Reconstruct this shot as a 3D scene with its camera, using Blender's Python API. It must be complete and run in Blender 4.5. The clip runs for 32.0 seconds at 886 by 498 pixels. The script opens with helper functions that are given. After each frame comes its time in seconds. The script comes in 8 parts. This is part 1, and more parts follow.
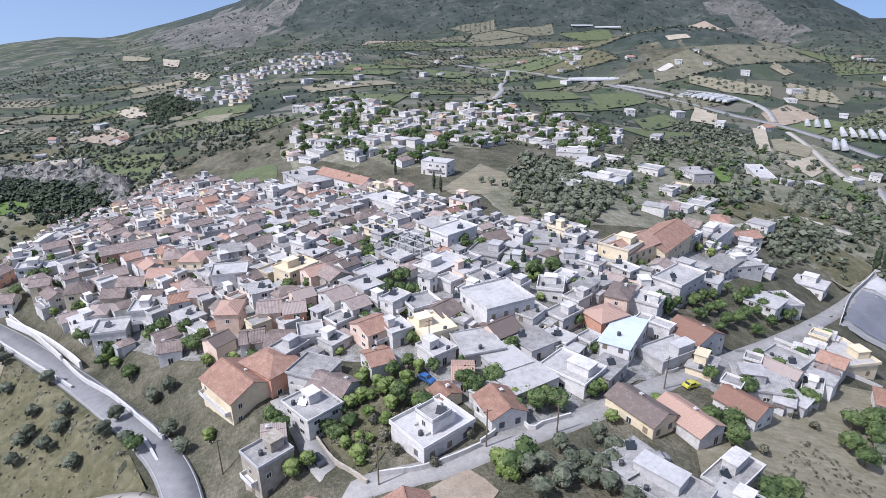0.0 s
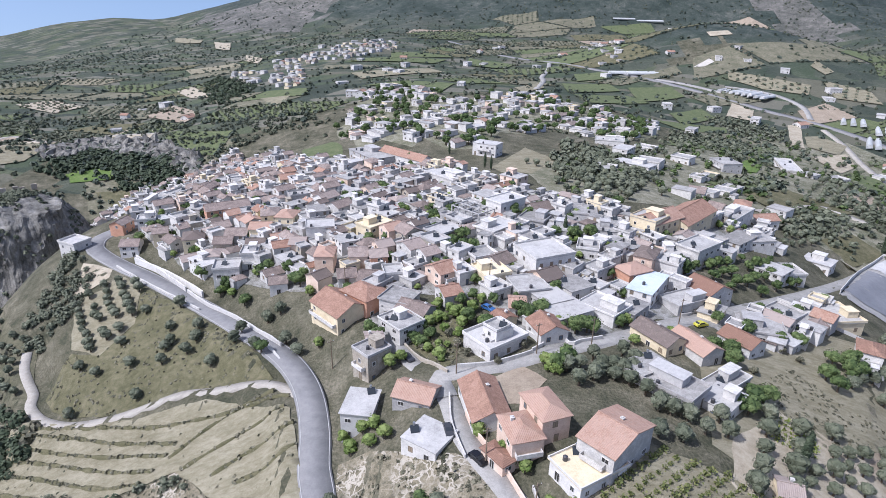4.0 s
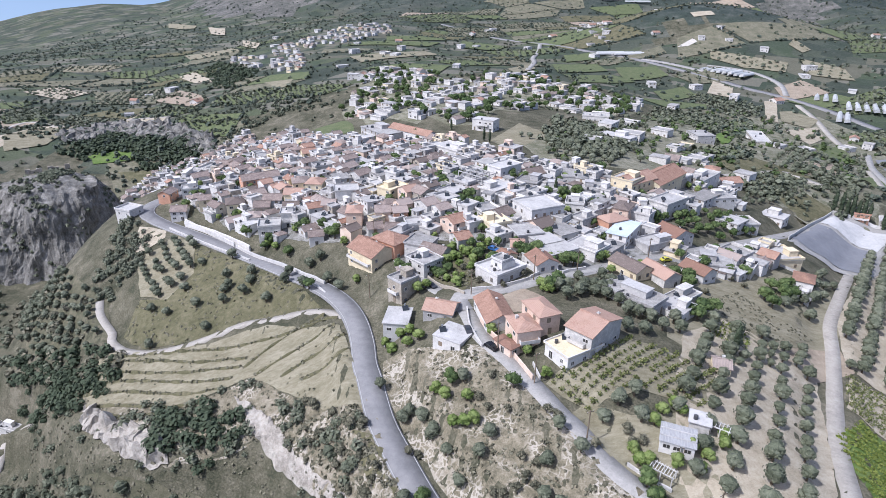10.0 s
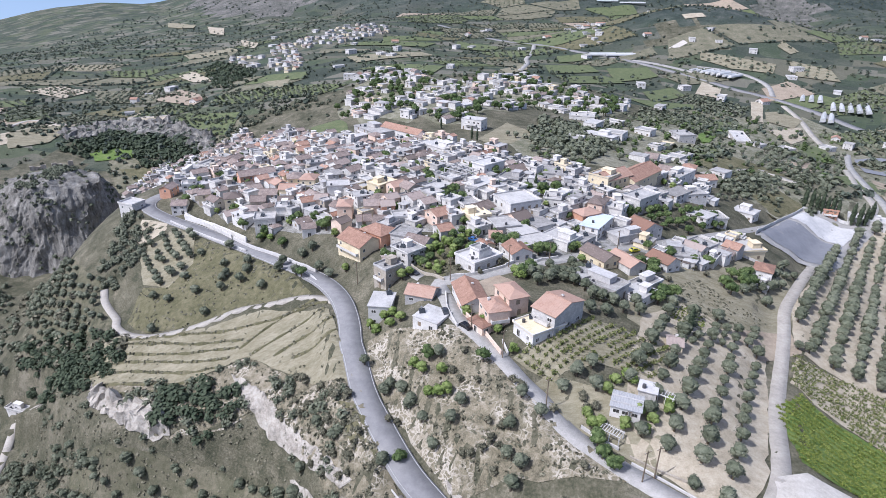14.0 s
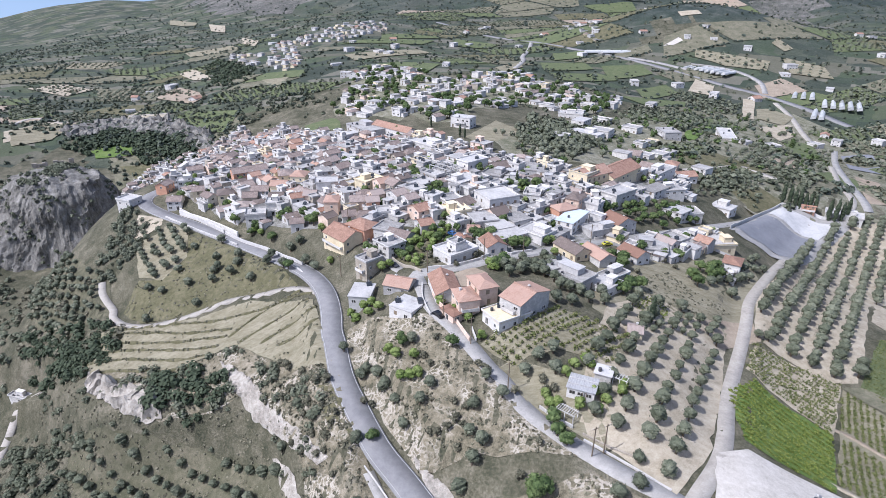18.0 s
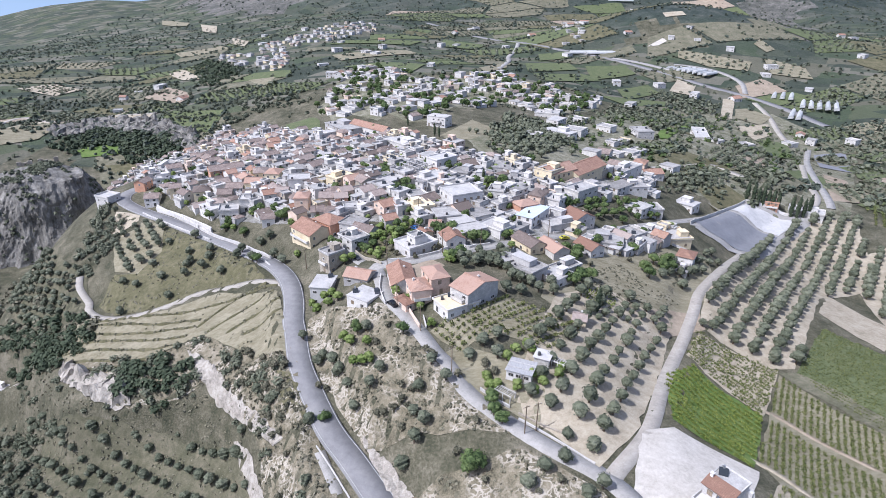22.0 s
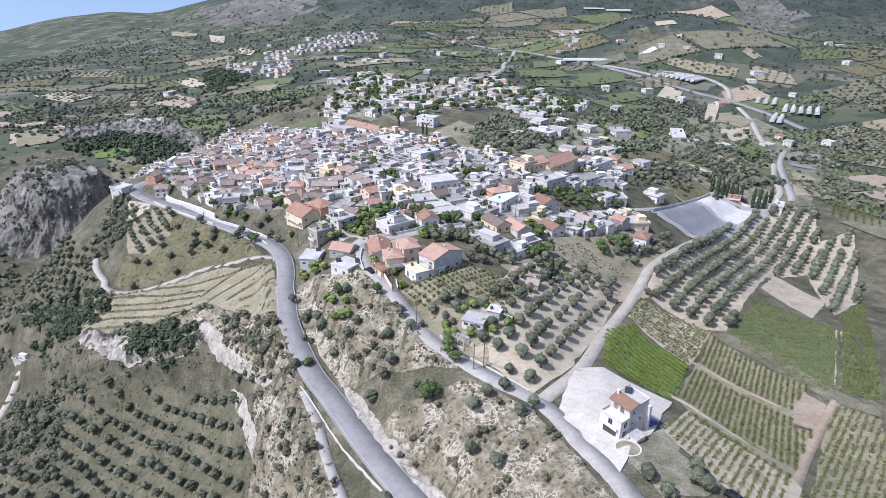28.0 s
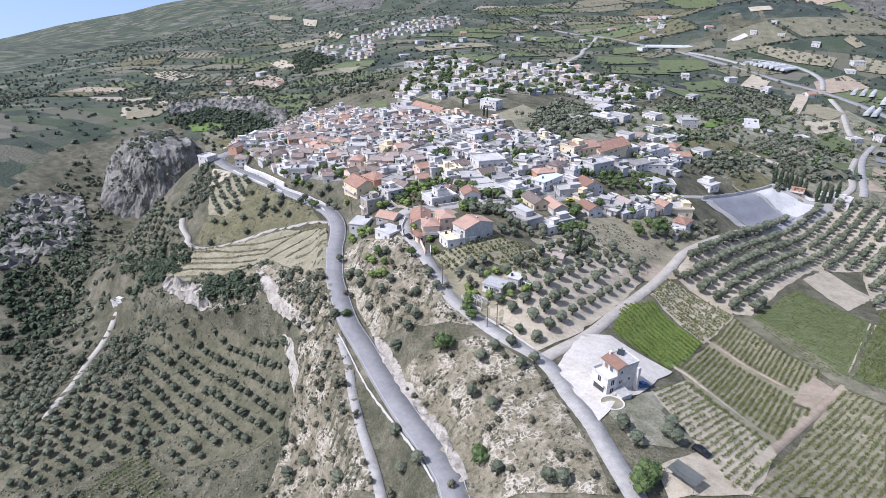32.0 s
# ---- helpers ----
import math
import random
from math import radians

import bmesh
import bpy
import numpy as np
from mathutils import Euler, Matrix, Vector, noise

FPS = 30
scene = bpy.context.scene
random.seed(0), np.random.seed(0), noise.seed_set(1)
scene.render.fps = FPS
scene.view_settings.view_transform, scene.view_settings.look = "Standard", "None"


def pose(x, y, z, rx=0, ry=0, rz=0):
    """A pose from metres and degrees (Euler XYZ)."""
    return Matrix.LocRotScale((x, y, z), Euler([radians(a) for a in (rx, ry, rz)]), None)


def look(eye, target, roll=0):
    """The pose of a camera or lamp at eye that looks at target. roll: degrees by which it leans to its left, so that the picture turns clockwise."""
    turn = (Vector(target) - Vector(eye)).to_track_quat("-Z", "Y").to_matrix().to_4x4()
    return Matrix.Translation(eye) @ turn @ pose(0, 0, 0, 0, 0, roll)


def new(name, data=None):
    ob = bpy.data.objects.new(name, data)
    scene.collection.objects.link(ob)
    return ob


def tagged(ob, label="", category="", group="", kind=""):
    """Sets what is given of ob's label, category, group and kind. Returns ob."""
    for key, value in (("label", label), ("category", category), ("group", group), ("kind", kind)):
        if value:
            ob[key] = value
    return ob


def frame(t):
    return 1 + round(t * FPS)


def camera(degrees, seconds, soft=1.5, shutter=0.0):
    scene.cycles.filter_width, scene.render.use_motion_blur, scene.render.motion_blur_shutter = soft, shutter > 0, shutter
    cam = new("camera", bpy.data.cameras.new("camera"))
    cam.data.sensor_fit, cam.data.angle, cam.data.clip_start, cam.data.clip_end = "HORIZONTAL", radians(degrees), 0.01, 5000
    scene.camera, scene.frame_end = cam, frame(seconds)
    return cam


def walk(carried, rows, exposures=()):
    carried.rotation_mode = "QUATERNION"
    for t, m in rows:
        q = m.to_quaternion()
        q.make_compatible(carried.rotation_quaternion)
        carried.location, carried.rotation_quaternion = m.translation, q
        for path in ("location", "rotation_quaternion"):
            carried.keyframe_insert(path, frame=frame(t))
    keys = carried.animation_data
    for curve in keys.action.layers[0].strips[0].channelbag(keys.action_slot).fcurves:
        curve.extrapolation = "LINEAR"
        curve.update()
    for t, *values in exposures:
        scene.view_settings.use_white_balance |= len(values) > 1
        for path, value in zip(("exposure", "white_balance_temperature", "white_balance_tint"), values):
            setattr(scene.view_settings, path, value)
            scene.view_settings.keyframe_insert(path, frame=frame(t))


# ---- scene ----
# The flight: seconds, place in metres, then yaw, pitch and roll in degrees.
cam = camera(74.0, 32.0, 0.6)
ROWS = [
    (0.0, 0.00, -0.00, 80.00, 0.002, -22.000, 0.000),
    (0.5, -0.43, -4.16, 80.41, -0.028, -22.109, 0.014),
    (1.0, -1.22, -8.52, 80.96, -0.092, -22.200, 0.174),
    (1.5, -2.11, -12.72, 81.37, -0.135, -22.322, 0.379),
    (2.0, -3.05, -16.99, 81.79, -0.051, -22.505, 0.460),
    (2.5, -4.00, -21.39, 82.31, -0.104, -22.635, 0.545),
    (3.0, -6.50, -26.87, 83.36, 2.532, -22.674, 1.129),
    (3.5, -7.81, -31.18, 83.72, 3.218, -22.835, 1.266),
    (5.5, -11.03, -47.03, 85.73, 2.099, -23.586, 1.163),
    (6.0, -12.09, -50.64, 85.95, 2.042, -23.714, 1.271),
    (6.5, -12.81, -54.11, 86.34, 2.258, -23.884, 1.287),
    (7.0, -13.50, -57.48, 86.61, 2.447, -23.907, 1.095),
    (7.5, -13.88, -60.53, 87.07, 2.264, -24.025, 0.925),
    (8.0, -13.99, -63.35, 87.34, 2.327, -24.140, 0.778),
    (8.5, -14.06, -66.21, 87.82, 2.401, -24.255, 0.705),
    (9.0, -14.01, -68.85, 88.12, 2.326, -24.386, 0.646),
    (9.5, -13.69, -71.19, 88.51, 2.284, -24.537, 0.630),
    (10.0, -13.42, -73.44, 88.79, 2.261, -24.614, 0.605),
    (10.5, -12.84, -75.62, 89.08, 2.233, -24.704, 0.539),
    (11.0, -12.44, -77.72, 89.47, 2.226, -24.820, 0.489),
    (11.5, -11.74, -79.62, 89.92, 2.077, -24.899, 0.419),
    (12.0, -11.00, -81.32, 90.38, 1.964, -24.636, 0.793),
    (12.5, -10.45, -83.07, 90.77, 2.219, -24.565, 0.886),
    (13.0, -9.34, -84.63, 91.07, 2.123, -24.574, 0.771),
    (13.5, -8.14, -86.06, 91.40, 1.912, -24.615, 0.706),
    (14.0, -7.27, -87.45, 91.90, 2.129, -24.664, 0.797),
    (14.5, -6.06, -88.80, 92.21, 2.056, -24.689, 0.818),
    (16.5, -1.83, -93.41, 93.80, 1.868, -24.884, 0.775),
    (17.0, -1.08, -94.39, 94.21, 2.593, -24.926, 0.817),
    (17.5, 0.22, -95.31, 94.59, 2.669, -24.950, 0.746),
    (18.0, 1.69, -96.30, 95.09, 2.481, -25.006, 0.639),
    (18.5, 3.28, -97.26, 95.35, 2.464, -25.152, 0.605),
    (19.0, 4.80, -98.12, 95.70, 2.573, -25.180, 0.652),
    (19.5, 6.68, -99.08, 96.13, 2.334, -25.094, 0.787),
    (20.0, 8.21, -99.92, 96.06, 2.290, -25.292, 0.742),
    (20.5, 10.05, -100.83, 96.23, 2.363, -25.268, 0.736),
    (21.0, 11.84, -101.81, 96.48, 2.211, -25.050, 0.811),
    (21.5, 13.58, -102.93, 96.47, 2.017, -24.999, 0.685),
    (22.0, 15.06, -104.19, 96.45, 2.098, -24.980, 0.736),
    (22.5, 16.32, -105.66, 96.45, 2.428, -25.005, 0.892),
    (23.0, 17.42, -107.06, 96.45, 2.551, -24.946, 1.094),
    (23.5, 18.68, -108.72, 96.33, 2.471, -24.717, 1.215),
    (24.0, 19.90, -110.57, 96.15, 2.009, -24.492, 1.311),
    (24.5, 20.91, -112.69, 96.26, 1.775, -24.273, 1.352),
    (25.0, 21.72, -115.35, 96.49, 1.746, -24.055, 1.461),
    (25.5, 22.51, -118.57, 96.72, 1.888, -24.005, 1.463),
    (27.5, 27.03, -130.37, 96.64, 2.679, -24.015, 0.760),
    (28.0, 28.68, -132.97, 96.42, 2.783, -24.068, 0.517),
    (28.5, 30.58, -135.26, 96.11, 2.704, -24.442, 0.188),
    (29.0, 32.42, -137.51, 96.01, 3.716, -24.570, 0.022),
    (29.5, 34.07, -140.16, 96.30, 5.533, -24.622, 0.140),
    (30.0, 36.21, -142.22, 96.48, 6.593, -24.707, 0.126),
    (30.5, 38.51, -144.38, 96.87, 8.052, -24.905, 0.240),
    (31.0, 41.10, -146.31, 97.21, 9.302, -25.005, 0.302),
    (31.5, 44.13, -147.84, 97.64, 10.246, -25.078, 0.230),
    (32.0, 47.42, -149.04, 98.00, 11.247, -25.417, 0.189),
]
walk(cam, [(t, pose(x, y, z, 90 + pitch, 0, yaw) @ pose(0, 0, 0, 0, 0, roll)) for t, x, y, z, yaw, pitch, roll in ROWS], [(0, 0.22, 5820, 16), (32, 0.34, 5820, 16)])

# ---- world ----
SUN_DIR = Vector((-0.50, -0.27, 0.82)).normalized()  # towards the sun
world = bpy.data.worlds.new("sky")
scene.world = world
world.use_nodes = True
wt = world.node_tree
wt.nodes.clear()
sky = wt.nodes.new("ShaderNodeTexSky")
sky.sky_type = "NISHITA"
sky.sun_disc = False
sky.sun_elevation = math.asin(SUN_DIR.z)
sky.sun_rotation = math.atan2(SUN_DIR.x, SUN_DIR.y)
sky.air_density, sky.dust_density, sky.altitude = 1.0, 3.0, 200
# the land falls away at the sides, so the sky begins a little below the level line
wc = wt.nodes.new("ShaderNodeTexCoord")
wadd = wt.nodes.new("ShaderNodeVectorMath")
wadd.inputs[1].default_value = (0, 0, 0.24)
wbg = wt.nodes.new("ShaderNodeBackground")
wbg.inputs["Strength"].default_value = 0.15
wout = wt.nodes.new("ShaderNodeOutputWorld")
wt.links.new(wc.outputs["Generated"], wadd.inputs[0])
wt.links.new(wadd.outputs[0], sky.inputs["Vector"])
wt.links.new(sky.outputs[0], wbg.inputs["Color"])
wt.links.new(wbg.outputs[0], wout.inputs["Surface"])
sun = new("sun", bpy.data.lights.new("sun", "SUN"))
sun.data.energy, sun.data.angle, sun.data.color = 4.0, radians(0.6), (1.0, 0.975, 0.94)
sun.matrix_world = look((0, 0, 300), Vector((0, 0, 300)) - SUN_DIR)

# ---- materials ----


def material(name, stops, scale=1.0, rough=0.9, fine=8.0, bump=0.3, island=0.0, spec=0.2, stretch=(1, 1, 1), obj=0.0, detail=6.0):
    """A rough surface: colours of the stops mixed by noise at two sizes (in metres), with bump and per-object variation."""
    m = bpy.data.materials.new(name)
    m.use_nodes = True
    t = m.node_tree
    n, l = t.nodes, t.links
    b = n["Principled BSDF"]
    b.inputs["Roughness"].default_value = rough
    b.inputs["Specular IOR Level"].default_value = spec
    co = n.new("ShaderNodeNewGeometry")
    mp = n.new("ShaderNodeMapping")
    mp.inputs["Scale"].default_value = stretch
    l.new(co.outputs["Position"], mp.inputs["Vector"])
    fac = None
    for size, weight, det in ((1.0 / scale, 0.36, detail), (4.5 / scale, 0.34, 5.0), (max(fine, 9.0) * 2.2 / scale, 0.30, 3.0)):
        k = n.new("ShaderNodeTexNoise")
        k.inputs["Scale"].default_value = size
        k.inputs["Detail"].default_value = det
        k.inputs["Roughness"].default_value = 0.6
        l.new(mp.outputs[0], k.inputs["Vector"])
        ma = n.new("ShaderNodeMath")
        ma.operation = "MULTIPLY_ADD"
        ma.inputs[1].default_value = weight
        ma.inputs[2].default_value = 0.0
        l.new(k.outputs["Fac"], ma.inputs[0])
        if fac:
            l.new(fac, ma.inputs[2])
        fac = ma.outputs[0]
        small = k
    extra = []
    if obj:
        oi = n.new("ShaderNodeObjectInfo")
        extra.append((oi.outputs["Random"], obj))
    if island:
        extra.append((co.outputs["Random Per Island"], island))
    for out, amount in extra:
        mr = n.new("ShaderNodeMapRange")
        mr.inputs[3].default_value, mr.inputs[4].default_value = -amount, amount
        l.new(out, mr.inputs[0])
        ad = n.new("ShaderNodeMath")
        l.new(fac, ad.inputs[0])
        l.new(mr.outputs[0], ad.inputs[1])
        fac = ad.outputs[0]
    r = n.new("ShaderNodeValToRGB")
    els = r.color_ramp.elements
    lo, hi = 0.38, 0.62
    for i, c in enumerate(stops):
        p = lo + (hi - lo) * i / max(1, len(stops) - 1)
        e = els[i] if i < 2 else els.new(p)
        e.position, e.color = p, (*c, 1)
    l.new(fac, r.inputs[0])
    l.new(r.outputs[0], b.inputs["Base Color"])
    if bump:
        bp = n.new("ShaderNodeBump")
        bp.inputs["Strength"].default_value = bump
        bp.inputs["Distance"].default_value = scale * 0.05
        l.new(small.outputs["Fac"], bp.inputs["Height"])
        l.new(bp.outputs[0], b.inputs["Normal"])
    return m


def contoured(m, step, amount):
    """Adds faint terrace lines that follow the height of the land."""
    n, l = m.node_tree.nodes, m.node_tree.links
    ramp = next(k for k in n if k.bl_idname == "ShaderNodeValToRGB")
    old = ramp.inputs[0].links[0].from_socket
    g = n.new("ShaderNodeNewGeometry")
    x = n.new("ShaderNodeSeparateXYZ")
    nz = n.new("ShaderNodeTexNoise")
    nz.inputs["Scale"].default_value = 0.02
    l.new(g.outputs["Position"], x.inputs[0])
    l.new(g.outputs["Position"], nz.inputs["Vector"])
    a = n.new("ShaderNodeMath")
    a.operation = "MULTIPLY_ADD"
    a.inputs[1].default_value = 5.0
    l.new(nz.outputs["Fac"], a.inputs[0])
    b = n.new("ShaderNodeMath")
    b.operation = "DIVIDE"
    b.inputs[1].default_value = step
    l.new(x.outputs["Z"], b.inputs[0])
    l.new(b.outputs[0], a.inputs[2])
    s = n.new("ShaderNodeMath")
    s.operation = "SINE"
    c = n.new("ShaderNodeMath")
    c.operation = "MULTIPLY"
    c.inputs[1].default_value = 6.283
    l.new(a.outputs[0], c.inputs[0])
    l.new(c.outputs[0], s.inputs[0])
    d = n.new("ShaderNodeMath")
    d.operation = "MULTIPLY_ADD"
    d.inputs[1].default_value = amount
    l.new(s.outputs[0], d.inputs[0])
    l.new(old, d.inputs[2])
    l.new(d.outputs[0], ramp.inputs[0])
    return m


def mosaic(m, cell, stops, amount, top):
    """Far farmland: a patchwork of small plots, fading out on the high slopes."""
    n, l = m.node_tree.nodes, m.node_tree.links
    b = n["Principled BSDF"]
    old = b.inputs["Base Color"].links[0].from_socket
    g = n.new("ShaderNodeNewGeometry")
    mp = n.new("ShaderNodeMapping")
    mp.inputs["Rotation"].default_value = (0, 0, 0.35)
    mp.inputs["Scale"].default_value = (1.0 / cell, 1.7 / cell, 0.0)
    l.new(g.outputs["Position"], mp.inputs["Vector"])
    v = n.new("ShaderNodeTexVoronoi")
    v.distance = "CHEBYCHEV"
    v.inputs["Scale"].default_value, v.inputs["Randomness"].default_value = 1.0, 0.9
    l.new(mp.outputs[0], v.inputs["Vector"])
    sep = n.new("ShaderNodeSeparateColor")
    l.new(v.outputs["Color"], sep.inputs[0])
    r = n.new("ShaderNodeValToRGB")
    r.color_ramp.interpolation = "CONSTANT"
    els = r.color_ramp.elements
    for i, c in enumerate(stops):
        e = els[i] if i < 2 else els.new(0.99)
        e.position, e.color = i / len(stops), (*c, 1)
    l.new(sep.outputs[0], r.inputs[0])
    z = n.new("ShaderNodeSeparateXYZ")
    l.new(g.outputs["Position"], z.inputs[0])
    k = n.new("ShaderNodeMapRange")
    k.inputs[1].default_value, k.inputs[2].default_value, k.inputs[3].default_value, k.inputs[4].default_value = top - 25, top + 25, amount, 0.0
    l.new(z.outputs["Z"], k.inputs[0])
    mix = n.new("ShaderNodeMix")
    mix.data_type = "RGBA"
    l.new(k.outputs[0], mix.inputs["Factor"])
    l.new(old, mix.inputs["A"])
    l.new(r.outputs[0], mix.inputs["B"])
    l.new(mix.outputs["Result"], b.inputs["Base Color"])
    return m


def tiles_material(name, stops):
    """Clay roof tiles: courses and rolls as bands along the slope, in the object's own axes."""
    m = material(name, stops, scale=1.6, rough=0.85, fine=5, bump=0, obj=0.16)
    n, l = m.node_tree.nodes, m.node_tree.links
    tc = n.new("ShaderNodeTexCoord")
    w = n.new("ShaderNodeTexWave")
    w.inputs["Scale"].default_value = 0.9
    w.bands_direction = "X"
    l.new(tc.outputs["Object"], w.inputs["Vector"])
    bp = n.new("ShaderNodeBump")
    bp.inputs["Strength"].default_value, bp.inputs["Distance"].default_value = 0.6, 0.08
    l.new(w.outputs["Fac"], bp.inputs["Height"])
    l.new(bp.outputs[0], n["Principled BSDF"].inputs["Normal"])
    return m


def veined(name, stops, vein, cell, width, mask_scale):
    """Ground crossed by a net of pale worn veins where a broad noise allows them."""
    m = material(name, stops, 7, 0.95, 9, 0.6)
    n, l = m.node_tree.nodes, m.node_tree.links
    b = n["Principled BSDF"]
    old = b.inputs["Base Color"].links[0].from_socket
    g = n.new("ShaderNodeNewGeometry")
    warp = n.new("ShaderNodeTexNoise")
    warp.inputs["Scale"].default_value, warp.inputs["Detail"].default_value = 0.35, 4
    l.new(g.outputs["Position"], warp.inputs["Vector"])
    mx = n.new("ShaderNodeVectorMath")
    mx.operation = "MULTIPLY_ADD"
    mx.inputs[1].default_value = (5, 5, 5)
    l.new(warp.outputs["Color"], mx.inputs[0])
    l.new(g.outputs["Position"], mx.inputs[2])
    v = n.new("ShaderNodeTexVoronoi")
    v.feature = "DISTANCE_TO_EDGE"
    v.inputs["Scale"].default_value = 1.0 / cell
    l.new(mx.outputs[0], v.inputs["Vector"])
    r = n.new("ShaderNodeMapRange")
    r.interpolation_type = "SMOOTHSTEP"
    r.inputs[1].default_value, r.inputs[2].default_value, r.inputs[3].default_value, r.inputs[4].default_value = width * 0.3, width, 1.0, 0.0
    l.new(v.outputs["Distance"], r.inputs[0])
    nz = n.new("ShaderNodeTexNoise")
    nz.inputs["Scale"].default_value, nz.inputs["Detail"].default_value = 1.0 / mask_scale, 5
    l.new(g.outputs["Position"], nz.inputs["Vector"])
    r2 = n.new("ShaderNodeMapRange")
    r2.interpolation_type = "SMOOTHSTEP"
    r2.inputs[1].default_value, r2.inputs[2].default_value = 0.45, 0.62
    l.new(nz.outputs["Fac"], r2.inputs[0])
    r3 = n.new("ShaderNodeMapRange")
    r3.interpolation_type = "SMOOTHSTEP"
    r3.inputs[1].default_value, r3.inputs[2].default_value = 0.63, 0.74
    l.new(nz.outputs["Fac"], r3.inputs[0])
    mul = n.new("ShaderNodeMath")
    mul.operation = "MULTIPLY"
    l.new(r.outputs[0], mul.inputs[0])
    l.new(r2.outputs[0], mul.inputs[1])
    mxm = n.new("ShaderNodeMath")
    mxm.operation = "MAXIMUM"
    l.new(mul.outputs[0], mxm.inputs[0])
    l.new(r3.outputs[0], mxm.inputs[1])
    mix = n.new("ShaderNodeMix")
    mix.data_type = "RGBA"
    mix.inputs["B"].default_value = (*vein, 1)
    l.new(mxm.outputs[0], mix.inputs["Factor"])
    l.new(old, mix.inputs["A"])
    l.new(mix.outputs["Result"], b.inputs["Base Color"])
    return m


def plain(name, c, rough=0.5, metal=0.0):
    m = bpy.data.materials.new(name)
    m.use_nodes = True
    b = m.node_tree.nodes["Principled BSDF"]
    b.inputs["Base Color"].default_value = (*c, 1)
    b.inputs["Roughness"].default_value, b.inputs["Metallic"].default_value = rough, metal
    return m


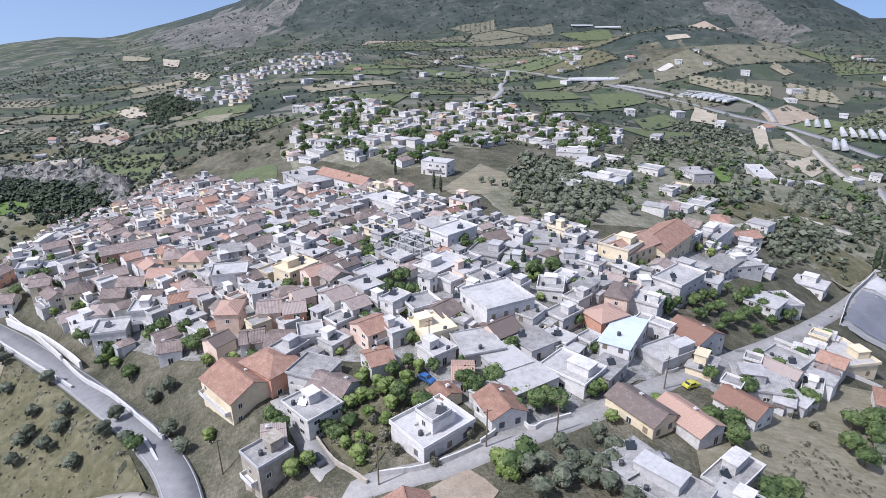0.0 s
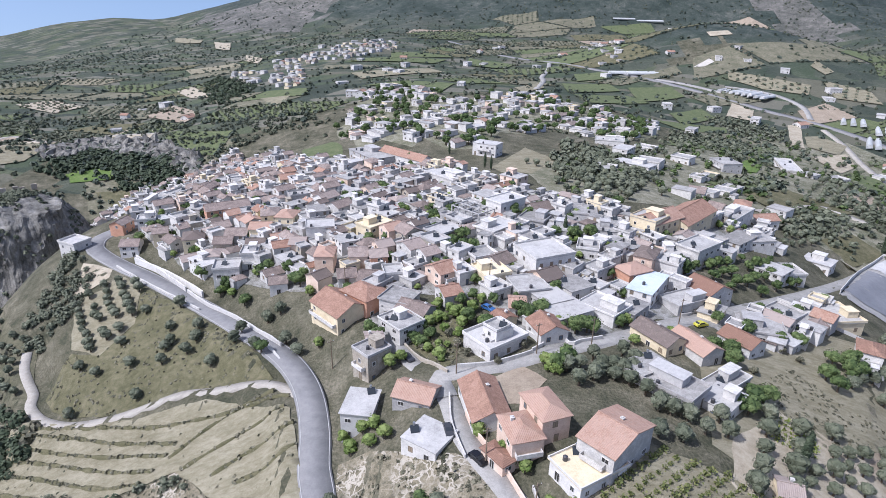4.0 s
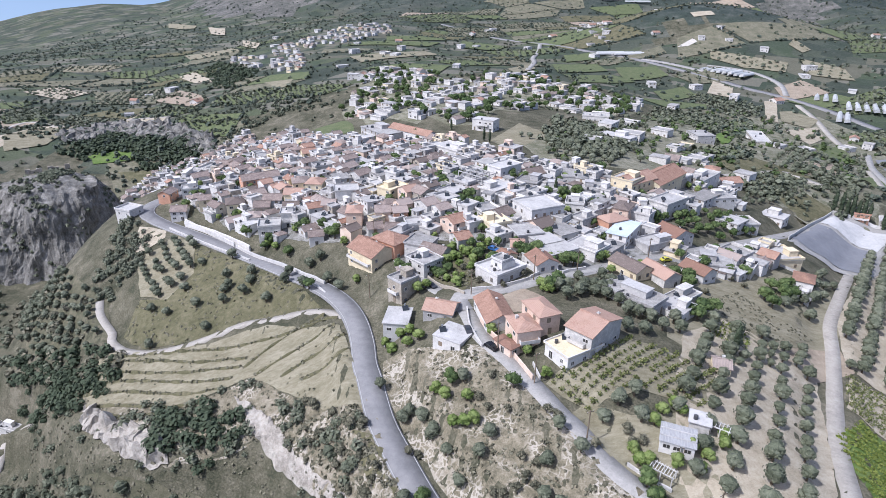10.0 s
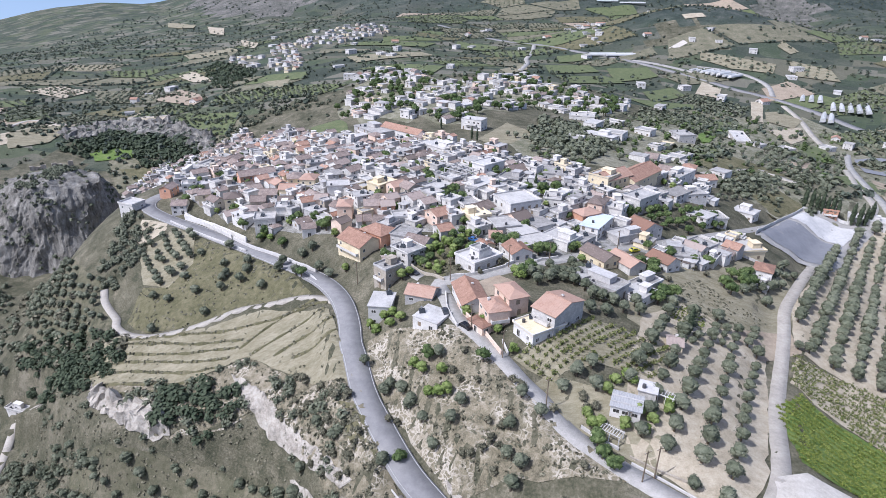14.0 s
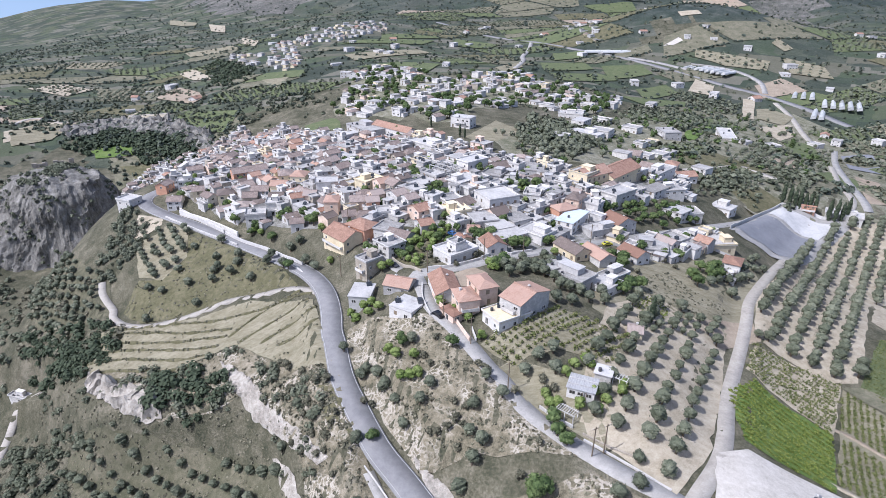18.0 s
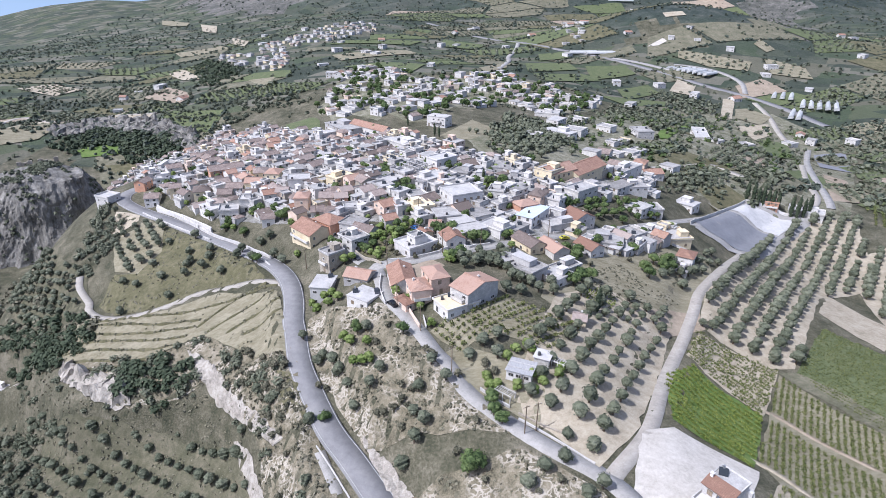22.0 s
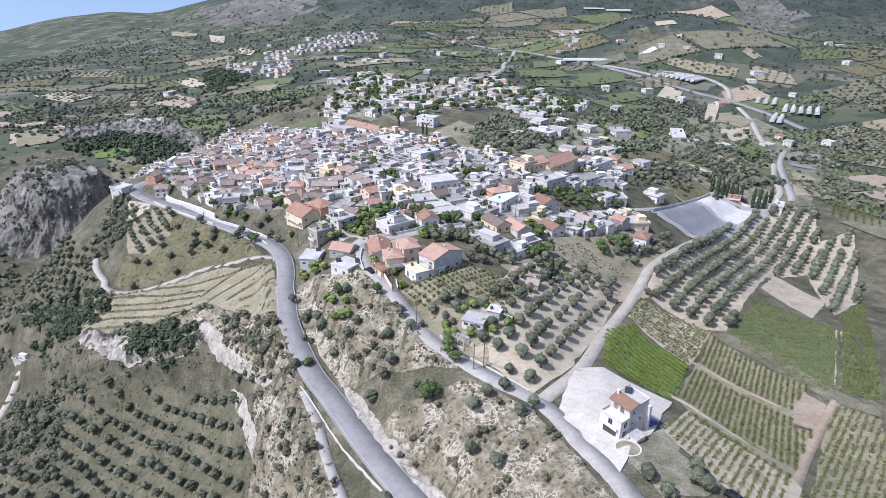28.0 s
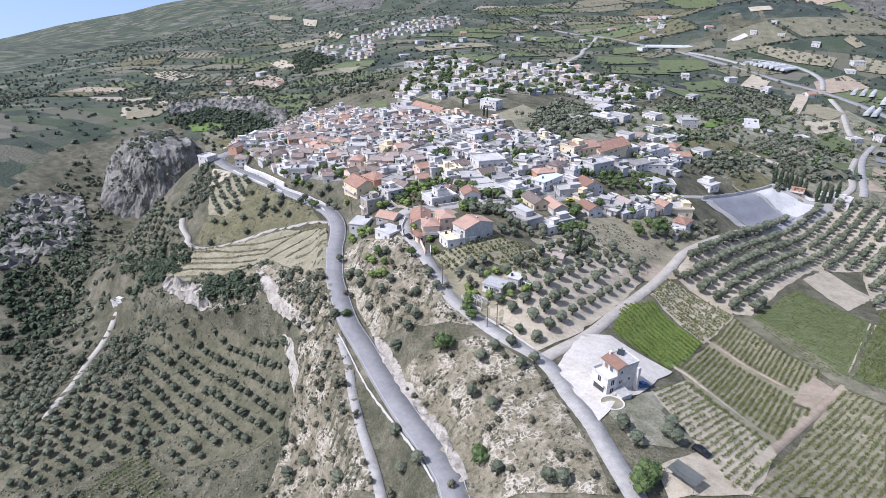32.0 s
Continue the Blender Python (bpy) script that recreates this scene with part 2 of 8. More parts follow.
M = dict(
    slope=veined("eroded_slope", [(0.07, 0.065, 0.045), (0.14, 0.125, 0.085), (0.215, 0.19, 0.135), (0.30, 0.265, 0.205)], (0.40, 0.365, 0.305), 1.7, 0.14, 8),
    # village ground: stops set darker to stand for the shadows between houses
    village_ground=material("village_ground", [(0.07, 0.075, 0.045), (0.17, 0.165, 0.145), (0.27, 0.265, 0.25), (0.37, 0.36, 0.345)], 9, 0.95, 10, 0.3),
    ground=material("dry_land", [(0.042, 0.046, 0.029), (0.078, 0.077, 0.05), (0.128, 0.119, 0.083), (0.205, 0.187, 0.14)], 24, 0.95, 16, 0.6),
    # far scrub: the slight blue in its stops paints in distant haze
    far=mosaic(contoured(material("far_scrub", [(0.023, 0.033, 0.028), (0.037, 0.05, 0.042), (0.06, 0.072, 0.061), (0.118, 0.122, 0.105)], 75, 0.95, 12, 0.5, detail=9.0), 9.0, 0.008), 42, [(0.05, 0.066, 0.04), (0.085, 0.095, 0.062), (0.066, 0.088, 0.044), (0.15, 0.14, 0.098), (0.075, 0.083, 0.056), (0.10, 0.115, 0.06), (0.048, 0.058, 0.04), (0.20, 0.187, 0.145)], 0.62, 25),
    rocky=material("rocky_hillside", [(0.055, 0.063, 0.052), (0.105, 0.106, 0.092), (0.165, 0.158, 0.141), (0.25, 0.232, 0.208)], 60, 0.95, 12, 1.0, detail=9.0),
    asphalt=material("asphalt", [(0.17, 0.168, 0.17), (0.215, 0.212, 0.212), (0.255, 0.25, 0.243)], 7, 0.85, 14, 0.15),
    concrete_road=material("concrete_road", [(0.235, 0.227, 0.213), (0.305, 0.295, 0.277), (0.375, 0.362, 0.34)], 6, 0.9, 10, 0.15),
    dirt=material("dirt_track", [(0.27, 0.25, 0.22), (0.35, 0.325, 0.285), (0.42, 0.39, 0.345)], 5, 0.95, 8, 0.3),
    white_line=material("road_paint", [(0.32, 0.32, 0.31), (0.48, 0.48, 0.465)], 1, 0.7, 5, 0.0),
    kerb=material("kerb", [(0.45, 0.44, 0.42), (0.6, 0.58, 0.55)], 2, 0.9, 5, 0.1),
    soil_pale=material("pale_soil", [(0.25, 0.215, 0.155), (0.365, 0.32, 0.242), (0.455, 0.405, 0.318)], 7, 0.95, 10, 0.35),
    soil_red=material("reddish_soil", [(0.22, 0.178, 0.132), (0.295, 0.242, 0.182), (0.365, 0.31, 0.238)], 8, 0.95, 10, 0.35),
    straw=material("straw_field", [(0.15, 0.135, 0.085), (0.225, 0.205, 0.14), (0.31, 0.285, 0.21)], 9, 0.95, 14, 0.4, stretch=(1, 2.4, 1)),
    grass_dry=material("dry_grass", [(0.066, 0.067, 0.034), (0.118, 0.111, 0.062), (0.185, 0.168, 0.106)], 8, 0.95, 14, 0.5),
    grass=material("green_grass", [(0.07, 0.12, 0.025), (0.11, 0.165, 0.045), (0.16, 0.20, 0.07)], 8, 0.95, 14, 0.4),
    field_green=material("crop_green", [(0.075, 0.095, 0.045), (0.105, 0.128, 0.06), (0.16, 0.165, 0.09)], 5, 0.95, 10, 0.4),
    field_dark=material("grove_ground", [(0.085, 0.088, 0.054), (0.148, 0.142, 0.096), (0.23, 0.21, 0.155)], 10, 0.95, 12, 0.4),
    grove_dull=material("dull_grove_ground", [(0.06, 0.063, 0.037), (0.106, 0.102, 0.066), (0.172, 0.155, 0.11)], 10, 0.95, 12, 0.4),
    garden_soil=material("garden_soil", [(0.085, 0.092, 0.052), (0.14, 0.14, 0.093), (0.215, 0.205, 0.152), (0.31, 0.295, 0.235)], 14, 0.95, 12, 0.4),
    gravel=material("pale_gravel", [(0.38, 0.35, 0.305), (0.485, 0.452, 0.40), (0.585, 0.552, 0.50)], 4, 0.95, 10, 0.3),
    vine_bright=material("bright_vine_leaves", [(0.085, 0.12, 0.02), (0.15, 0.19, 0.04), (0.235, 0.265, 0.075)], 2.0, 0.8, 5, 0.0, island=0.12),
    plastic=material("greenhouse_plastic", [(0.36, 0.37, 0.365), (0.45, 0.46, 0.45), (0.53, 0.53, 0.52)], 3, 0.5, 6, 0.0, obj=0.08),
    net=material("shade_net", [(0.16, 0.17, 0.16), (0.22, 0.23, 0.22)], 1, 0.9, 5, 0.1),
    sheet=material("corrugated_sheet", [(0.27, 0.27, 0.27), (0.37, 0.37, 0.37), (0.46, 0.455, 0.45)], 2, 0.6, 5, 0.2, stretch=(6, 1, 1)),
    rock=material("limestone", [(0.072, 0.069, 0.06), (0.15, 0.143, 0.127), (0.24, 0.23, 0.207), (0.365, 0.35, 0.322)], 9, 0.95, 9, 1.0, stretch=(1, 1, 0.5), detail=9.0),
    rock_pale=material("pale_marl", [(0.20, 0.18, 0.15), (0.36, 0.33, 0.285), (0.50, 0.465, 0.41)], 5, 0.95, 9, 1.0),
    court=material("court_grey", [(0.17, 0.175, 0.19), (0.225, 0.23, 0.245)], 9, 0.9, 8, 0.05),
    court_white=material("court_white", [(0.36, 0.36, 0.355), (0.46, 0.455, 0.445), (0.54, 0.53, 0.52)], 6, 0.9, 8, 0.05),
    court_green=material("court_green", [(0.09, 0.17, 0.11), (0.13, 0.22, 0.15)], 9, 0.9, 8, 0.05),
    olive=material("olive_leaves", [(0.052, 0.062, 0.04), (0.10, 0.112, 0.074), (0.165, 0.176, 0.124)], 1.2, 0.8, 5, 0.0, island=0.10, obj=0.05),
    green=material("green_leaves", [(0.035, 0.058, 0.02), (0.068, 0.10, 0.034), (0.12, 0.158, 0.06)], 1.2, 0.75, 5, 0.0, island=0.10, obj=0.06),
    citrus=material("bright_leaves", [(0.06, 0.095, 0.02), (0.11, 0.155, 0.04), (0.18, 0.22, 0.075)], 1.2, 0.75, 5, 0.0, island=0.10, obj=0.06),
    cypress=material("cypress_leaves", [(0.03, 0.045, 0.025), (0.055, 0.072, 0.042), (0.085, 0.105, 0.065)], 1.0, 0.8, 5, 0.0, island=0.08),
    vine=material("vine_leaves", [(0.07, 0.092, 0.03), (0.125, 0.145, 0.05), (0.20, 0.205, 0.085)], 2.0, 0.8, 5, 0.0, island=0.12),
    shrub=material("dry_shrub", [(0.075, 0.075, 0.05), (0.135, 0.13, 0.09), (0.22, 0.205, 0.145)], 1.5, 0.85, 5, 0.0, island=0.12, obj=0.05),
    # leaves of distant trees, greyed and lightened to paint in the haze
    far_leaves=material("far_leaves", [(0.045, 0.06, 0.046), (0.075, 0.093, 0.07), (0.12, 0.138, 0.105)], 20, 0.9, 5, 0.0, island=0.10),
    bark=material("bark", [(0.07, 0.055, 0.04), (0.14, 0.115, 0.085)], 0.4, 0.95, 5, 0.4),
    white=material("white_plaster", [(0.41, 0.397, 0.374), (0.575, 0.558, 0.528), (0.685, 0.666, 0.633)], 5, 0.9, 7, 0.1, obj=0.08),
    cream=material("cream_plaster", [(0.55, 0.46, 0.31), (0.66, 0.57, 0.40), (0.72, 0.63, 0.46)], 5, 0.9, 7, 0.1, obj=0.05),
    peach=material("peach_plaster", [(0.55, 0.41, 0.32), (0.66, 0.52, 0.42), (0.71, 0.59, 0.50)], 5, 0.9, 7, 0.1, obj=0.05),
    salmon=material("salmon_plaster", [(0.46, 0.24, 0.16), (0.55, 0.31, 0.21), (0.60, 0.37, 0.27)], 5, 0.9, 7, 0.1, obj=0.05),
    grey_wall=material("grey_render", [(0.30, 0.29, 0.28), (0.41, 0.40, 0.39), (0.50, 0.49, 0.47)], 4, 0.92, 8, 0.15, obj=0.08),
    stone=material("stone_wall", [(0.24, 0.21, 0.17), (0.37, 0.33, 0.27), (0.48, 0.44, 0.37)], 1.6, 0.95, 4, 0.5, obj=0.05),
    slab=material("grey_slab", [(0.20, 0.193, 0.183), (0.31, 0.30, 0.285), (0.43, 0.417, 0.397)], 6, 0.92, 7, 0.12, obj=0.10),
    slab_white=material("pale_slab", [(0.30, 0.292, 0.279), (0.42, 0.409, 0.392), (0.52, 0.507, 0.488)], 6, 0.92, 7, 0.12, obj=0.08),
    slab_blue=material("bluish_slab", [(0.42, 0.48, 0.53), (0.54, 0.60, 0.65)], 8, 0.9, 7, 0.05),
    tile=tiles_material("clay_tiles", [(0.22, 0.13, 0.095), (0.32, 0.195, 0.142), (0.40, 0.27, 0.21)]),
    tile_old=tiles_material("old_clay_tiles", [(0.15, 0.122, 0.107), (0.235, 0.187, 0.164), (0.34, 0.282, 0.25)]),
    glass=plain("window_glass", (0.03, 0.035, 0.04), 0.12),
    # near-black pane colour, painted for the unlit depth of an opening
    dark=plain("opening_shade", (0.03, 0.028, 0.025), 0.8),
    shutter=material("shutter_paint", [(0.10, 0.13, 0.17), (0.20, 0.17, 0.13), (0.30, 0.24, 0.17)], 1, 0.6, 4, 0.0, obj=0.25),
    wood=material("weathered_wood", [(0.14, 0.11, 0.08), (0.24, 0.19, 0.14)], 1, 0.85, 6, 0.2, obj=0.1),
    metal=plain("grey_metal", (0.35, 0.36, 0.37), 0.45, 0.7),
    tank=plain("dark_tank", (0.05, 0.05, 0.055), 0.5),
    rubber=plain("tyre_rubber", (0.02, 0.02, 0.02), 0.8),
)

# ---- the lie of the land: two lattices of soft hills, a scarp, and the mountains ----
NEAR_HILLS = np.array([
    [-1.0, -3.0, 1.3, -0.1, -5.6, 16.6, 4.1, -1.6, -2.8],
    [3.6, 6.3, -1.9, -3.4, 7.1, 9.0, -3.4, 4.8, 0.8],
    [-0.7, 13.4, 9.0, 14.8, 20.9, 5.1, -5.5, 2.3, -1.3],
    [-2.8, 15.6, 13.0, 15.9, 10.5, 10.7, 1.7, -2.7, -4.8],
    [24.4, 21.4, 18.1, 20.8, 14.0, 6.6, 4.9, -3.9, -8.2],
    [34.4, 21.8, 22.3, 13.6, 12.3, 10.8, 5.4, -2.9, -5.3],
    [17.8, 17.9, 19.3, 14.1, 12.3, 9.5, 2.8, 4.5, 2.4],
    [15.9, 21.6, 12.9, 11.0, 6.5, 5.9, 2.4, 2.1, 0.4],
    [5.8, 11.5, 14.0, 17.6, 7.4, 4.4, 3.3, 4.2, 5.2],
])
FAR_HILLS = np.array([
    [-24.5, -23.6, -23.3, -36.8, 3.8, 15.8, -3.3, -7.3, -9.0],
    [-22.9, -7.2, 7.6, -31.8, 2.7, 5.0, -9.9, -8.0, -10.2],
    [-27.7, -1.6, 3.6, -67.2, 9.5, -2.8, -5.5, 2.0, -5.3],
    [-27.0, -6.4, -3.8, -3.7, 31.2, -12.7, -16.5, 3.4, 5.2],
    [-20.4, -8.7, -25.3, 10.1, 1.8, 1.0, 0.8, -0.3, 9.8],
    [-12.3, -7.6, -19.3, 22.8, -7.9, 15.3, 29.1, 7.3, 12.9],
    [-8.5, -5.2, -4.0, 23.6, 3.8, 5.8, 2.1, 2.8, 17.9],
    [-10.7, -8.2, -3.5, 9.7, 10.4, 10.1, -10.6, 0.3, 25.5],
    [-10.3, -3.2, 13.5, 24.4, 24.4, 51.5, 63.5, 48.2, 53.2],
])
SCARP = [(-260, 140, 10), (-190, 105, 14), (-160, 80, 18), (-120, 48, 18), (-88, 46, 18), (-66, 44, 16), (-50, 30, 14), (-38, 8, 12), (-14, -22, 10), (10, -60, 8), (20, -120, 6)]


def smooth(a, b, v):
    u = np.clip((v - a) / (b - a), 0, 1)
    return u * u * (3 - 2 * u)


def scarp(x, y):
    """The step below the terraces: how far the ground drops past it."""
    best, side, drop = np.full(np.shape(x), 1e9), np.zeros(np.shape(x)), np.zeros(np.shape(x))
    for (ax, ay, d0), (bx, by, d1) in zip(SCARP[:-1], SCARP[1:]):
        vx, vy = bx - ax, by - ay
        t = np.clip(((x - ax) * vx + (y - ay) * vy) / (vx * vx + vy * vy), 0, 1)
        d = np.hypot(x - ax - t * vx, y - ay - t * vy)
        near = d < best
        side = np.where(near, np.sign((x - ax) * vy - (y - ay) * vx) * d, side)
        drop = np.where(near, d0 + t * (d1 - d0), drop)
        best = np.where(near, d, best)
    return -drop * smooth(-6, 8, side) * np.exp(-np.maximum(side, 0) / 120)


CREST_X = [-3400, -2670, -2330, -1920, -1711, -1485, -1269, -1200, -974, -752, -400, 600, 950, 1393, 1625, 2000, 3200]
CREST_Z = [-330, -232, -157, -90, -42, -16, -18, 3, 56, 120, 330, 430, 330, 150, 50, 20, 0]


def land(x, y):
    """Height of the untouched land."""
    x, y = np.asarray(x, float), np.asarray(y, float)
    z = np.full(x.shape, -20.0)
    for j, row in enumerate(NEAR_HILLS):
        for i, a in enumerate(row):
            z += a * np.exp(-((x - (-190 + 50 * i)) ** 2 + (y - (-60 + 50 * j)) ** 2) / 2592)
    for j, row in enumerate(FAR_HILLS):
        for i, a in enumerate(row):
            z += a * np.exp(-((x - (-900 + 225 * i)) ** 2 + (y - (-225 + 225 * j)) ** 2) / 54450)
    z += scarp(x, y)
    # the bare hill beyond the highway
    z += 40.0 * np.exp(-((x - 335) ** 2 / 26000 + (y - 915) ** 2 / 17000))
    z += 8.0 * np.exp(-((x + 200) ** 2 + (y - 228) ** 2) / 2600)
    crest = np.interp(x * 2400 / np.maximum(y, 1200), CREST_X, CREST_Z) + 20
    rise = smooth(1350, 2450, y)
    z -= 110 * smooth(650, 1500, -x) * (1 - smooth(1350, 2450, y))
    return z + crest * rise - 350 * smooth(2480, 3600, y)

from mathutils import geometry

# ---- roads: centre lines ----
MAIN_ROAD = ([(-112, 214), (-130, 206), (-146, 198), (-157, 190), (-162.5, 182), (-160.5, 174.5), (-153.5, 168.5), (-142, 161.1), (-127.8, 152.7), (-110.5, 140.9), (-94, 128.8), (-78.5, 116), (-65.6, 104.7), (-57.4, 96.5), (-50.5, 87.4), (-45.5, 78), (-41.7, 67.2), (-39.6, 58.2), (-37.3, 52.2), (-32.8, 39.6), (-27.6, 30.1), (-19.2, 16.5), (-11.4, 7.2), (-4.9, -1.1), (4, -12.5), (11.9, -22.6), (21.2, -34.6), (28.6, -45.7), (31.2, -51.7), (44.5, -78.6), (59.1, -104.8), (75, -130.2), (92.2, -154.8)], 7)
HILL_ROAD = ([(-28.9, 97.1), (-22.8, 86.2), (-17.3, 78.2), (-12.7, 70.3), (-10, 61.5), (-7.3, 54.9), (0.3, 43.1), (4.3, 36.8), (8.2, 30.1), (12.1, 25.3), (17.7, 16.2), (28.5, 6.4), (38, -1.2), (45.9, -7), (51.4, -13.7), (55.5, -23.4), (60.9, -34.4), (65.3, -46.4), (68.9, -55.3), (80.1, -83.1), (91.4, -110.9), (102.6, -138.7), (113.9, -166.5)], 4.6)
FARM_ROAD = ([(49.2, -7.9), (61.5, 8.6), (74, 35), (88.9, 62.4), (97.6, 79.2), (104.6, 93.3), (117, 110.9), (135.7, 136.3), (157.5, 164.9), (188.7, 201.3), (213.8, 222.4), (230.5, 243.7), (245.9, 285.5), (272.8, 342)], 3.9)
EAST_STREET = ([(-12.7, 70.3), (-13.9, 77.7), (-0.4, 81.4), (6.7, 84.6), (17.8, 90.3), (30.3, 97.4), (40.5, 104.5), (48.5, 110), (62.4, 118.5), (75.1, 127.6), (92.2, 139.9), (112.2, 156.5), (138.4, 181.5), (169.2, 211)], 5)
TERRACE_TRACK = ([(-47.2, 80.2), (-58.6, 88.1), (-67.3, 90.6), (-75.8, 91.4), (-87.1, 93.7), (-99.3, 91.6), (-110, 91), (-122.1, 93), (-134.2, 98.4), (-143.2, 105.3), (-146.4, 111), (-152.7, 117.2), (-157.6, 122.6), (-161.9, 130.2)], 3)
LOW_TRACK = ([(-21, 12.2), (-13.6, -0.3), (-8.7, -10.7), (-1.9, -22.9), (5.3, -34.8), (11, -45.7), (22.6, -67.9), (34.2, -90), (45.8, -112.2)], 2.8)
GORGE_TRACK = ([(-177.4, 96.5), (-194.1, 102.5), (-194, 94.4), (-191.2, 80.6), (-186.3, 61.7), (-169.4, 34.2), (-159.2, 11.3)], 3.2)
HIGHWAY = ([(-67.1, 1121.8), (2.8, 1022.5), (95.7, 881.6), (147.7, 789.1), (185.1, 749.1), (229.9, 698.9), (270.5, 655.4), (302.6, 620), (334.5, 593.4), (362.1, 553.3), (379.1, 501.3)], 9)
VILLAGE_STREET = ([(-26.5, 93.1), (-31.6, 100.4), (-35.9, 106.3)], 3.5)
GROVE_EAST = [(95.9, 69.6), (107.2, 94.4), (134.1, 129.8), (160.7, 165.7), (190.8, 197.7), (218, 216), (238.4, 215), (213.4, 151.2), (202.8, 142.6), (169.2, 122.8), (123.4, 56.1), (114.2, 55)]
GROVE_SMALL = [(29.4, 12.5), (35.1, 36.3), (45.8, 62.9), (62.7, 77.7), (76.2, 71.6), (84.6, 63.4), (70.8, 32.5), (58, 7.4), (46.6, -5.6)]
VINES_HOUSE = [(6.4, 38.7), (26.8, 55.4), (53, 46.6), (39.8, 33.2), (26.8, 35.7), (15.4, 30.6), (9.9, 34.5)]
VINES_SMALL = [(53.7, 67), (62.1, 76.2), (69.6, 72), (63.9, 62.9)]
GREEN_BLOCK = [(74.8, 37.5), (86.6, 46.2), (100.7, 29.5), (85.6, 3.3), (69.3, 14.7)]
YOUNG_VINES = [(85.6, 51.1), (94.8, 66), (117, 54.2), (101.3, 29.9)]
VINES_BIG = [(88.9, 7.5), (103.4, 30.9), (116.5, 52.2), (133.6, 20.4), (118.3, -1.5), (125.1, -3), (103.9, -27.2), (90.4, -5.7)]
VINES_SPARSE = [(77.2, -14.6), (91.7, 0.4), (106.1, -28.5), (93.1, -50.2), (88.9, -48.6)]
VINES_RIGHT = [(136, 10.5), (143.5, 1.9), (125.5, -37.6), (93, -50.5)]
CROP_RIGHT = [(122.9, 54.1), (149.3, 86.3), (166.5, 61.3), (140.1, 17.2), (134.4, 20.4)]
CROP_EDGE = [(166.3, 59.6), (174, 67.6), (147.5, 11), (141.4, 16.6)]
BARE_FIELD = [(157.1, 103.2), (177.3, 130.4), (184.9, 99.9), (162.7, 72.5)]
YARD_HOUSE = [(52.4, -12.3), (59.7, 8.3), (68.6, 11.2), (86.2, 1.9), (73.6, -19.6), (67.4, -24.9), (62.8, -34.2)]
YARD_SOUTH = [(74, -47.6), (84.4, -39.5), (90.5, -47.2), (95.6, -49.5), (75.8, -55.9)]
VINE_PATH = [(101, 33.3), (103.7, 35.3), (111.5, 23.4), (121.9, 8.8), (125.3, 1.5), (123.2, -1), (119.3, 5.7), (108.8, 19.6)]
VINE_CROSS = [(84.4, 6), (86.7, 9.6), (91.6, 3.9), (96.4, -3.4), (103.1, -16.9), (109.3, -27), (107.2, -29.8), (100.7, -20.2), (93.9, -7.4)]
BARE_CORNER = [(124.3, 9.3), (131, 17.4), (133.7, 10.3), (123.8, -2.7), (119.3, 1.2)]
BARE_STRIP = [(137.3, 13.8), (137.8, 10.6), (116.9, -13.6), (97.4, -39.4), (95.6, -39.3), (113.7, -14.8)]
CROP_TRACK = [(165.3, 60.8), (166.3, 59.6), (141.9, 18), (140.8, 18.9)]
FIELD_VERGE = [(116.7, 53), (123.8, 53.9), (132.7, 42.5), (140.4, 17.9), (145.4, 6.4), (144, 3.1), (135.5, 13), (133.2, 21.4), (127.2, 36.1)]
COURT_GREY = [(127.6, 165.7), (159.6, 202.1), (179.8, 184.7), (153.7, 153.9)]
COURT_WHITE = [(162.1, 204.5), (175.6, 216.2), (199.5, 205.7), (181.1, 186.3)]
COURT_YARD = [(123.2, 161), (175.1, 218.2), (184.8, 217.9), (214.5, 213.3), (150.3, 145.5)]
TERRACES = [(-137.3, 97.3), (-106.8, 88.6), (-76.8, 87.7), (-50.1, 76.1), (-40.9, 53.6), (-35.2, 40.9), (-49.4, 47.9), (-76.5, 68.2), (-96.2, 63.8), (-139.5, 78), (-154.6, 98.6)]
GROVE_TERRACE = [(-151.3, 144.1), (-135.5, 152.1), (-125.2, 145.9), (-119.8, 129.1), (-126.2, 117.7), (-140.2, 123.7)]
SLOPE_GRASS = [(-125.2, 145.9), (-82.8, 115.2), (-63.5, 96.1), (-59.2, 90.7), (-82.7, 93.4), (-108.4, 92.6), (-126.8, 97.9), (-140.6, 108.5), (-139.4, 122.2), (-126.2, 117.7), (-119.8, 129.1)]
SMALL_BARE = [(-157.2, 152.1), (-157.9, 162.4), (-143.3, 157.6), (-141.5, 152.3), (-151.7, 147.3)]
GROVE_WEST = [(-137.8, 55.5), (-80.6, 42.5), (-52.2, 28.6), (-40.1, 12.9), (-37.6, -5.6), (-48, -11.9), (-70.6, -16.2), (-98.6, -4.5), (-113.5, 13.1), (-125.2, 35.2)]
GROVE_WEST_LOW = [(-243.3, 62.6), (-202.6, 70.7), (-132.4, 23), (-109.8, 7.8), (-82.1, -9.4), (-110.5, -12.2), (-130.1, -24.8), (-145.6, -25.1)]
VINES_WEST = [(-103.8, -14.3), (-101, -8.1), (-74.6, -20.6), (-71.8, -27.9), (-110.7, -26.8)]
GROVE_GORGE = [(-276, 223.9), (-171.1, 130.2), (-152.1, 103), (-178, 108), (-204.9, 130.1)]
YELLOW_GRASS = [(-40.9, 37.7), (-34.2, 34.6), (-25.6, 23.9), (-27.2, 19.7), (-32.4, 22.5)]
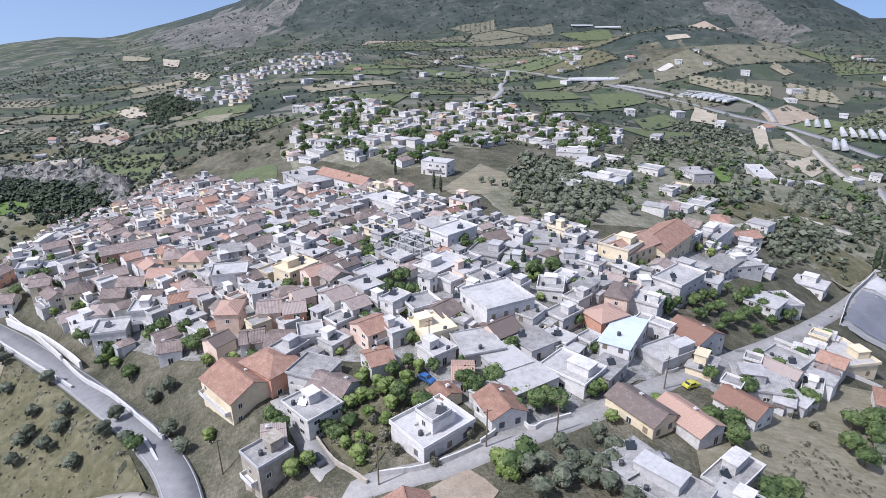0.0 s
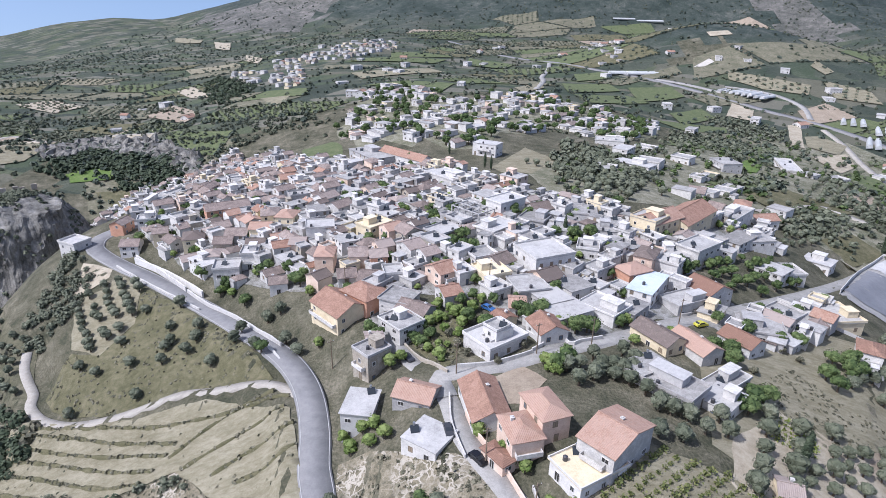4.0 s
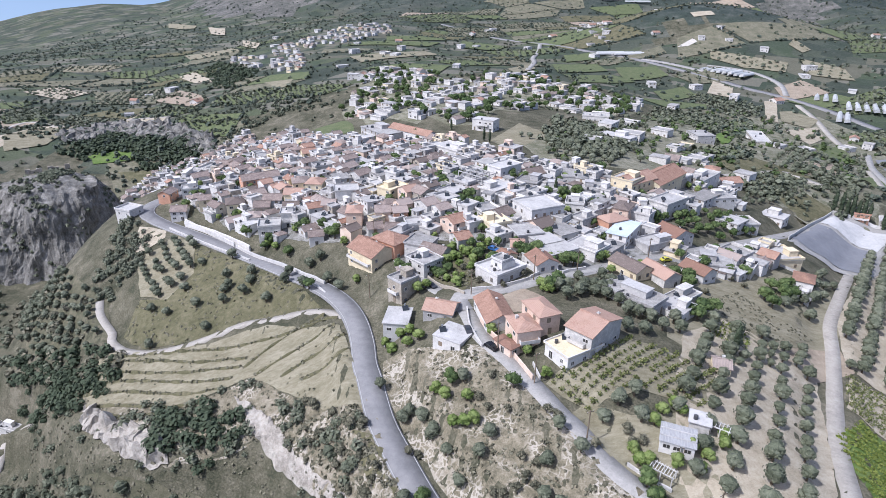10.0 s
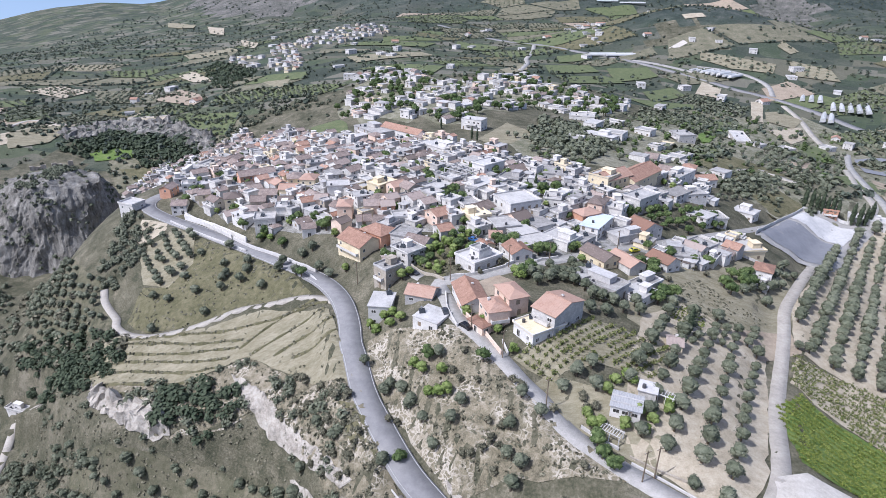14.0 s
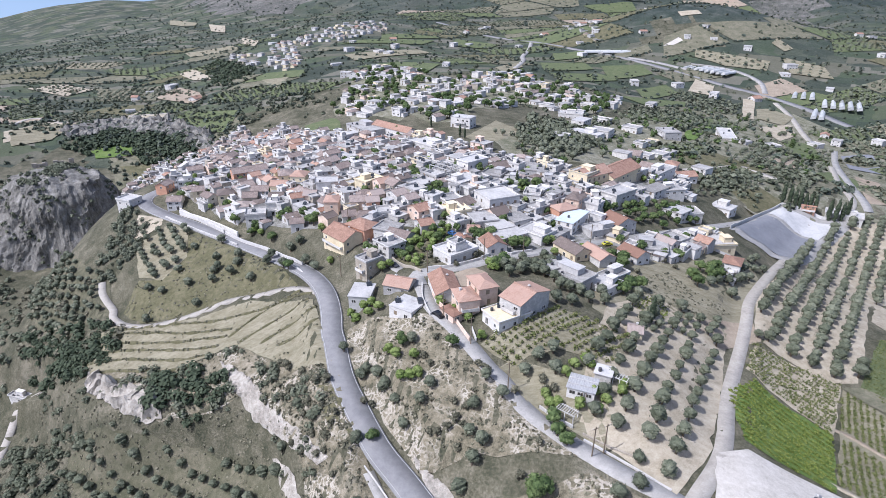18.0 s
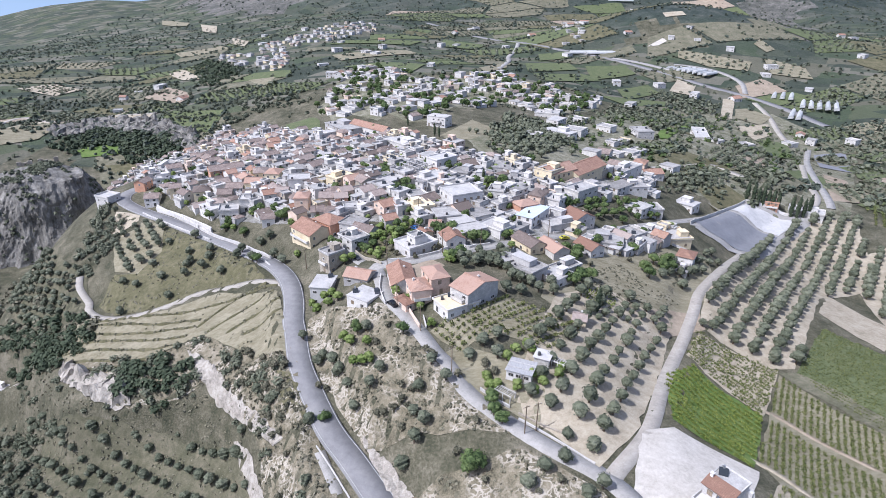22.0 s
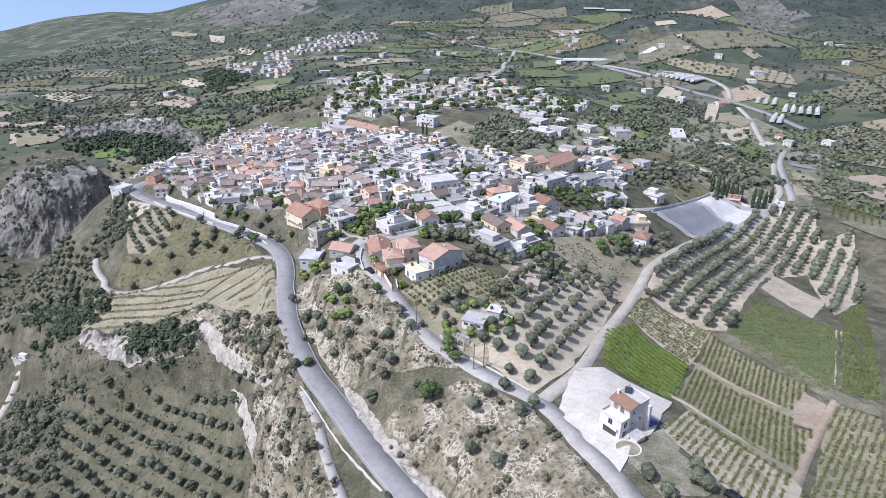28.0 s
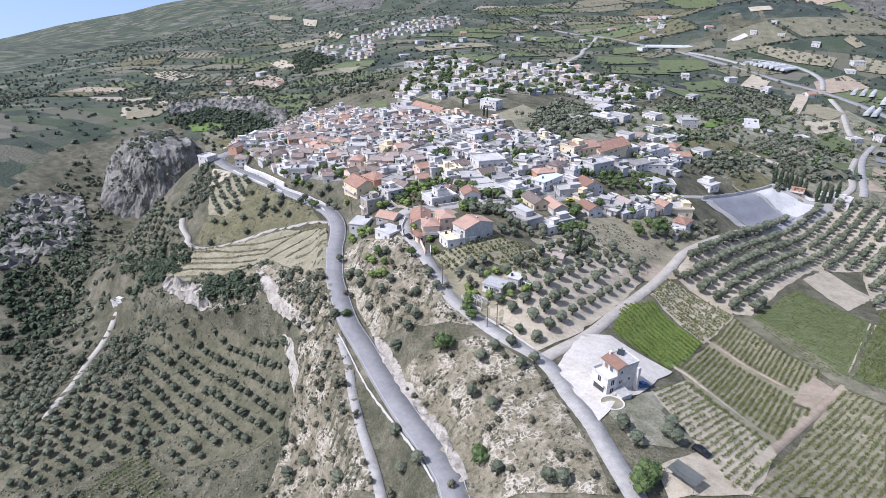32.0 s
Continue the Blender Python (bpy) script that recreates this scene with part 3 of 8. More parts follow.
STRAW_SLOPE = [(42.9, 68.2), (52.1, 78.9), (74.5, 98), (82.8, 88.4), (94.1, 83.2), (71, 68.6), (60.3, 76.2)]
GROVE_SOUTH = [(47.7, 48.1), (71, 68.6), (91.7, 78), (99.5, 78.5), (97.7, 67.7), (66.8, 53.9)]
LANE_GARDEN = [(10.5, 29.3), (14.1, 32.5), (23.5, 28.3), (36, 30.4), (41.7, 33.8), (45.1, 31), (38.1, 19.1), (34.4, 5.8), (27.7, 11.4), (19.3, 17.2)]
GROVE_GULLY = [(-270.4, 213.8), (-269, 231.3), (-177.6, 143.6), (-158.8, 131), (-143.5, 104.8), (-161.3, 110.5), (-194.3, 123.9)]
VILLA_YARD = [(-3.6, 75.8), (4.4, 80.9), (9.2, 74.6), (3.6, 65.6), (-2.1, 68.3)]
STREET_YARD = [(-4.7, 68.1), (0.6, 69.9), (8.3, 70), (8.8, 65.1), (-5.6, 66.6)]
GROVE_EAST_C = [(198.1, 140.7), (223.5, 178.5), (249.3, 191.5), (207.6, 111.1), (177.2, 81.3)]
CROP_FAR = [(175.3, 77.1), (205.7, 107.9), (147, 7.3), (147.2, 18.5), (168.7, 51.1)]
TENNIS = [(-146.1, 422), (-87.9, 304.9), (-83.4, 286.2), (-106.2, 283.7)]
STRAW_MID = [(-1, 250.1), (19.3, 299.4), (36.6, 272.2), (18, 237.1), (3.8, 239.6)]
GREEN_FAR = [(151.9, 324.2), (227.7, 442.9), (231.7, 437.3), (155, 315)]
GROVE_CHURCH = [(68.5, 148.9), (98.6, 173), (108.3, 159.1), (86, 137.2), (73.3, 133.4)]
GROVE_MIDDLE = [(51.1, 295.6), (67.9, 266.8), (91.4, 282.1), (57, 202.4), (47.1, 194.8), (27.5, 216.7), (25.5, 241.4)]
GROVE_PITCH = [(87.8, 100.7), (121.8, 133.2), (138.1, 142.5), (156.2, 150.8), (131, 119.4), (101.7, 90.8), (89.4, 94.7)]
GROVE_FAR_E = [(128.6, 219.2), (166.5, 256.6), (181.4, 263), (172.9, 236.3), (137.6, 205.6), (117.7, 194.2)]
GROVE_FAR_F = [(162.8, 269.7), (267.9, 427.1), (227, 286.7), (205.4, 253.8), (198.1, 271.1)]
VILLAGE = [(-133.9, 171.5), (-276.6, 345.2), (-267.4, 388), (-220.3, 410.2), (-211.8, 441.6), (-111.3, 287.3), (-76.6, 270.9), (-48.6, 265.7), (-21, 250), (-3.2, 228.8), (23.5, 198.5), (43.4, 196.8), (51.5, 179.6), (101.4, 211.3), (122, 215.7), (111.3, 190.3), (61.4, 142.7), (73, 129.5), (108.3, 150.1), (110.7, 137.7), (81.4, 110.1), (64.9, 101.1), (58.9, 110.1), (43.8, 111.3), (31, 100.3), (18.1, 92.5), (10.2, 89.3), (1.9, 102), (-5.6, 114.3), (-10.7, 112.5), (-24, 115.9), (-29.5, 99.1), (-48.4, 121.7), (-65, 127.3), (-87.5, 139.3), (-109.8, 152.6)]
VILLAGE_FAR = [(-125.6, 448), (-120.8, 463.2), (-122.6, 535.7), (-102.7, 604.6), (-55.6, 559), (-30.1, 492.3), (13.2, 527.8), (60.6, 555.3), (74, 526.1), (99.7, 514.5), (115.2, 484.7), (150.2, 498), (131.5, 427.8), (78.5, 352.6), (59.9, 388.9), (43.4, 395.9), (24.5, 332.9), (5.2, 328.4), (-3.1, 291.8), (-23.7, 283.9), (-38.6, 302.2), (-44.7, 289.4), (-64.1, 305.5), (-77.1, 294.8)]
VILLAGE_TWO = [(-324.6, 874.5), (-319.8, 926.3), (-268.4, 948), (-227.6, 1032.7), (-162.7, 1077), (-144, 959.2), (-181, 877.1), (-208.2, 839), (-249, 814.6), (-221.4, 692), (-222.2, 642.2), (-268.5, 701.5), (-383.7, 864.8), (-399.7, 912.5), (-330.6, 856.4)]
PATH_LINE = [(101.7, 33.6), (106, 30.3), (111.3, 22.7), (117.4, 14.6), (121.6, 8.1), (124.9, 0.6)]
CROSS_LINE = [(85.6, 8), (91.3, 2.7), (95.9, -5.4), (102.7, -18.3), (108.2, -28.4)]
STRIP_LINE = [(137.5, 12.1), (125.6, -1.4), (115.3, -14.2), (105, -27.8), (96.4, -39.5)]
TRACK_LINE = [(165.7, 59.9), (154.7, 41.1), (146.1, 26.3), (141.3, 18.3)]

# ---- the plain: lanes, fields and hills beyond the village ----
EMBANKMENT = ([(209.5, 729.2), (239.3, 708.1), (271.5, 678.5)], 7)
LOOP_ROAD = ([(282.8, 701.1), (315.2, 688.1), (335.3, 670.5), (345.6, 640.1), (335.8, 599)], 6)
FIELD_LANE = ([(335.4, 572), (330.8, 525.1), (316.3, 472.1), (305.1, 430.1)], 5)
ORCHARD_LANE = ([(126.6, 240.7), (147.5, 253.1), (171.1, 268.8), (180.6, 264.4), (190.5, 254)], 4)
WINDING_ROAD = ([(93, 871.9), (85.3, 811.4), (71.4, 748.3), (68.1, 699.7), (50.6, 598.6)], 6)
COURT_LANE = ([(314.1, 410.2), (280.9, 349.2), (252.7, 284.1), (236.7, 241.7), (230.9, 228)], 4.5)
PLATEAU_ROAD = ([(-464.1, 476.1), (-463.7, 511.5), (-419.5, 490.2), (-394.1, 495.6), (-354.5, 508.5), (-312.6, 507.3)], 5)
FAR_FIELDS = []
for poly_pts, mat, words in (
    ([(269.4, 640.4), (285.1, 618.7), (267.7, 577.6), (244.2, 585.9)], "soil_pale", "large bare pale field beside the highway"),
    ([(164.1, 349.9), (225.1, 457.2), (229.7, 446.8), (160.3, 319.1), (151.7, 317.2)], "grass", "bright green meadow among gardens"),
    ([(301.8, 540.5), (319.1, 547.1), (332, 521.9), (306.5, 487.9), (287.8, 504.1)], "straw", "straw-coloured field by the field lane"),
    ([(301.7, 575.8), (316.2, 579.2), (281.6, 497.7), (271, 500.3)], "soil_pale", "pale tilled strip"),
    ([(273.2, 467.9), (317.5, 496.9), (304.8, 457.4), (271.1, 420.1)], "soil_pale", "bare field beside the field lane"),
    ([(211.1, 312), (237.5, 327.5), (219.8, 291.6), (191.2, 274.8)], "soil_red", "bare reddish field"),
    ([(279.2, 428.1), (301.3, 425.1), (280.4, 364.5), (238.6, 336.8)], "field_green", "dark green field below the lane"),
    ([(148.1, 220.2), (170.3, 234.8), (177.8, 221), (151.3, 201.2)], "grass_dry", "dry grass lot beside the long white building"),
    ([(113.8, 765.4), (159.8, 771), (154.8, 735.7), (109.9, 711.3)], "field_green", "narrow green field"),
    ([(165.3, 682.1), (218.1, 693.7), (222.8, 654.2), (158.3, 599.2)], "field_green", "dark green field on the plain"),
    ([(178.4, 559.5), (224.9, 605.9), (229.2, 570.3), (175.4, 510.1)], "field_green", "green field below the highway"),
    ([(-169, 719.9), (-73.6, 772.4), (-51.2, 739.9), (-144.4, 663)], "straw", "wide straw-coloured field on the plain"),
    ([(-196, 819.8), (-73.7, 831.6), (-58.1, 885.9), (-176.4, 850.2)], "field_green", "long green field below the second village"),
    ([(-135, 608.1), (-86.7, 633.4), (-33.6, 605.4), (-43.4, 548.5), (-95.5, 597.3)], "field_green", "green field behind the far quarter"),
    ([(88.8, 684.9), (146.8, 700.1), (152, 657.6), (85.1, 606.9)], "field_green", "green field on the plain"),
    ([(88.9, 590.6), (152.6, 629.5), (171.2, 601), (98.8, 541.1)], "field_green", "green field behind the far quarter"),
    ([(28, 593), (64.6, 685.6), (61.4, 620), (34.1, 549.5)], "straw", "bare lot beside the winding road"),
    ([(-25.5, 924.2), (43.8, 870.4), (24.8, 819.4), (-28.5, 842.8)], "field_green", "green field across the plain"),
    ([(-448.2, 820), (-435.1, 844.9), (-334.2, 687.1), (-381.4, 723.1)], "soil_pale", "pale striped field in the valley"),
    ([(-246.1, 604.9), (-209.6, 596.8), (-208.3, 547.9)], "straw", "dry field below the second village"),
    ([(-377.3, 599.7), (-378.9, 672), (-295.4, 565.5), (-300.4, 533.1)], "soil_red", "eroded reddish slope in the valley"),
    ([(-640.2, 744.9), (-611.4, 781.9), (-541.9, 743.7), (-549.4, 692.9)], "soil_pale", "pale soil of an olive grove in the valley"),
    ([(-542.9, 752), (-432.1, 728.5), (-362.9, 578.2), (-470.7, 639.9)], "field_dark", "ground of an olive grove in the valley"),
    ([(-546.9, 583.1), (-520.7, 608.5), (-451.5, 523.4), (-481.7, 499)], "field_green", "green orchard ground in the valley"),
    ([(-444.2, 449.5), (-435.6, 480.4), (-400.1, 485.1), (-390.5, 429.7), (-412.7, 406.4)], "straw", "pale field on the plateau above the gorge"),
    ([(-364.3, 492.3), (-325.6, 507.2), (-308.2, 471.2), (-345.1, 464.7)], "soil_pale", "bare lot on the plateau"),
    ([(-340.7, 412.6), (-311.8, 424.5), (-297.7, 404.3), (-329, 395.2)], "grass", "green meadow in the gorge"),
    ([(-301.9, 383), (-264.6, 387.8), (-159.3, 196.8), (-279.4, 366.1)], "grass_dry", "grassy slope of the gorge"),
    ([(306.6, 864.6), (335.6, 863.7), (337.3, 848.5), (307.2, 847)], "soil_pale", "pale clearing on the bare hill"),
    ([(262.5, 762.7), (289.1, 785.3), (292, 774.7), (277.3, 763.5)], "gravel", "white quarry scar at the foot of the bare hill"),
    ([(300.2, 748), (348.8, 723.9), (384.1, 707.7), (367.9, 677.3), (324, 693.8), (293.5, 721.8)], "straw", "terraced grove soil under the bare hill"),
    ([(404.2, 722.5), (445.6, 693.5), (438.1, 653.4), (394.2, 669.6)], "straw", "pale soil between orchard rows"),
    ([(422.8, 784.2), (430.8, 751.1), (415.5, 740.6), (407.5, 764.9)], "straw", "steep pale terraces"),
    ([(-908.9, 1756.1), (-741.8, 1570.1), (-719, 1499.3), (-859.7, 1651.3)], "straw", "dry terrace on the hillside"),
    ([(-678, 1490.7), (-606.5, 1419.7), (-550.4, 1273.5), (-605.4, 1329.8)], "soil_pale", "pale terrace on the hillside"),
    ([(-457.1, 1121.3), (-386.7, 1018.6), (-371.9, 952.7), (-419.7, 1022.9)], "soil_pale", "bare eroded spot on the hillside"),
):
    FAR_FIELDS.append((poly_pts, mat, words))
FAR_ROWS = (
    ([(211.1, 560.6), (235.7, 582.4), (290.5, 553.7), (265.6, 509.2), (230.9, 497.5)], 38),
    ([(-640.2, 744.9), (-611.4, 781.9), (-541.9, 743.7), (-549.4, 692.9)], 10),
    ([(-542.9, 752), (-432.1, 728.5), (-362.9, 578.2), (-470.7, 639.9)], 20),
    ([(-546.9, 583.1), (-520.7, 608.5), (-451.5, 523.4), (-481.7, 499)], 15),
    ([(126.7, 225.9), (170.4, 260.7), (174.1, 242.3), (142.8, 215.1), (128.1, 215.2)], 35),
    ([(300.2, 748), (348.8, 723.9), (384.1, 707.7), (367.9, 677.3), (324, 693.8), (293.5, 721.8)], 20),
    ([(404.2, 722.5), (445.6, 693.5), (438.1, 653.4), (394.2, 669.6)], 60),
    ([(183.4, 286.6), (289, 454.1), (289.6, 440.3), (183.6, 272.1)], 62),
    ([(207.6, 273.3), (228.7, 281.9), (214.7, 246.6), (194.9, 240)], 50),
)
VALLEY_WOOD = [(-414.1, 831.9), (-413.1, 892.7), (-283.4, 701), (-267, 611.6), (-307.2, 610.3)]
GORGE_TREES = [(-370, 413.4), (-346.2, 461.7), (-313.1, 450), (-248, 433.9), (-233.3, 387), (-251.6, 371.7), (-289.6, 391.7), (-297.7, 404.3), (-311.8, 424.5), (-340.7, 412.6), (-337.2, 399.5)]
EAST_QUARTER = [(77.3, 230.3), (117.2, 297.7), (135.5, 263), (140.9, 234.5), (116.5, 208.4), (94.2, 201.9)]
MIDDLE_QUARTER = [(45.1, 289.7), (105, 346.6), (84.3, 275.2), (51.1, 247.6)]
EAST_BASE = [(154.2, 198.2), (128.6, 234.9), (125.5, 297.3), (228.9, 490.3), (338.9, 535.9), (371.2, 433.5), (232.2, 211.6), (217, 212.1)]
SOUTH_VERGE = [(65.3, -30.4), (79.1, -12.8), (84.3, -13.3), (78.4, -25), (84.6, -34.9), (79, -40.4), (70, -41.4)]
EAST_LOT = [(309, 392.3), (346.7, 411.9), (314.2, 340.4), (288, 344.7)]
EAST_PITCH = [(326.5, 369.1), (354.8, 332), (322.3, 281), (305.3, 324.3)]
EAST_SOIL = [(275.1, 317.2), (287.1, 308.4), (258.1, 245.7), (237.6, 242.1)]
EAST_VINES = [(261.5, 252), (295.7, 241.8), (266.2, 194.7), (246.5, 210.4)]
SOUTH_BASE = [(48.3, 90.2), (94.5, 122.7), (121.6, 126.4), (108.1, 92.5), (90, 68.6), (50.6, 48.8), (40.2, 59.3)]
HAMLET = [(184.5, 1152), (241.1, 1291), (255.7, 1258.1), (189.1, 869.2), (204.1, 824.6), (189.2, 807.4), (158.5, 807.3), (144.2, 868.8)]
VALLEY_EDGE = [(-312.6, 507.3), (-254.4, 507.9), (-162.5, 507.1), (-132.4, 468.9), (-185, 466.5), (-208.7, 440.2), (-219.4, 412.2), (-248.4, 435)]
TREE_BELT = [(44.6, 325.6), (68.8, 304.9), (102.2, 335.9), (86.9, 277.4), (62.8, 219.2), (35.4, 224.3), (26.8, 250)]
DARK_GROVE = [(159.4, 474.4), (216.4, 487.5), (221.3, 460.4), (153.2, 332.3), (167.4, 414.7), (122.9, 396.5)]
GORGE_BAND = [(-392.4, 474.6), (-356.5, 480.4), (-300.3, 468.6), (-239.6, 425.8), (-211.7, 386.3), (-230.3, 401.6), (-281.7, 439.6), (-345.3, 460.1), (-365.2, 438.8)]
ROCK_FLANK = [(549.5, 1527.8), (656.2, 1448.8), (453.4, 803), (492.1, 818.4), (768.1, 1326.2), (748.6, 1484.7), (722.1, 1549.6)]
ROCK_PEAK = [(-1066.5, 2232.3), (-855.4, 2094.8), (-745.6, 2178.9), (-557.5, 2000.3), (-434.7, 1853.8), (-437.9, 1595), (-517, 1474.7), (-763.8, 1732.7)]
BARE_HILL = [(225.8, 767.9), (262.4, 828.2), (294.2, 847.7), (330.2, 845.5), (345.7, 800.6), (352.3, 753.5), (300.2, 748), (258.3, 752.1)]
GREENHOUSES = [(176.3, 759.8, 38, 14, 10), (197.2, 754.3, 40, 14, 10), (292, 679.6, 26, 44, 40), (302.9, 672.4, 26, 44, 40), (377.8, 598.2, 34, 26, 62), (407.6, 574.1, 60, 40, 62), (369.6, 1415.9, 60, 20, 5), (311.8, 1418.3, 50, 18, 5), (365.5, 538.4, 50, 14, 60)]

ROADS = [r for r in (MAIN_ROAD, HILL_ROAD, FARM_ROAD, EAST_STREET, TERRACE_TRACK, LOW_TRACK, GORGE_TRACK, HIGHWAY, VILLAGE_STREET, LOOP_ROAD, FIELD_LANE, ORCHARD_LANE, WINDING_ROAD, PLATEAU_ROAD, COURT_LANE) if r]


def along(points, step=2.0):
    """A smooth line through points, sampled every step metres."""
    p = np.array(points, float)
    q = np.concatenate([[2 * p[0] - p[1]], p, [2 * p[-1] - p[-2]]])
    out = []
    for k in range(1, len(q) - 2):
        n = max(2, int(np.linalg.norm(q[k + 1] - q[k]) / step))
        for u in np.arange(n) / n:
            out.append(0.5 * (2 * q[k] + (q[k + 1] - q[k - 1]) * u + (2 * q[k - 1] - 5 * q[k] + 4 * q[k + 1] - q[k + 2]) * u * u + (3 * q[k] - q[k - 1] - 3 * q[k + 1] + q[k + 2]) * u ** 3))
    out.append(q[-2])
    return np.array(out)


def road_profile(line):
    z = land(line[:, 0], line[:, 1])
    n = min(11, len(z) // 2 * 2 - 1)
    return np.convolve(np.pad(z, n // 2, mode="edge"), np.ones(n) / n, mode="valid")


def inside(x, y, poly):
    x, y = np.asarray(x, float), np.asarray(y, float)
    r = np.zeros(x.shape, bool)
    for (ax, ay), (bx, by) in zip(poly, poly[1:] + poly[:1]):
        c = (ay > y) != (by > y)
        r ^= c & (x < (bx - ax) * (y - ay) / ((by - ay) if by != ay else 1e-9) + ax)
    return r


# ---- the ground: one sheet, close-meshed near the flight and wide towards the horizon ----
def spread(lo, hi, step, grow, out_lo, out_hi):
    mid = list(np.arange(lo, hi + step / 2, step))
    a, s = [], step
    while (a[-1] if a else lo) > out_lo:
        s *= grow
        a.append((a[-1] if a else lo) - s)
    b, s = [], step
    while (b[-1] if b else mid[-1]) < out_hi:
        s *= grow
        b.append((b[-1] if b else mid[-1]) + s)
    return np.array(a[::-1] + mid + b)


GX = spread(-215, 235, 2.5, 1.045, -3200, 3200)
GY = spread(-75, 310, 2.5, 1.045, -1500, 3600)
XX, YY = np.meshgrid(GX, GY)
ZZ = land(XX, YY)


def rough(x, y, size, seed, power=1.0):
    """Cheap smooth random relief from a few turned waves."""
    r = np.random.RandomState(seed)
    z = np.zeros(np.shape(x))
    for k in range(9):
        a, f, ph = r.uniform(0, 6.28), r.uniform(0.6, 1.9) / size, r.uniform(0, 6.28)
        z += np.sin((x * math.cos(a) + y * math.sin(a)) * f * 6.28 + ph + 1.3 * np.sin((y * math.cos(a) - x * math.sin(a)) * f * 3.1 + ph))
    return z / 9 * power


far_w = smooth(350, 900, np.hypot(XX, YY - 80))
ZZ += ((rough(XX, YY, 420, 3, 26) - 34 * np.abs(rough(XX, YY, 330, 6, 1.0)) + 9) * smooth(1000, 1900, np.hypot(XX, YY)) + rough(XX, YY, 120, 4, 7) * smooth(900, 1600, YY)) * (0.12 + 0.88 * smooth(-800, -300, XX))
ZZ += rough(XX, YY, 14, 5, 0.5) * smooth(-8, -30, XX + 0.6 * YY - 20)
for pts, width, *_ in ROADS:
    line = along(pts)
    zr = road_profile(line)
    near = (XX > line[:, 0].min() - 20) & (XX < line[:, 0].max() + 20) & (YY > line[:, 1].min() - 20) & (YY < line[:, 1].max() + 20)
    ii = np.argwhere(near)
    if len(ii) == 0:
        continue
    px, py = XX[near], YY[near]
    d2 = (px[:, None] - line[None, ::2, 0]) ** 2 + (py[:, None] - line[None, ::2, 1]) ** 2
    k = d2.argmin(1)
    d = np.sqrt(d2[np.arange(len(k)), k])
    w = 1 - smooth(width / 2 + 2.0, width / 2 + 8.0, d)
    ZZ[near] = ZZ[near] * (1 - w) + (zr[::2][k] - 0.22) * w


def ground(x, y):
    """Height of the ground sheet."""
    x, y = np.asarray(x, float), np.asarray(y, float)
    i = np.clip(np.searchsorted(GX, x) - 1, 0, len(GX) - 2)
    j = np.clip(np.searchsorted(GY, y) - 1, 0, len(GY) - 2)
    u, v = np.clip((x - GX[i]) / (GX[i + 1] - GX[i]), 0, 1), np.clip((y - GY[j]) / (GY[j + 1] - GY[j]), 0, 1)
    return ZZ[j, i] * (1 - u) * (1 - v) + ZZ[j, i + 1] * u * (1 - v) + ZZ[j + 1, i] * (1 - u) * v + ZZ[j + 1, i + 1] * u * v


def mesh_object(name, verts, faces, mat, parent=None, smooth_faces=False):
    me = bpy.data.meshes.new(name)
    me.from_pydata([tuple(map(float, v)) for v in verts], [], [tuple(map(int, f)) for f in faces])
    for m in mat if isinstance(mat, (list, tuple)) else [mat]:
        me.materials.append(M[m])
    if smooth_faces:
        me.polygons.foreach_set("use_smooth", [True] * len(me.polygons))
    ob = new(name, me)
    if parent:
        ob.parent = parent
    return ob


nx, ny = len(GX), len(GY)
idx = np.arange(nx * ny).reshape(ny, nx)
quads = np.stack([idx[:-1, :-1], idx[:-1, 1:], idx[1:, 1:], idx[1:, :-1]], -1).reshape(-1, 4)
ground_ob = mesh_object("ground", np.stack([XX, YY, ZZ], -1).reshape(-1, 3), quads, ["ground", "far", "rocky"], smooth_faces=True)
cx, cy = XX.reshape(-1)[quads].mean(1), YY.reshape(-1)[quads].mean(1)
wild = (np.hypot(cx, cy - 120) > 420 + rough(cx, cy, 200, 9, 120)).astype(int)
wx, wy = cx + rough(cx, cy, 90, 31, 70), cy + rough(cx, cy, 90, 32, 70)
for region in (ROCK_FLANK, ROCK_PEAK):
    wild[inside(wx, wy, region)] = 2
wild[inside(wx, wy, BARE_HILL)] = 0
ground_ob.data.polygons.foreach_set("material_index", wild)
tagged(ground_ob, "dry hilly land with scrub, fields and far mountains", "ground", kind="structure")


def strip(name, pts, width, mat, label, lift=0.06, offset=0.0, parent=None, category="road", dash=None):
    """A band of road draped along a line; offset moves it sideways."""
    line = along(pts)
    z = road_profile(line)
    t = np.gradient(line, axis=0)
    t /= np.linalg.norm(t, axis=1)[:, None]
    side = np.stack([t[:, 1], -t[:, 0]], 1)
    v, f = [], []
    for k in range(len(line)):
        for s in (-0.5, 0.5):
            c = line[k] + side[k] * (offset + s * width)
            v.append((c[0], c[1], z[k] + lift))
        for s in (-0.5, 0.5):
            c = line[k] + side[k] * (offset + s * (width + 0.3))
            v.append((c[0], c[1], z[k] - 0.7))
    for k in range(len(line) - 1):
        if dash and (k // dash) % 2:
            continue
        a, b = 4 * k, 4 * k + 4
        f += [(a, a + 1, b + 1, b), (a + 2, a, b, b + 2), (a + 1, a + 3, b + 3, b + 1)]
    ob = mesh_object(name, v, f, mat, parent, True)
    if not parent:
        tagged(ob, label, category, kind="structure")
    return ob


ROAD_LINES = [(along(p), w) for p, w, *_ in ROADS]
ROAD_POINTS = np.concatenate([np.c_[line[::3], np.full(len(line[::3]), w / 2)] for line, w in ROAD_LINES])


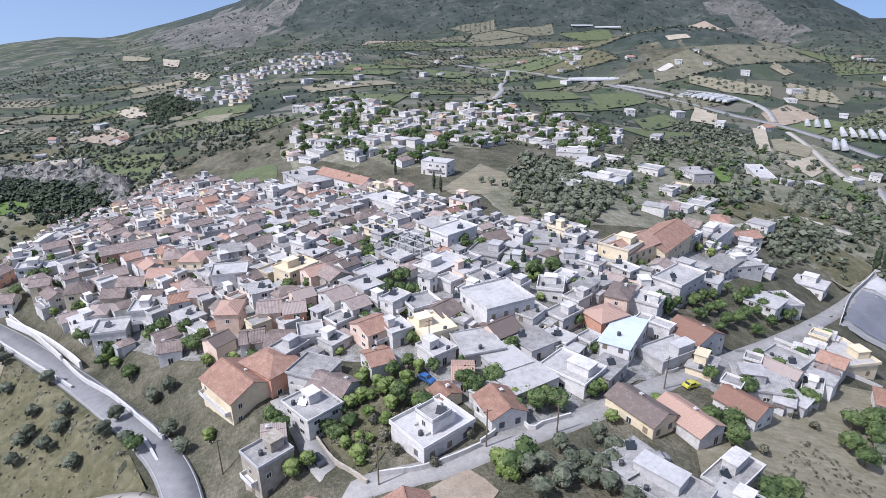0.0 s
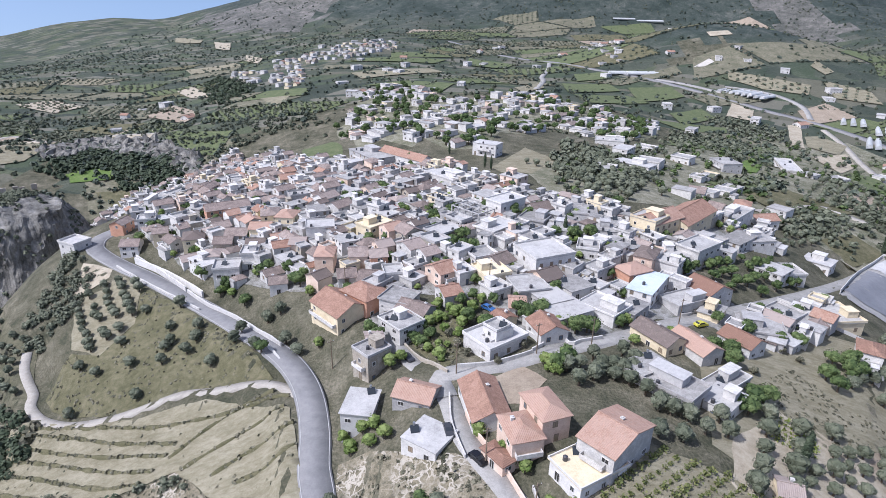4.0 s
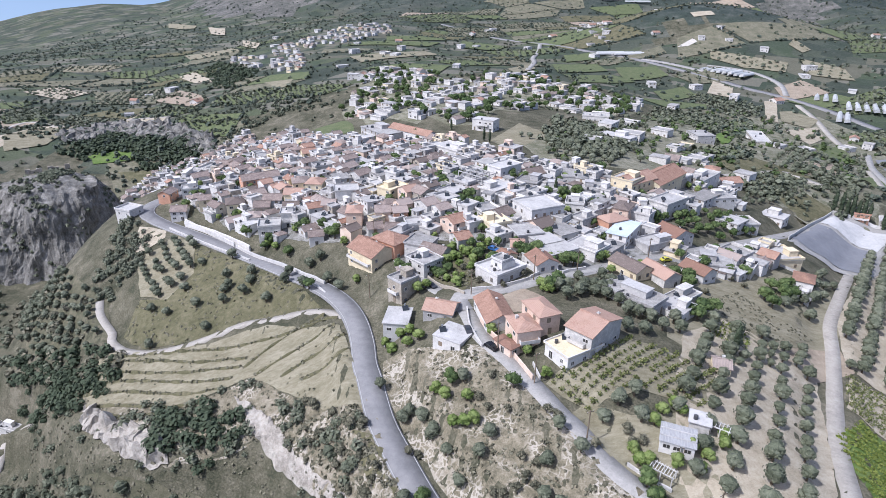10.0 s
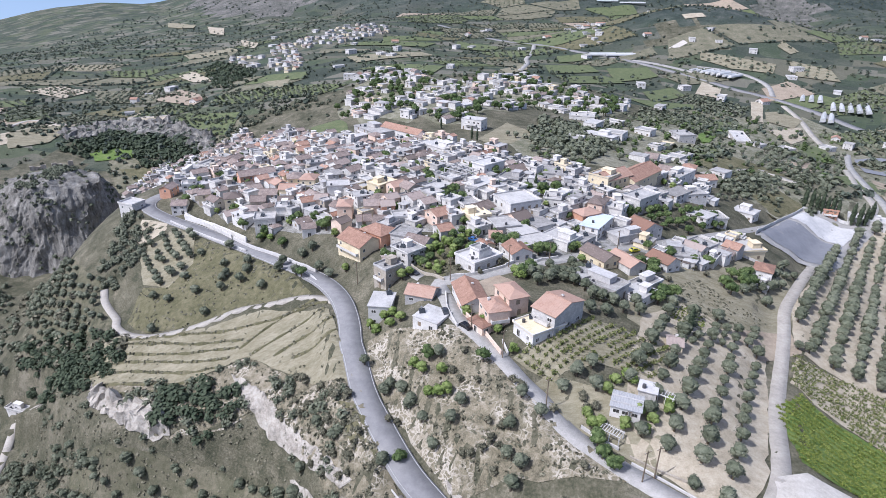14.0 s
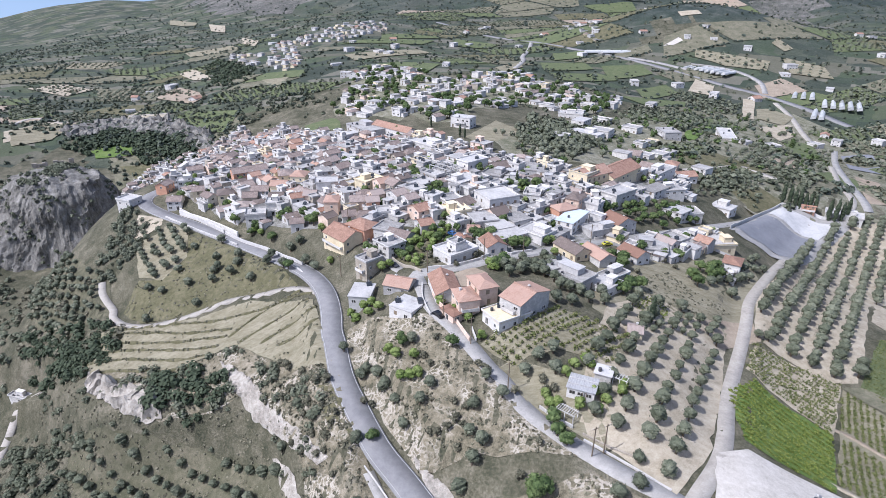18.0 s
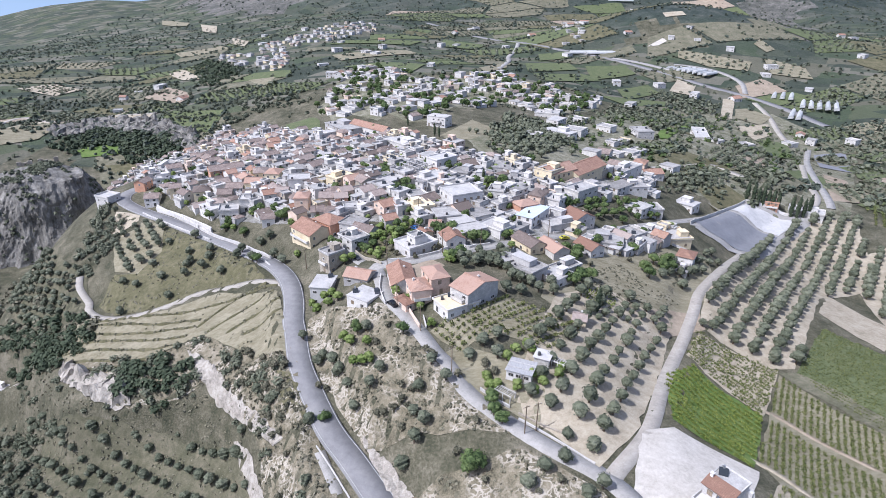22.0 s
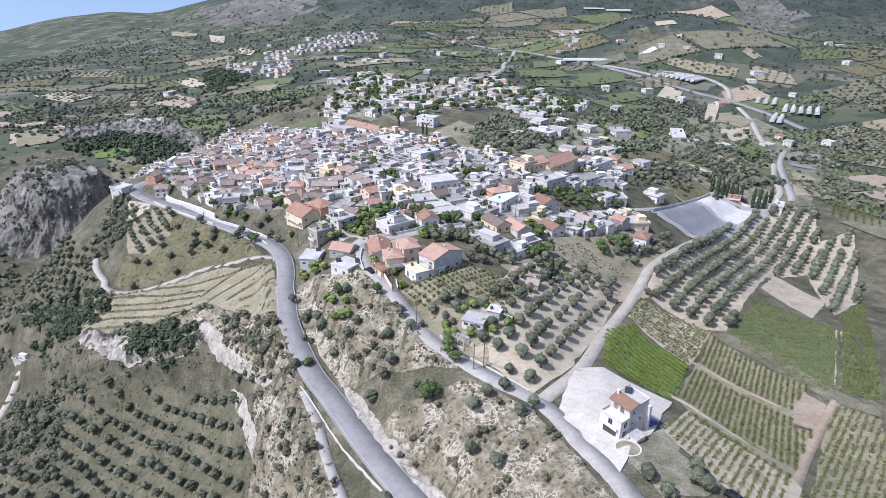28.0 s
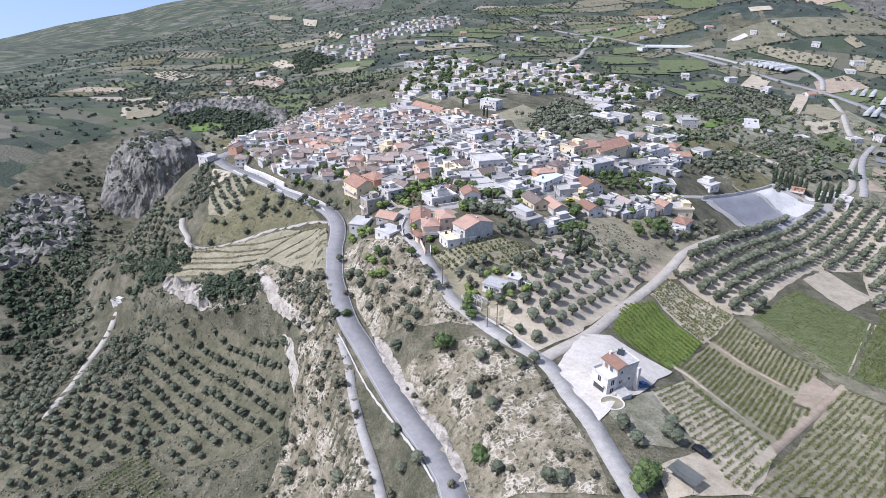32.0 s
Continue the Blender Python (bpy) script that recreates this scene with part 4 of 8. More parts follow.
def road_gap(x, y):
    """Distance to the nearest road's edge."""
    x, y = np.atleast_1d(np.asarray(x, float)), np.atleast_1d(np.asarray(y, float))
    d = np.concatenate([(np.hypot(a[:, None] - ROAD_POINTS[:, 0], b[:, None] - ROAD_POINTS[:, 1]) - ROAD_POINTS[:, 2]).min(1) for a, b in zip(np.array_split(x, len(x) // 2000 + 1), np.array_split(y, len(y) // 2000 + 1))])
    return d if len(d) > 1 else float(d[0])


def patch(name, poly, mat, label, lift=0.07, step=2.5, category="field", relief=0.0):
    """A piece of land of its own surface, draped on the ground within a polygon with slightly uneven edges."""
    p = np.array(poly, float)
    edge = []
    r = np.random.RandomState(len(poly) * 7 + int(abs(p[0, 0])) % 97)
    for a, b in zip(p, np.roll(p, -1, axis=0)):
        n = max(1, int(np.linalg.norm(b - a) / (step * 1.4)))
        for u in np.arange(n) / n:
            edge.append(a + (b - a) * u + (r.uniform(-0.5, 0.5, 2) if u else 0))
    lo, hi = p.min(0), p.max(0)
    gx, gy = np.meshgrid(np.arange(lo[0], hi[0], step) + step / 2, np.arange(lo[1], hi[1], step) + step / 2)
    gx, gy = gx.ravel() + r.uniform(-0.2, 0.2, gx.size) * step, gy.ravel() + r.uniform(-0.2, 0.2, gy.size) * step
    ok = inside(gx, gy, [tuple(q) for q in edge])
    n = len(edge)
    inner = [Vector(q) for q in zip(gx[ok], gy[ok])]
    out = geometry.delaunay_2d_cdt([Vector(q) for q in edge] + inner, [(k, (k + 1) % n) for k in range(n)], [], 1, 0.001)
    v = np.array([(q.x, q.y, 0.0) for q in out[0]])
    tris = [f if (v[f[1]] - v[f[0]])[0] * (v[f[2]] - v[f[0]])[1] > (v[f[1]] - v[f[0]])[1] * (v[f[2]] - v[f[0]])[0] else f[::-1] for f in out[2]]
    v[:, 2] = ground(v[:, 0], v[:, 1]) + lift + 0.12
    if relief:
        border = set(range(n))
        for k in range(len(v)):
            if k in border:
                continue
            q = Vector(v[k]) * 0.16
            v[k, 2] += relief * abs(noise.noise(q) + 0.5 * noise.noise(q * 2.7))
            v[k, 0] += relief * 0.5 * noise.noise(q * 1.9 + Vector((7, 0, 0)))
            v[k, 1] += relief * 0.5 * noise.noise(q * 1.9 + Vector((0, 9, 0)))
    return tagged(mesh_object(name, v, tris, mat, None, not relief), label, category, kind="structure")


for name, mat, label, lift, (pts, width, *_) in (
    ("road", "asphalt", "grey asphalt road with worn white edge lines", 0.10, MAIN_ROAD),
    ("road", "concrete_road", "pale concrete lane running down the hill", 0.07, HILL_ROAD),
    ("road", "dirt", "pale dirt farm road between olive groves", 0.05, FARM_ROAD),
    ("road", "concrete_road", "pale village street", 0.05, EAST_STREET),
    ("road", "dirt", "narrow gravel track round the terraces", 0.16, TERRACE_TRACK),
    ("road", "concrete_road", "narrow old concrete track beside the road", 0.05, LOW_TRACK),
    ("road", "dirt", "dirt track in the gorge", 0.05, GORGE_TRACK),
    ("road", "asphalt", "grey main road across the plain", 0.7, HIGHWAY),
    ("road", "concrete_road", "pale cut bank along the main road", 0.9, EMBANKMENT),
    ("road", "concrete_road", "pale loop road beside the main road", 0.8, LOOP_ROAD),
    ("road", "dirt", "pale dirt lane between far fields", 0.6, FIELD_LANE),
    ("road", "dirt", "dirt lane between orchards", 0.4, ORCHARD_LANE),
    ("road", "concrete_road", "winding side road on the plain", 0.8, WINDING_ROAD),
    ("road", "concrete_road", "pale lane beyond the sports ground", 0.5, COURT_LANE),
    ("road", "dirt", "dirt road along the plateau", 0.7, PLATEAU_ROAD),
    ("road", "concrete_road", "narrow village street", 0.05, VILLAGE_STREET),
):
    strip(name, pts, width, mat, label, lift)
for s in (-1, 1):
    strip("trim", MAIN_ROAD[0], 0.15, "white_line", "worn white edge line of the road", 0.125, s * (MAIN_ROAD[1] / 2 - 0.35), category="road marking")

# ---- building blocks ----
def part(name, bm, mat, parent, label=""):
    """Links a bmesh as one mesh object under a thing or a part."""
    me = bpy.data.meshes.new(name)
    bm.to_mesh(me)
    bm.free()
    for m in mat if isinstance(mat, (list, tuple)) else [mat]:
        me.materials.append(M[m])
    ob = new(name, me)
    ob.parent = parent
    if label:
        ob["label"] = label
    return ob


def share(name, me, parent, x, y, z, rz=0.0, sx=1.0, sy=1.0, sz=1.0):
    """A part on a mesh that its twins share."""
    ob = new(name, me)
    ob.parent = parent
    ob.matrix_basis = pose(x, y, z, 0, 0, rz) @ Matrix.Diagonal((sx, sy, sz, 1))
    return ob


def box(bm, x0, x1, y0, y1, z0, z1, mi=0):
    vs = [bm.verts.new(c) for c in ((x0, y0, z0), (x1, y0, z0), (x1, y1, z0), (x0, y1, z0), (x0, y0, z1), (x1, y0, z1), (x1, y1, z1), (x0, y1, z1))]
    for f in ((0, 3, 2, 1), (4, 5, 6, 7), (0, 1, 5, 4), (1, 2, 6, 5), (2, 3, 7, 6), (3, 0, 4, 7)):
        bm.faces.new([vs[k] for k in f]).material_index = mi
    return vs


def poly(bm, pts, faces, mi=0):
    vs = [bm.verts.new(p) for p in pts]
    for f in faces:
        bm.faces.new([vs[k] for k in f]).material_index = mi


def tube(bm, pts, radii, n=6, mi=0):
    rings = []
    for p, r in zip(pts, radii):
        rings.append([bm.verts.new((p[0] + r * math.cos(6.283 * k / n), p[1] + r * math.sin(6.283 * k / n), p[2])) for k in range(n)])
    for a, b in zip(rings[:-1], rings[1:]):
        for k in range(n):
            bm.faces.new((a[k], a[(k + 1) % n], b[(k + 1) % n], b[k])).material_index = mi
    bm.faces.new(rings[-1]).material_index = mi
    bm.faces.new(rings[0][::-1]).material_index = mi


def bare_mesh(name, bm, *mats):
    me = bpy.data.meshes.new(name)
    bm.to_mesh(me)
    bm.free()
    for m in mats:
        me.materials.append(M[m])
    return me


# window and door meshes, shared: a frame proud of the wall, a pane set back in it, in one piece
def window_mesh(w, h, frame, pane, mullion=True):
    bm = bmesh.new()
    t, f, b = 0.10, -0.06, 0.06
    xs = [-w / 2, -w / 2 + t, -0.035, 0.035, w / 2 - t, w / 2] if mullion else [-w / 2, -w / 2 + t, w / 2 - t, w / 2]
    zs = [0, t, h - t, h]
    front = [[bm.verts.new((x, f, z)) for x in xs] for z in zs]
    for j in range(3):
        for i in range(len(xs) - 1):
            q = (front[j][i], front[j][i + 1], front[j + 1][i + 1], front[j + 1][i])
            if j == 1 and i in ((1, 3) if mullion else (1,)):
                back = [bm.verts.new((v.co.x, -0.012, v.co.z)) for v in q]
                bm.faces.new(back).material_index = 1
                for k in range(4):
                    bm.faces.new((q[k], q[(k + 1) % 4], back[(k + 1) % 4], back[k]))
            else:
                bm.faces.new(q)
    ring = front[0] + [r[-1] for r in front[1:-1]] + front[-1][::-1] + [r[0] for r in front[1:-1]][::-1]
    rear = [bm.verts.new((v.co.x, b, v.co.z)) for v in ring]
    for k in range(len(ring)):
        bm.faces.new((ring[(k + 1) % len(ring)], ring[k], rear[k], rear[(k + 1) % len(ring)]))
    return bare_mesh("window", bm, frame, pane)


WINDOWS = [window_mesh(1.0, 1.2, "white", "glass"), window_mesh(1.1, 1.3, "wood", "shutter"), window_mesh(1.5, 1.1, "white", "dark")]
DOORS = [window_mesh(1.0, 2.1, "wood", "shutter", False), window_mesh(1.3, 2.1, "white", "dark")]
bm = bmesh.new()
tube(bm, [(0, 0, 0), (0, 0, 0.9), (0, 0, 1.05)], [0.45, 0.45, 0.2], 10)
TANK = bare_mesh("water_tank", bm, "tank")
bm = bmesh.new()
box(bm, -0.3, 0.3, -0.3, 0.3, 0, 1.1)
box(bm, -0.38, 0.38, -0.38, 0.38, 1.1, 1.22)
box(bm, -0.18, 0.18, -0.18, 0.18, 1.22, 1.4)
CHIMNEY = bare_mesh("chimney", bm, "white")
bm = bmesh.new()
poly(bm, [(-0.9, 0, 0.15), (0.9, 0, 0.15), (0.9, 1.3, 1.1), (-0.9, 1.3, 1.1), (-0.9, 0, 0.07), (0.9, 0, 0.07), (0.9, 1.3, 1.02), (-0.9, 1.3, 1.02)], [(0, 1, 2, 3), (7, 6, 5, 4), (0, 4, 5, 1), (1, 5, 6, 2), (2, 6, 7, 3), (3, 7, 4, 0)], 0)
tube(bm, [(0, 1.35, 1.0), (0, 1.35, 1.6)], [0.28, 0.28], 8, 1)
for s in (-0.7, 0.7):
    box(bm, s - 0.04, s + 0.04, 1.2, 1.28, 0, 1.05, 1)
HEATER = bare_mesh("solar_heater", bm, "glass", "metal")

HOUSES = []
rng = random.Random(11)
KIND_WORDS = {"white": "whitewashed", "cream": "cream-plastered", "peach": "peach-coloured", "salmon": "salmon-coloured", "grey_wall": "grey unpainted concrete", "stone": "old rubble-stone"}


def house(x, y, w, d, h, turn, roof, wall, detail=2, label="", annex=None):
    """A village house: walls, roof, windows and doors, roof gear. w along its front, d deep, h to the eaves."""
    c, s = math.cos(radians(turn)), math.sin(radians(turn))
    cs = [(x + a * w / 2 * c - b * d / 2 * s, y + a * w / 2 * s + b * d / 2 * c) for a in (-1, 1) for b in (-1, 1)]
    gz = ground(np.array([p[0] for p in cs] + [x]), np.array([p[1] for p in cs] + [y]))
    base = float(0.35 * np.median(gz) + 0.65 * gz.min())
    low = float(gz.min()) - base - 0.6
    HOUSES.append((x, y, max(w, d) / 2 + 0.3, w, d, turn))
    old = roof.endswith("_old")
    form = roof.replace("_old", "")
    tile = "tile_old" if old else "tile"
    words = "%s house with a %s" % (KIND_WORDS[wall], {"gable": "tiled gable roof", "hip": "hipped tiled roof", "gable_x": "tiled gable roof"}.get(form, "flat concrete roof"))
    words = ("two-storey " if h > 4.6 else "single-storey ") + words
    if old:
        words = words.replace("tiled", "weathered tiled")
    thing = tagged(new("house"), label or words, "house", "houses of the village")
    thing.matrix_basis = pose(x, y, base, 0, 0, turn)
    hw, hd = w / 2, d / 2
    bm = bmesh.new()
    rise = min(w, d) * 0.24
    if form in ("gable", "gable_x"):
        if form == "gable":  # ridge along the front
            ends = [(-hw, 0), (hw, 0)]
            pts = [(-hw, -hd, low), (hw, -hd, low), (hw, hd, low), (-hw, hd, low), (-hw, -hd, h), (hw, -hd, h), (hw, hd, h), (-hw, hd, h), (-hw, 0, h + rise), (hw, 0, h + rise)]
            poly(bm, pts, [(0, 1, 5, 4), (2, 3, 7, 6), (1, 2, 6, 9, 5), (3, 0, 4, 8, 7), (3, 2, 1, 0), (4, 5, 9, 8), (6, 7, 8, 9)])
        else:
            pts = [(-hw, -hd, low), (hw, -hd, low), (hw, hd, low), (-hw, hd, low), (-hw, -hd, h), (hw, -hd, h), (hw, hd, h), (-hw, hd, h), (0, -hd, h + rise), (0, hd, h + rise)]
            poly(bm, pts, [(0, 1, 5, 8, 4), (2, 3, 7, 9, 6), (1, 2, 6, 5), (3, 0, 4, 7), (3, 2, 1, 0), (5, 6, 9, 8), (7, 4, 8, 9)])
    else:
        box(bm, -hw, hw, -hd, hd, low, h)
    part("wall", bm, wall, thing)
    o, th = 0.35, 0.16
    bm = bmesh.new()
    if form in ("gable", "gable_x"):
        sl = rise / (hd if form == "gable" else hw)
        for sgn in (-1, 1):
            if form == "gable":
                a = [(-hw - o, sgn * (hd + o), h - o * sl + 0.03), (hw + o, sgn * (hd + o), h - o * sl + 0.03), (hw + o, 0, h + rise + 0.03), (-hw - o, 0, h + rise + 0.03)]
            else:
                a = [(sgn * (hw + o), -hd - o, h - o * sl + 0.03), (sgn * (hw + o), hd + o, h - o * sl + 0.03), (0, hd + o, h + rise + 0.03), (0, -hd - o, h + rise + 0.03)]
            if (form == "gable") != (sgn < 0):
                a = a[::-1]
            poly(bm, a + [(p[0], p[1], p[2] + th) for p in a], [(0, 3, 2, 1), (4, 5, 6, 7), (0, 1, 5, 4), (1, 2, 6, 5), (2, 3, 7, 6), (3, 0, 4, 7)])
        if form == "gable":
            box(bm, -hw - o, hw + o, -0.14, 0.14, h + rise + 0.12, h + rise + 0.30)
        else:
            box(bm, -0.14, 0.14, -hd - o, hd + o, h + rise + 0.12, h + rise + 0.30)
        bmesh.ops.recalc_face_normals(bm, faces=bm.faces[:])
        roof_ob = part("roof", bm, tile, thing, "weathered brown clay tiles" if old else "orange clay tiles")
    elif form == "hip":
        k = min(hw, hd) * 0.98
        a = [(-hw - o, -hd - o, h), (hw + o, -hd - o, h), (hw + o, hd + o, h), (-hw - o, hd + o, h)]
        r = [(-hw + k, 0, h + rise), (hw - k, 0, h + rise)] if w >= d else [(0, -hd + k, h + rise), (0, hd - k, h + rise)]
        b = [(p[0], p[1], h + 0.18) for p in a]
        pts = a + b + r
        if w >= d:
            fs = [(4, 5, 9, 8), (5, 6, 9), (6, 7, 8, 9), (7, 4, 8)]
        else:
            fs = [(4, 5, 8), (5, 6, 9, 8), (6, 7, 9), (7, 4, 8, 9)]
        poly(bm, pts, [(3, 2, 1, 0), (0, 1, 5, 4), (1, 2, 6, 5), (2, 3, 7, 6), (3, 0, 4, 7)] + fs)
        roof_ob = part("roof", bm, tile, thing, "weathered brown clay tiles" if old else "orange clay tiles")
    else:
        slab = {"flat": "slab", "flat_white": "slab_white", "flat_blue": "slab_blue", "flat_cream": "cream"}[form]
        e = 0.12 + 0.25 * rng.random()
        box(bm, -hw - e, hw + e, -hd - e, hd + e, h + 0.004, h + 0.18)
        roof_ob = part("roof", bm, slab, thing)
        if detail > 0 and rng.random() < 0.65:
            bm = bmesh.new()
            ph = 0.35 + 0.5 * rng.random()
            for x0, x1, y0, y1 in ((-hw - e, hw + e, -hd - e, -hd - e + 0.18), (-hw - e, hw + e, hd + e - 0.18, hd + e), (-hw - e, -hw - e + 0.18, -hd - e + 0.18, hd + e - 0.18), (hw + e - 0.18, hw + e, -hd - e + 0.18, hd + e - 0.18)):
                box(bm, x0, x1, y0, y1, h + 0.18, h + 0.18 + ph)
            part("parapet", bm, wall if wall != "stone" else "grey_wall", thing)
        if detail > 1:
            if rng.random() < 0.4:
                bm = bmesh.new()
                a, b = hw * rng.uniform(0.3, 0.5), hd * rng.uniform(0.3, 0.5)
                ox, oy = rng.uniform(-hw + a, hw - a) * 0.8, rng.uniform(0, hd - b) * 0.8
                box(bm, ox - a, ox + a, oy - b, oy + b, h + 0.18, h + 2.3)
                box(bm, ox - a - 0.2, ox + a + 0.2, oy - b - 0.2, oy + b + 0.2, h + 2.3, h + 2.45)
                part("stair_house", bm, wall, thing)
            if rng.random() < 0.5:
                share("water_tank", TANK, thing, rng.uniform(-hw, hw) * 0.7, rng.uniform(-hd, -hd * 0.3), h + 0.18, rng.uniform(0, 90))
            if rng.random() < 0.45:
                share("solar_heater", HEATER, thing, rng.uniform(-hw, hw) * 0.7, rng.uniform(-hd, hd) * 0.6, h + 0.18, -turn + rng.uniform(-20, 20))
    if form not in ("flat", "flat_white", "flat_blue", "flat_cream") and detail > 1 and rng.random() < 0.6:
        share("chimney", CHIMNEY, thing, rng.uniform(-hw, hw) * 0.6, hd * 0.3, h + rise * 0.35)
    if annex:
        bm = bmesh.new()
        aw, ad, ah = w * annex[0], d * annex[1], annex[2]
        ox, oy = annex[3] * (w - aw) / 2, -hd - ad / 2 + 0.002
        box(bm, ox - aw / 2, ox + aw / 2, oy - ad / 2, oy + ad / 2, low - 0.8, ah)
        part("annex", bm, annex[4], thing, "lower annex")
        bm = bmesh.new()
        box(bm, ox - aw / 2 - 0.15, ox + aw / 2 + 0.15, oy - ad / 2 - 0.2, oy + ad / 2 - 0.16, ah + 0.003, ah + 0.15)
        part("annex_roof", bm, annex[5], thing)
    if detail:
        storeys = 2 if h > 4.3 else 1
        wm = WINDOWS[rng.randrange(3)]
        for side, (length, off, rz) in enumerate(((w, hd, 0), (d, hw, 90), (d, hw, -90), (w, hd, 180))):
            if side == 3 or (detail < 2 and side == 1):
                continue
            n = max(1, int(length / 3.4))
            doorway = rng.randrange(n) if side == 0 or rng.random() < 0.3 else -1
            for f in range(storeys):
                for k in range(n):
                    u = (k + 0.5) / n * length - length / 2 + rng.uniform(-0.3, 0.3)
                    if rng.random() < 0.22:
                        continue
                    z = f * h / storeys + min(0.95, h / storeys - 1.45)
                    px, py = (u, -off) if rz == 0 else ((off, u) if rz == 90 else (-off, -u))
                    if f == 0 and k == doorway:
                        share("door", DOORS[rng.randrange(2)], thing, px, py, 0.02, rz)
                    else:
                        share("window", wm, thing, px, py, z, rz)
        if storeys == 2 and detail > 1 and rng.random() < 0.5:
            bm = bmesh.new()
            bw = hw * rng.uniform(0.5, 0.95)
            o = [(-bw, -hd - 1.2), (bw, -hd - 1.2), (bw, -hd - 0.002), (-bw, -hd - 0.002)]
            n = [(-bw + 0.12, -hd - 1.08), (bw - 0.12, -hd - 1.08), (bw - 0.12, -hd - 0.002), (-bw + 0.12, -hd - 0.002)]
            z0, z1, z2 = h / 2 - 0.15, h / 2, h / 2 + 0.85
            poly(bm, [(*p, z0) for p in o] + [(*p, z2) for p in o] + [(*p, z2) for p in n] + [(*p, z1) for p in n], [(3, 2, 1, 0), (0, 1, 5, 4), (1, 2, 6, 5), (3, 0, 4, 7), (4, 5, 9, 8), (5, 6, 10, 9), (7, 4, 8, 11), (8, 9, 13, 12), (9, 10, 14, 13), (11, 8, 12, 15), (12, 13, 14, 15)])
            part("balcony", bm, "white", thing)
    return thing


# ---- trees ----
def leaf_clump(bm, c, r, n, size, R, flat=1.0):
    """A lump of foliage: an uneven core and n small leaf faces standing off it."""
    core = bmesh.ops.create_icosphere(bm, subdivisions=1, radius=r * 0.80)["verts"]
    for v in core:
        d = 1 + 0.28 * noise.noise(v.co * 1.7 + Vector(c)) + R.uniform(-0.08, 0.08)
        v.co = Vector((c[0] + v.co.x * d, c[1] + v.co.y * d, c[2] + v.co.z * d * flat))
    for _ in range(n):
        a = R.uniform(0, 6.283)
        z = R.uniform(-0.6, 1)
        q = math.sqrt(max(0, 1 - z * z))
        rr = r * R.uniform(0.74, 1.05)
        p = Vector((c[0] + rr * q * math.cos(a), c[1] + rr * q * math.sin(a), c[2] + rr * z * flat))
        nrm = Vector((q * math.cos(a), q * math.sin(a), z)) + Vector((R.uniform(-0.4, 0.4), R.uniform(-0.4, 0.4), R.uniform(-0.15, 0.6)))
        nrm.normalize()
        t = nrm.orthogonal().normalized()
        t.rotate(Matrix.Rotation(R.uniform(0, 6.283), 3, nrm))
        b = nrm.cross(t)
        s = size * R.uniform(0.6, 1.3)
        k = R.uniform(0.35, 0.8)
        bend = nrm * (-0.25 * s)
        bm.faces.new([bm.verts.new(v) for v in (p - t * s + bend, p - b * s * k, p + t * s + bend, p + b * s * k)])


def tree_meshes(kind, seed):
    R = random.Random(seed)
    bm = bmesh.new()
    if kind == "cypress":
        tube(bm, [(0, 0, -0.5), (0, 0, 1.0), (0, 0, 6.5)], [0.2, 0.16, 0.03], 6)
    else:
        hgt = {"olive": 1.0, "green": 1.6, "citrus": 0.8, "shrub": 0.2}[kind]
        tube(bm, [(0, 0, -0.6), (R.uniform(-0.1, 0.1), 0, hgt * 0.5), (0.05, 0.05, hgt)], [0.26, 0.19, 0.15], 6)
        for k in range(4):
            a = 6.283 * k / 4 + R.uniform(-0.4, 0.4)
            tube(bm, [(0.04, 0.04, hgt * 0.85), (0.45 * math.cos(a), 0.45 * math.sin(a), hgt + 0.5), (1.0 * math.cos(a), 1.0 * math.sin(a), hgt + 1.3)], [0.11, 0.08, 0.03], 5)
    trunk = bare_mesh("trunk", bm, "bark")
    bm = bmesh.new()
    mat = kind
    if kind == "cypress":
        for k in range(13):
            z = 0.6 + 6.6 * k / 12
            r = 0.85 * abs(math.sin(3.14 * min(1, 0.14 + 0.86 * k / 12))) ** 0.7 + 0.1
            leaf_clump(bm, (R.uniform(-0.1, 0.1), R.uniform(-0.1, 0.1), z), r, 16, 0.22, R)
    else:
        spec = {"olive": (8, 1.25, 0.75, 0.94, 18, 0.22), "green": (11, 1.8, 1.4, 1.15, 22, 0.24), "citrus": (8, 1.2, 0.6, 0.85, 22, 0.19), "shrub": (6, 1.1, 0.2, 0.62, 16, 0.22)}[kind]
        n, spreadr, z0, cr, nl, ls = spec
        for k in range(n):
            a = 6.283 * k / n * 2.4 + R.uniform(-0.4, 0.4)
            q = spreadr * (0.2 + 0.5 * math.sqrt(R.random()))
            z = z0 + R.uniform(0.5, 1.6) * (1.35 if kind == "green" else 1.0)
            leaf_clump(bm, (q * math.cos(a), q * math.sin(a), z), cr * R.uniform(0.75, 1.15), nl, ls, R, 0.85)
        leaf_clump(bm, (0, 0, z0 + 1.3), cr * 1.55, int(nl * 1.6), ls, R)
    return trunk, bare_mesh("crown", bm, mat)


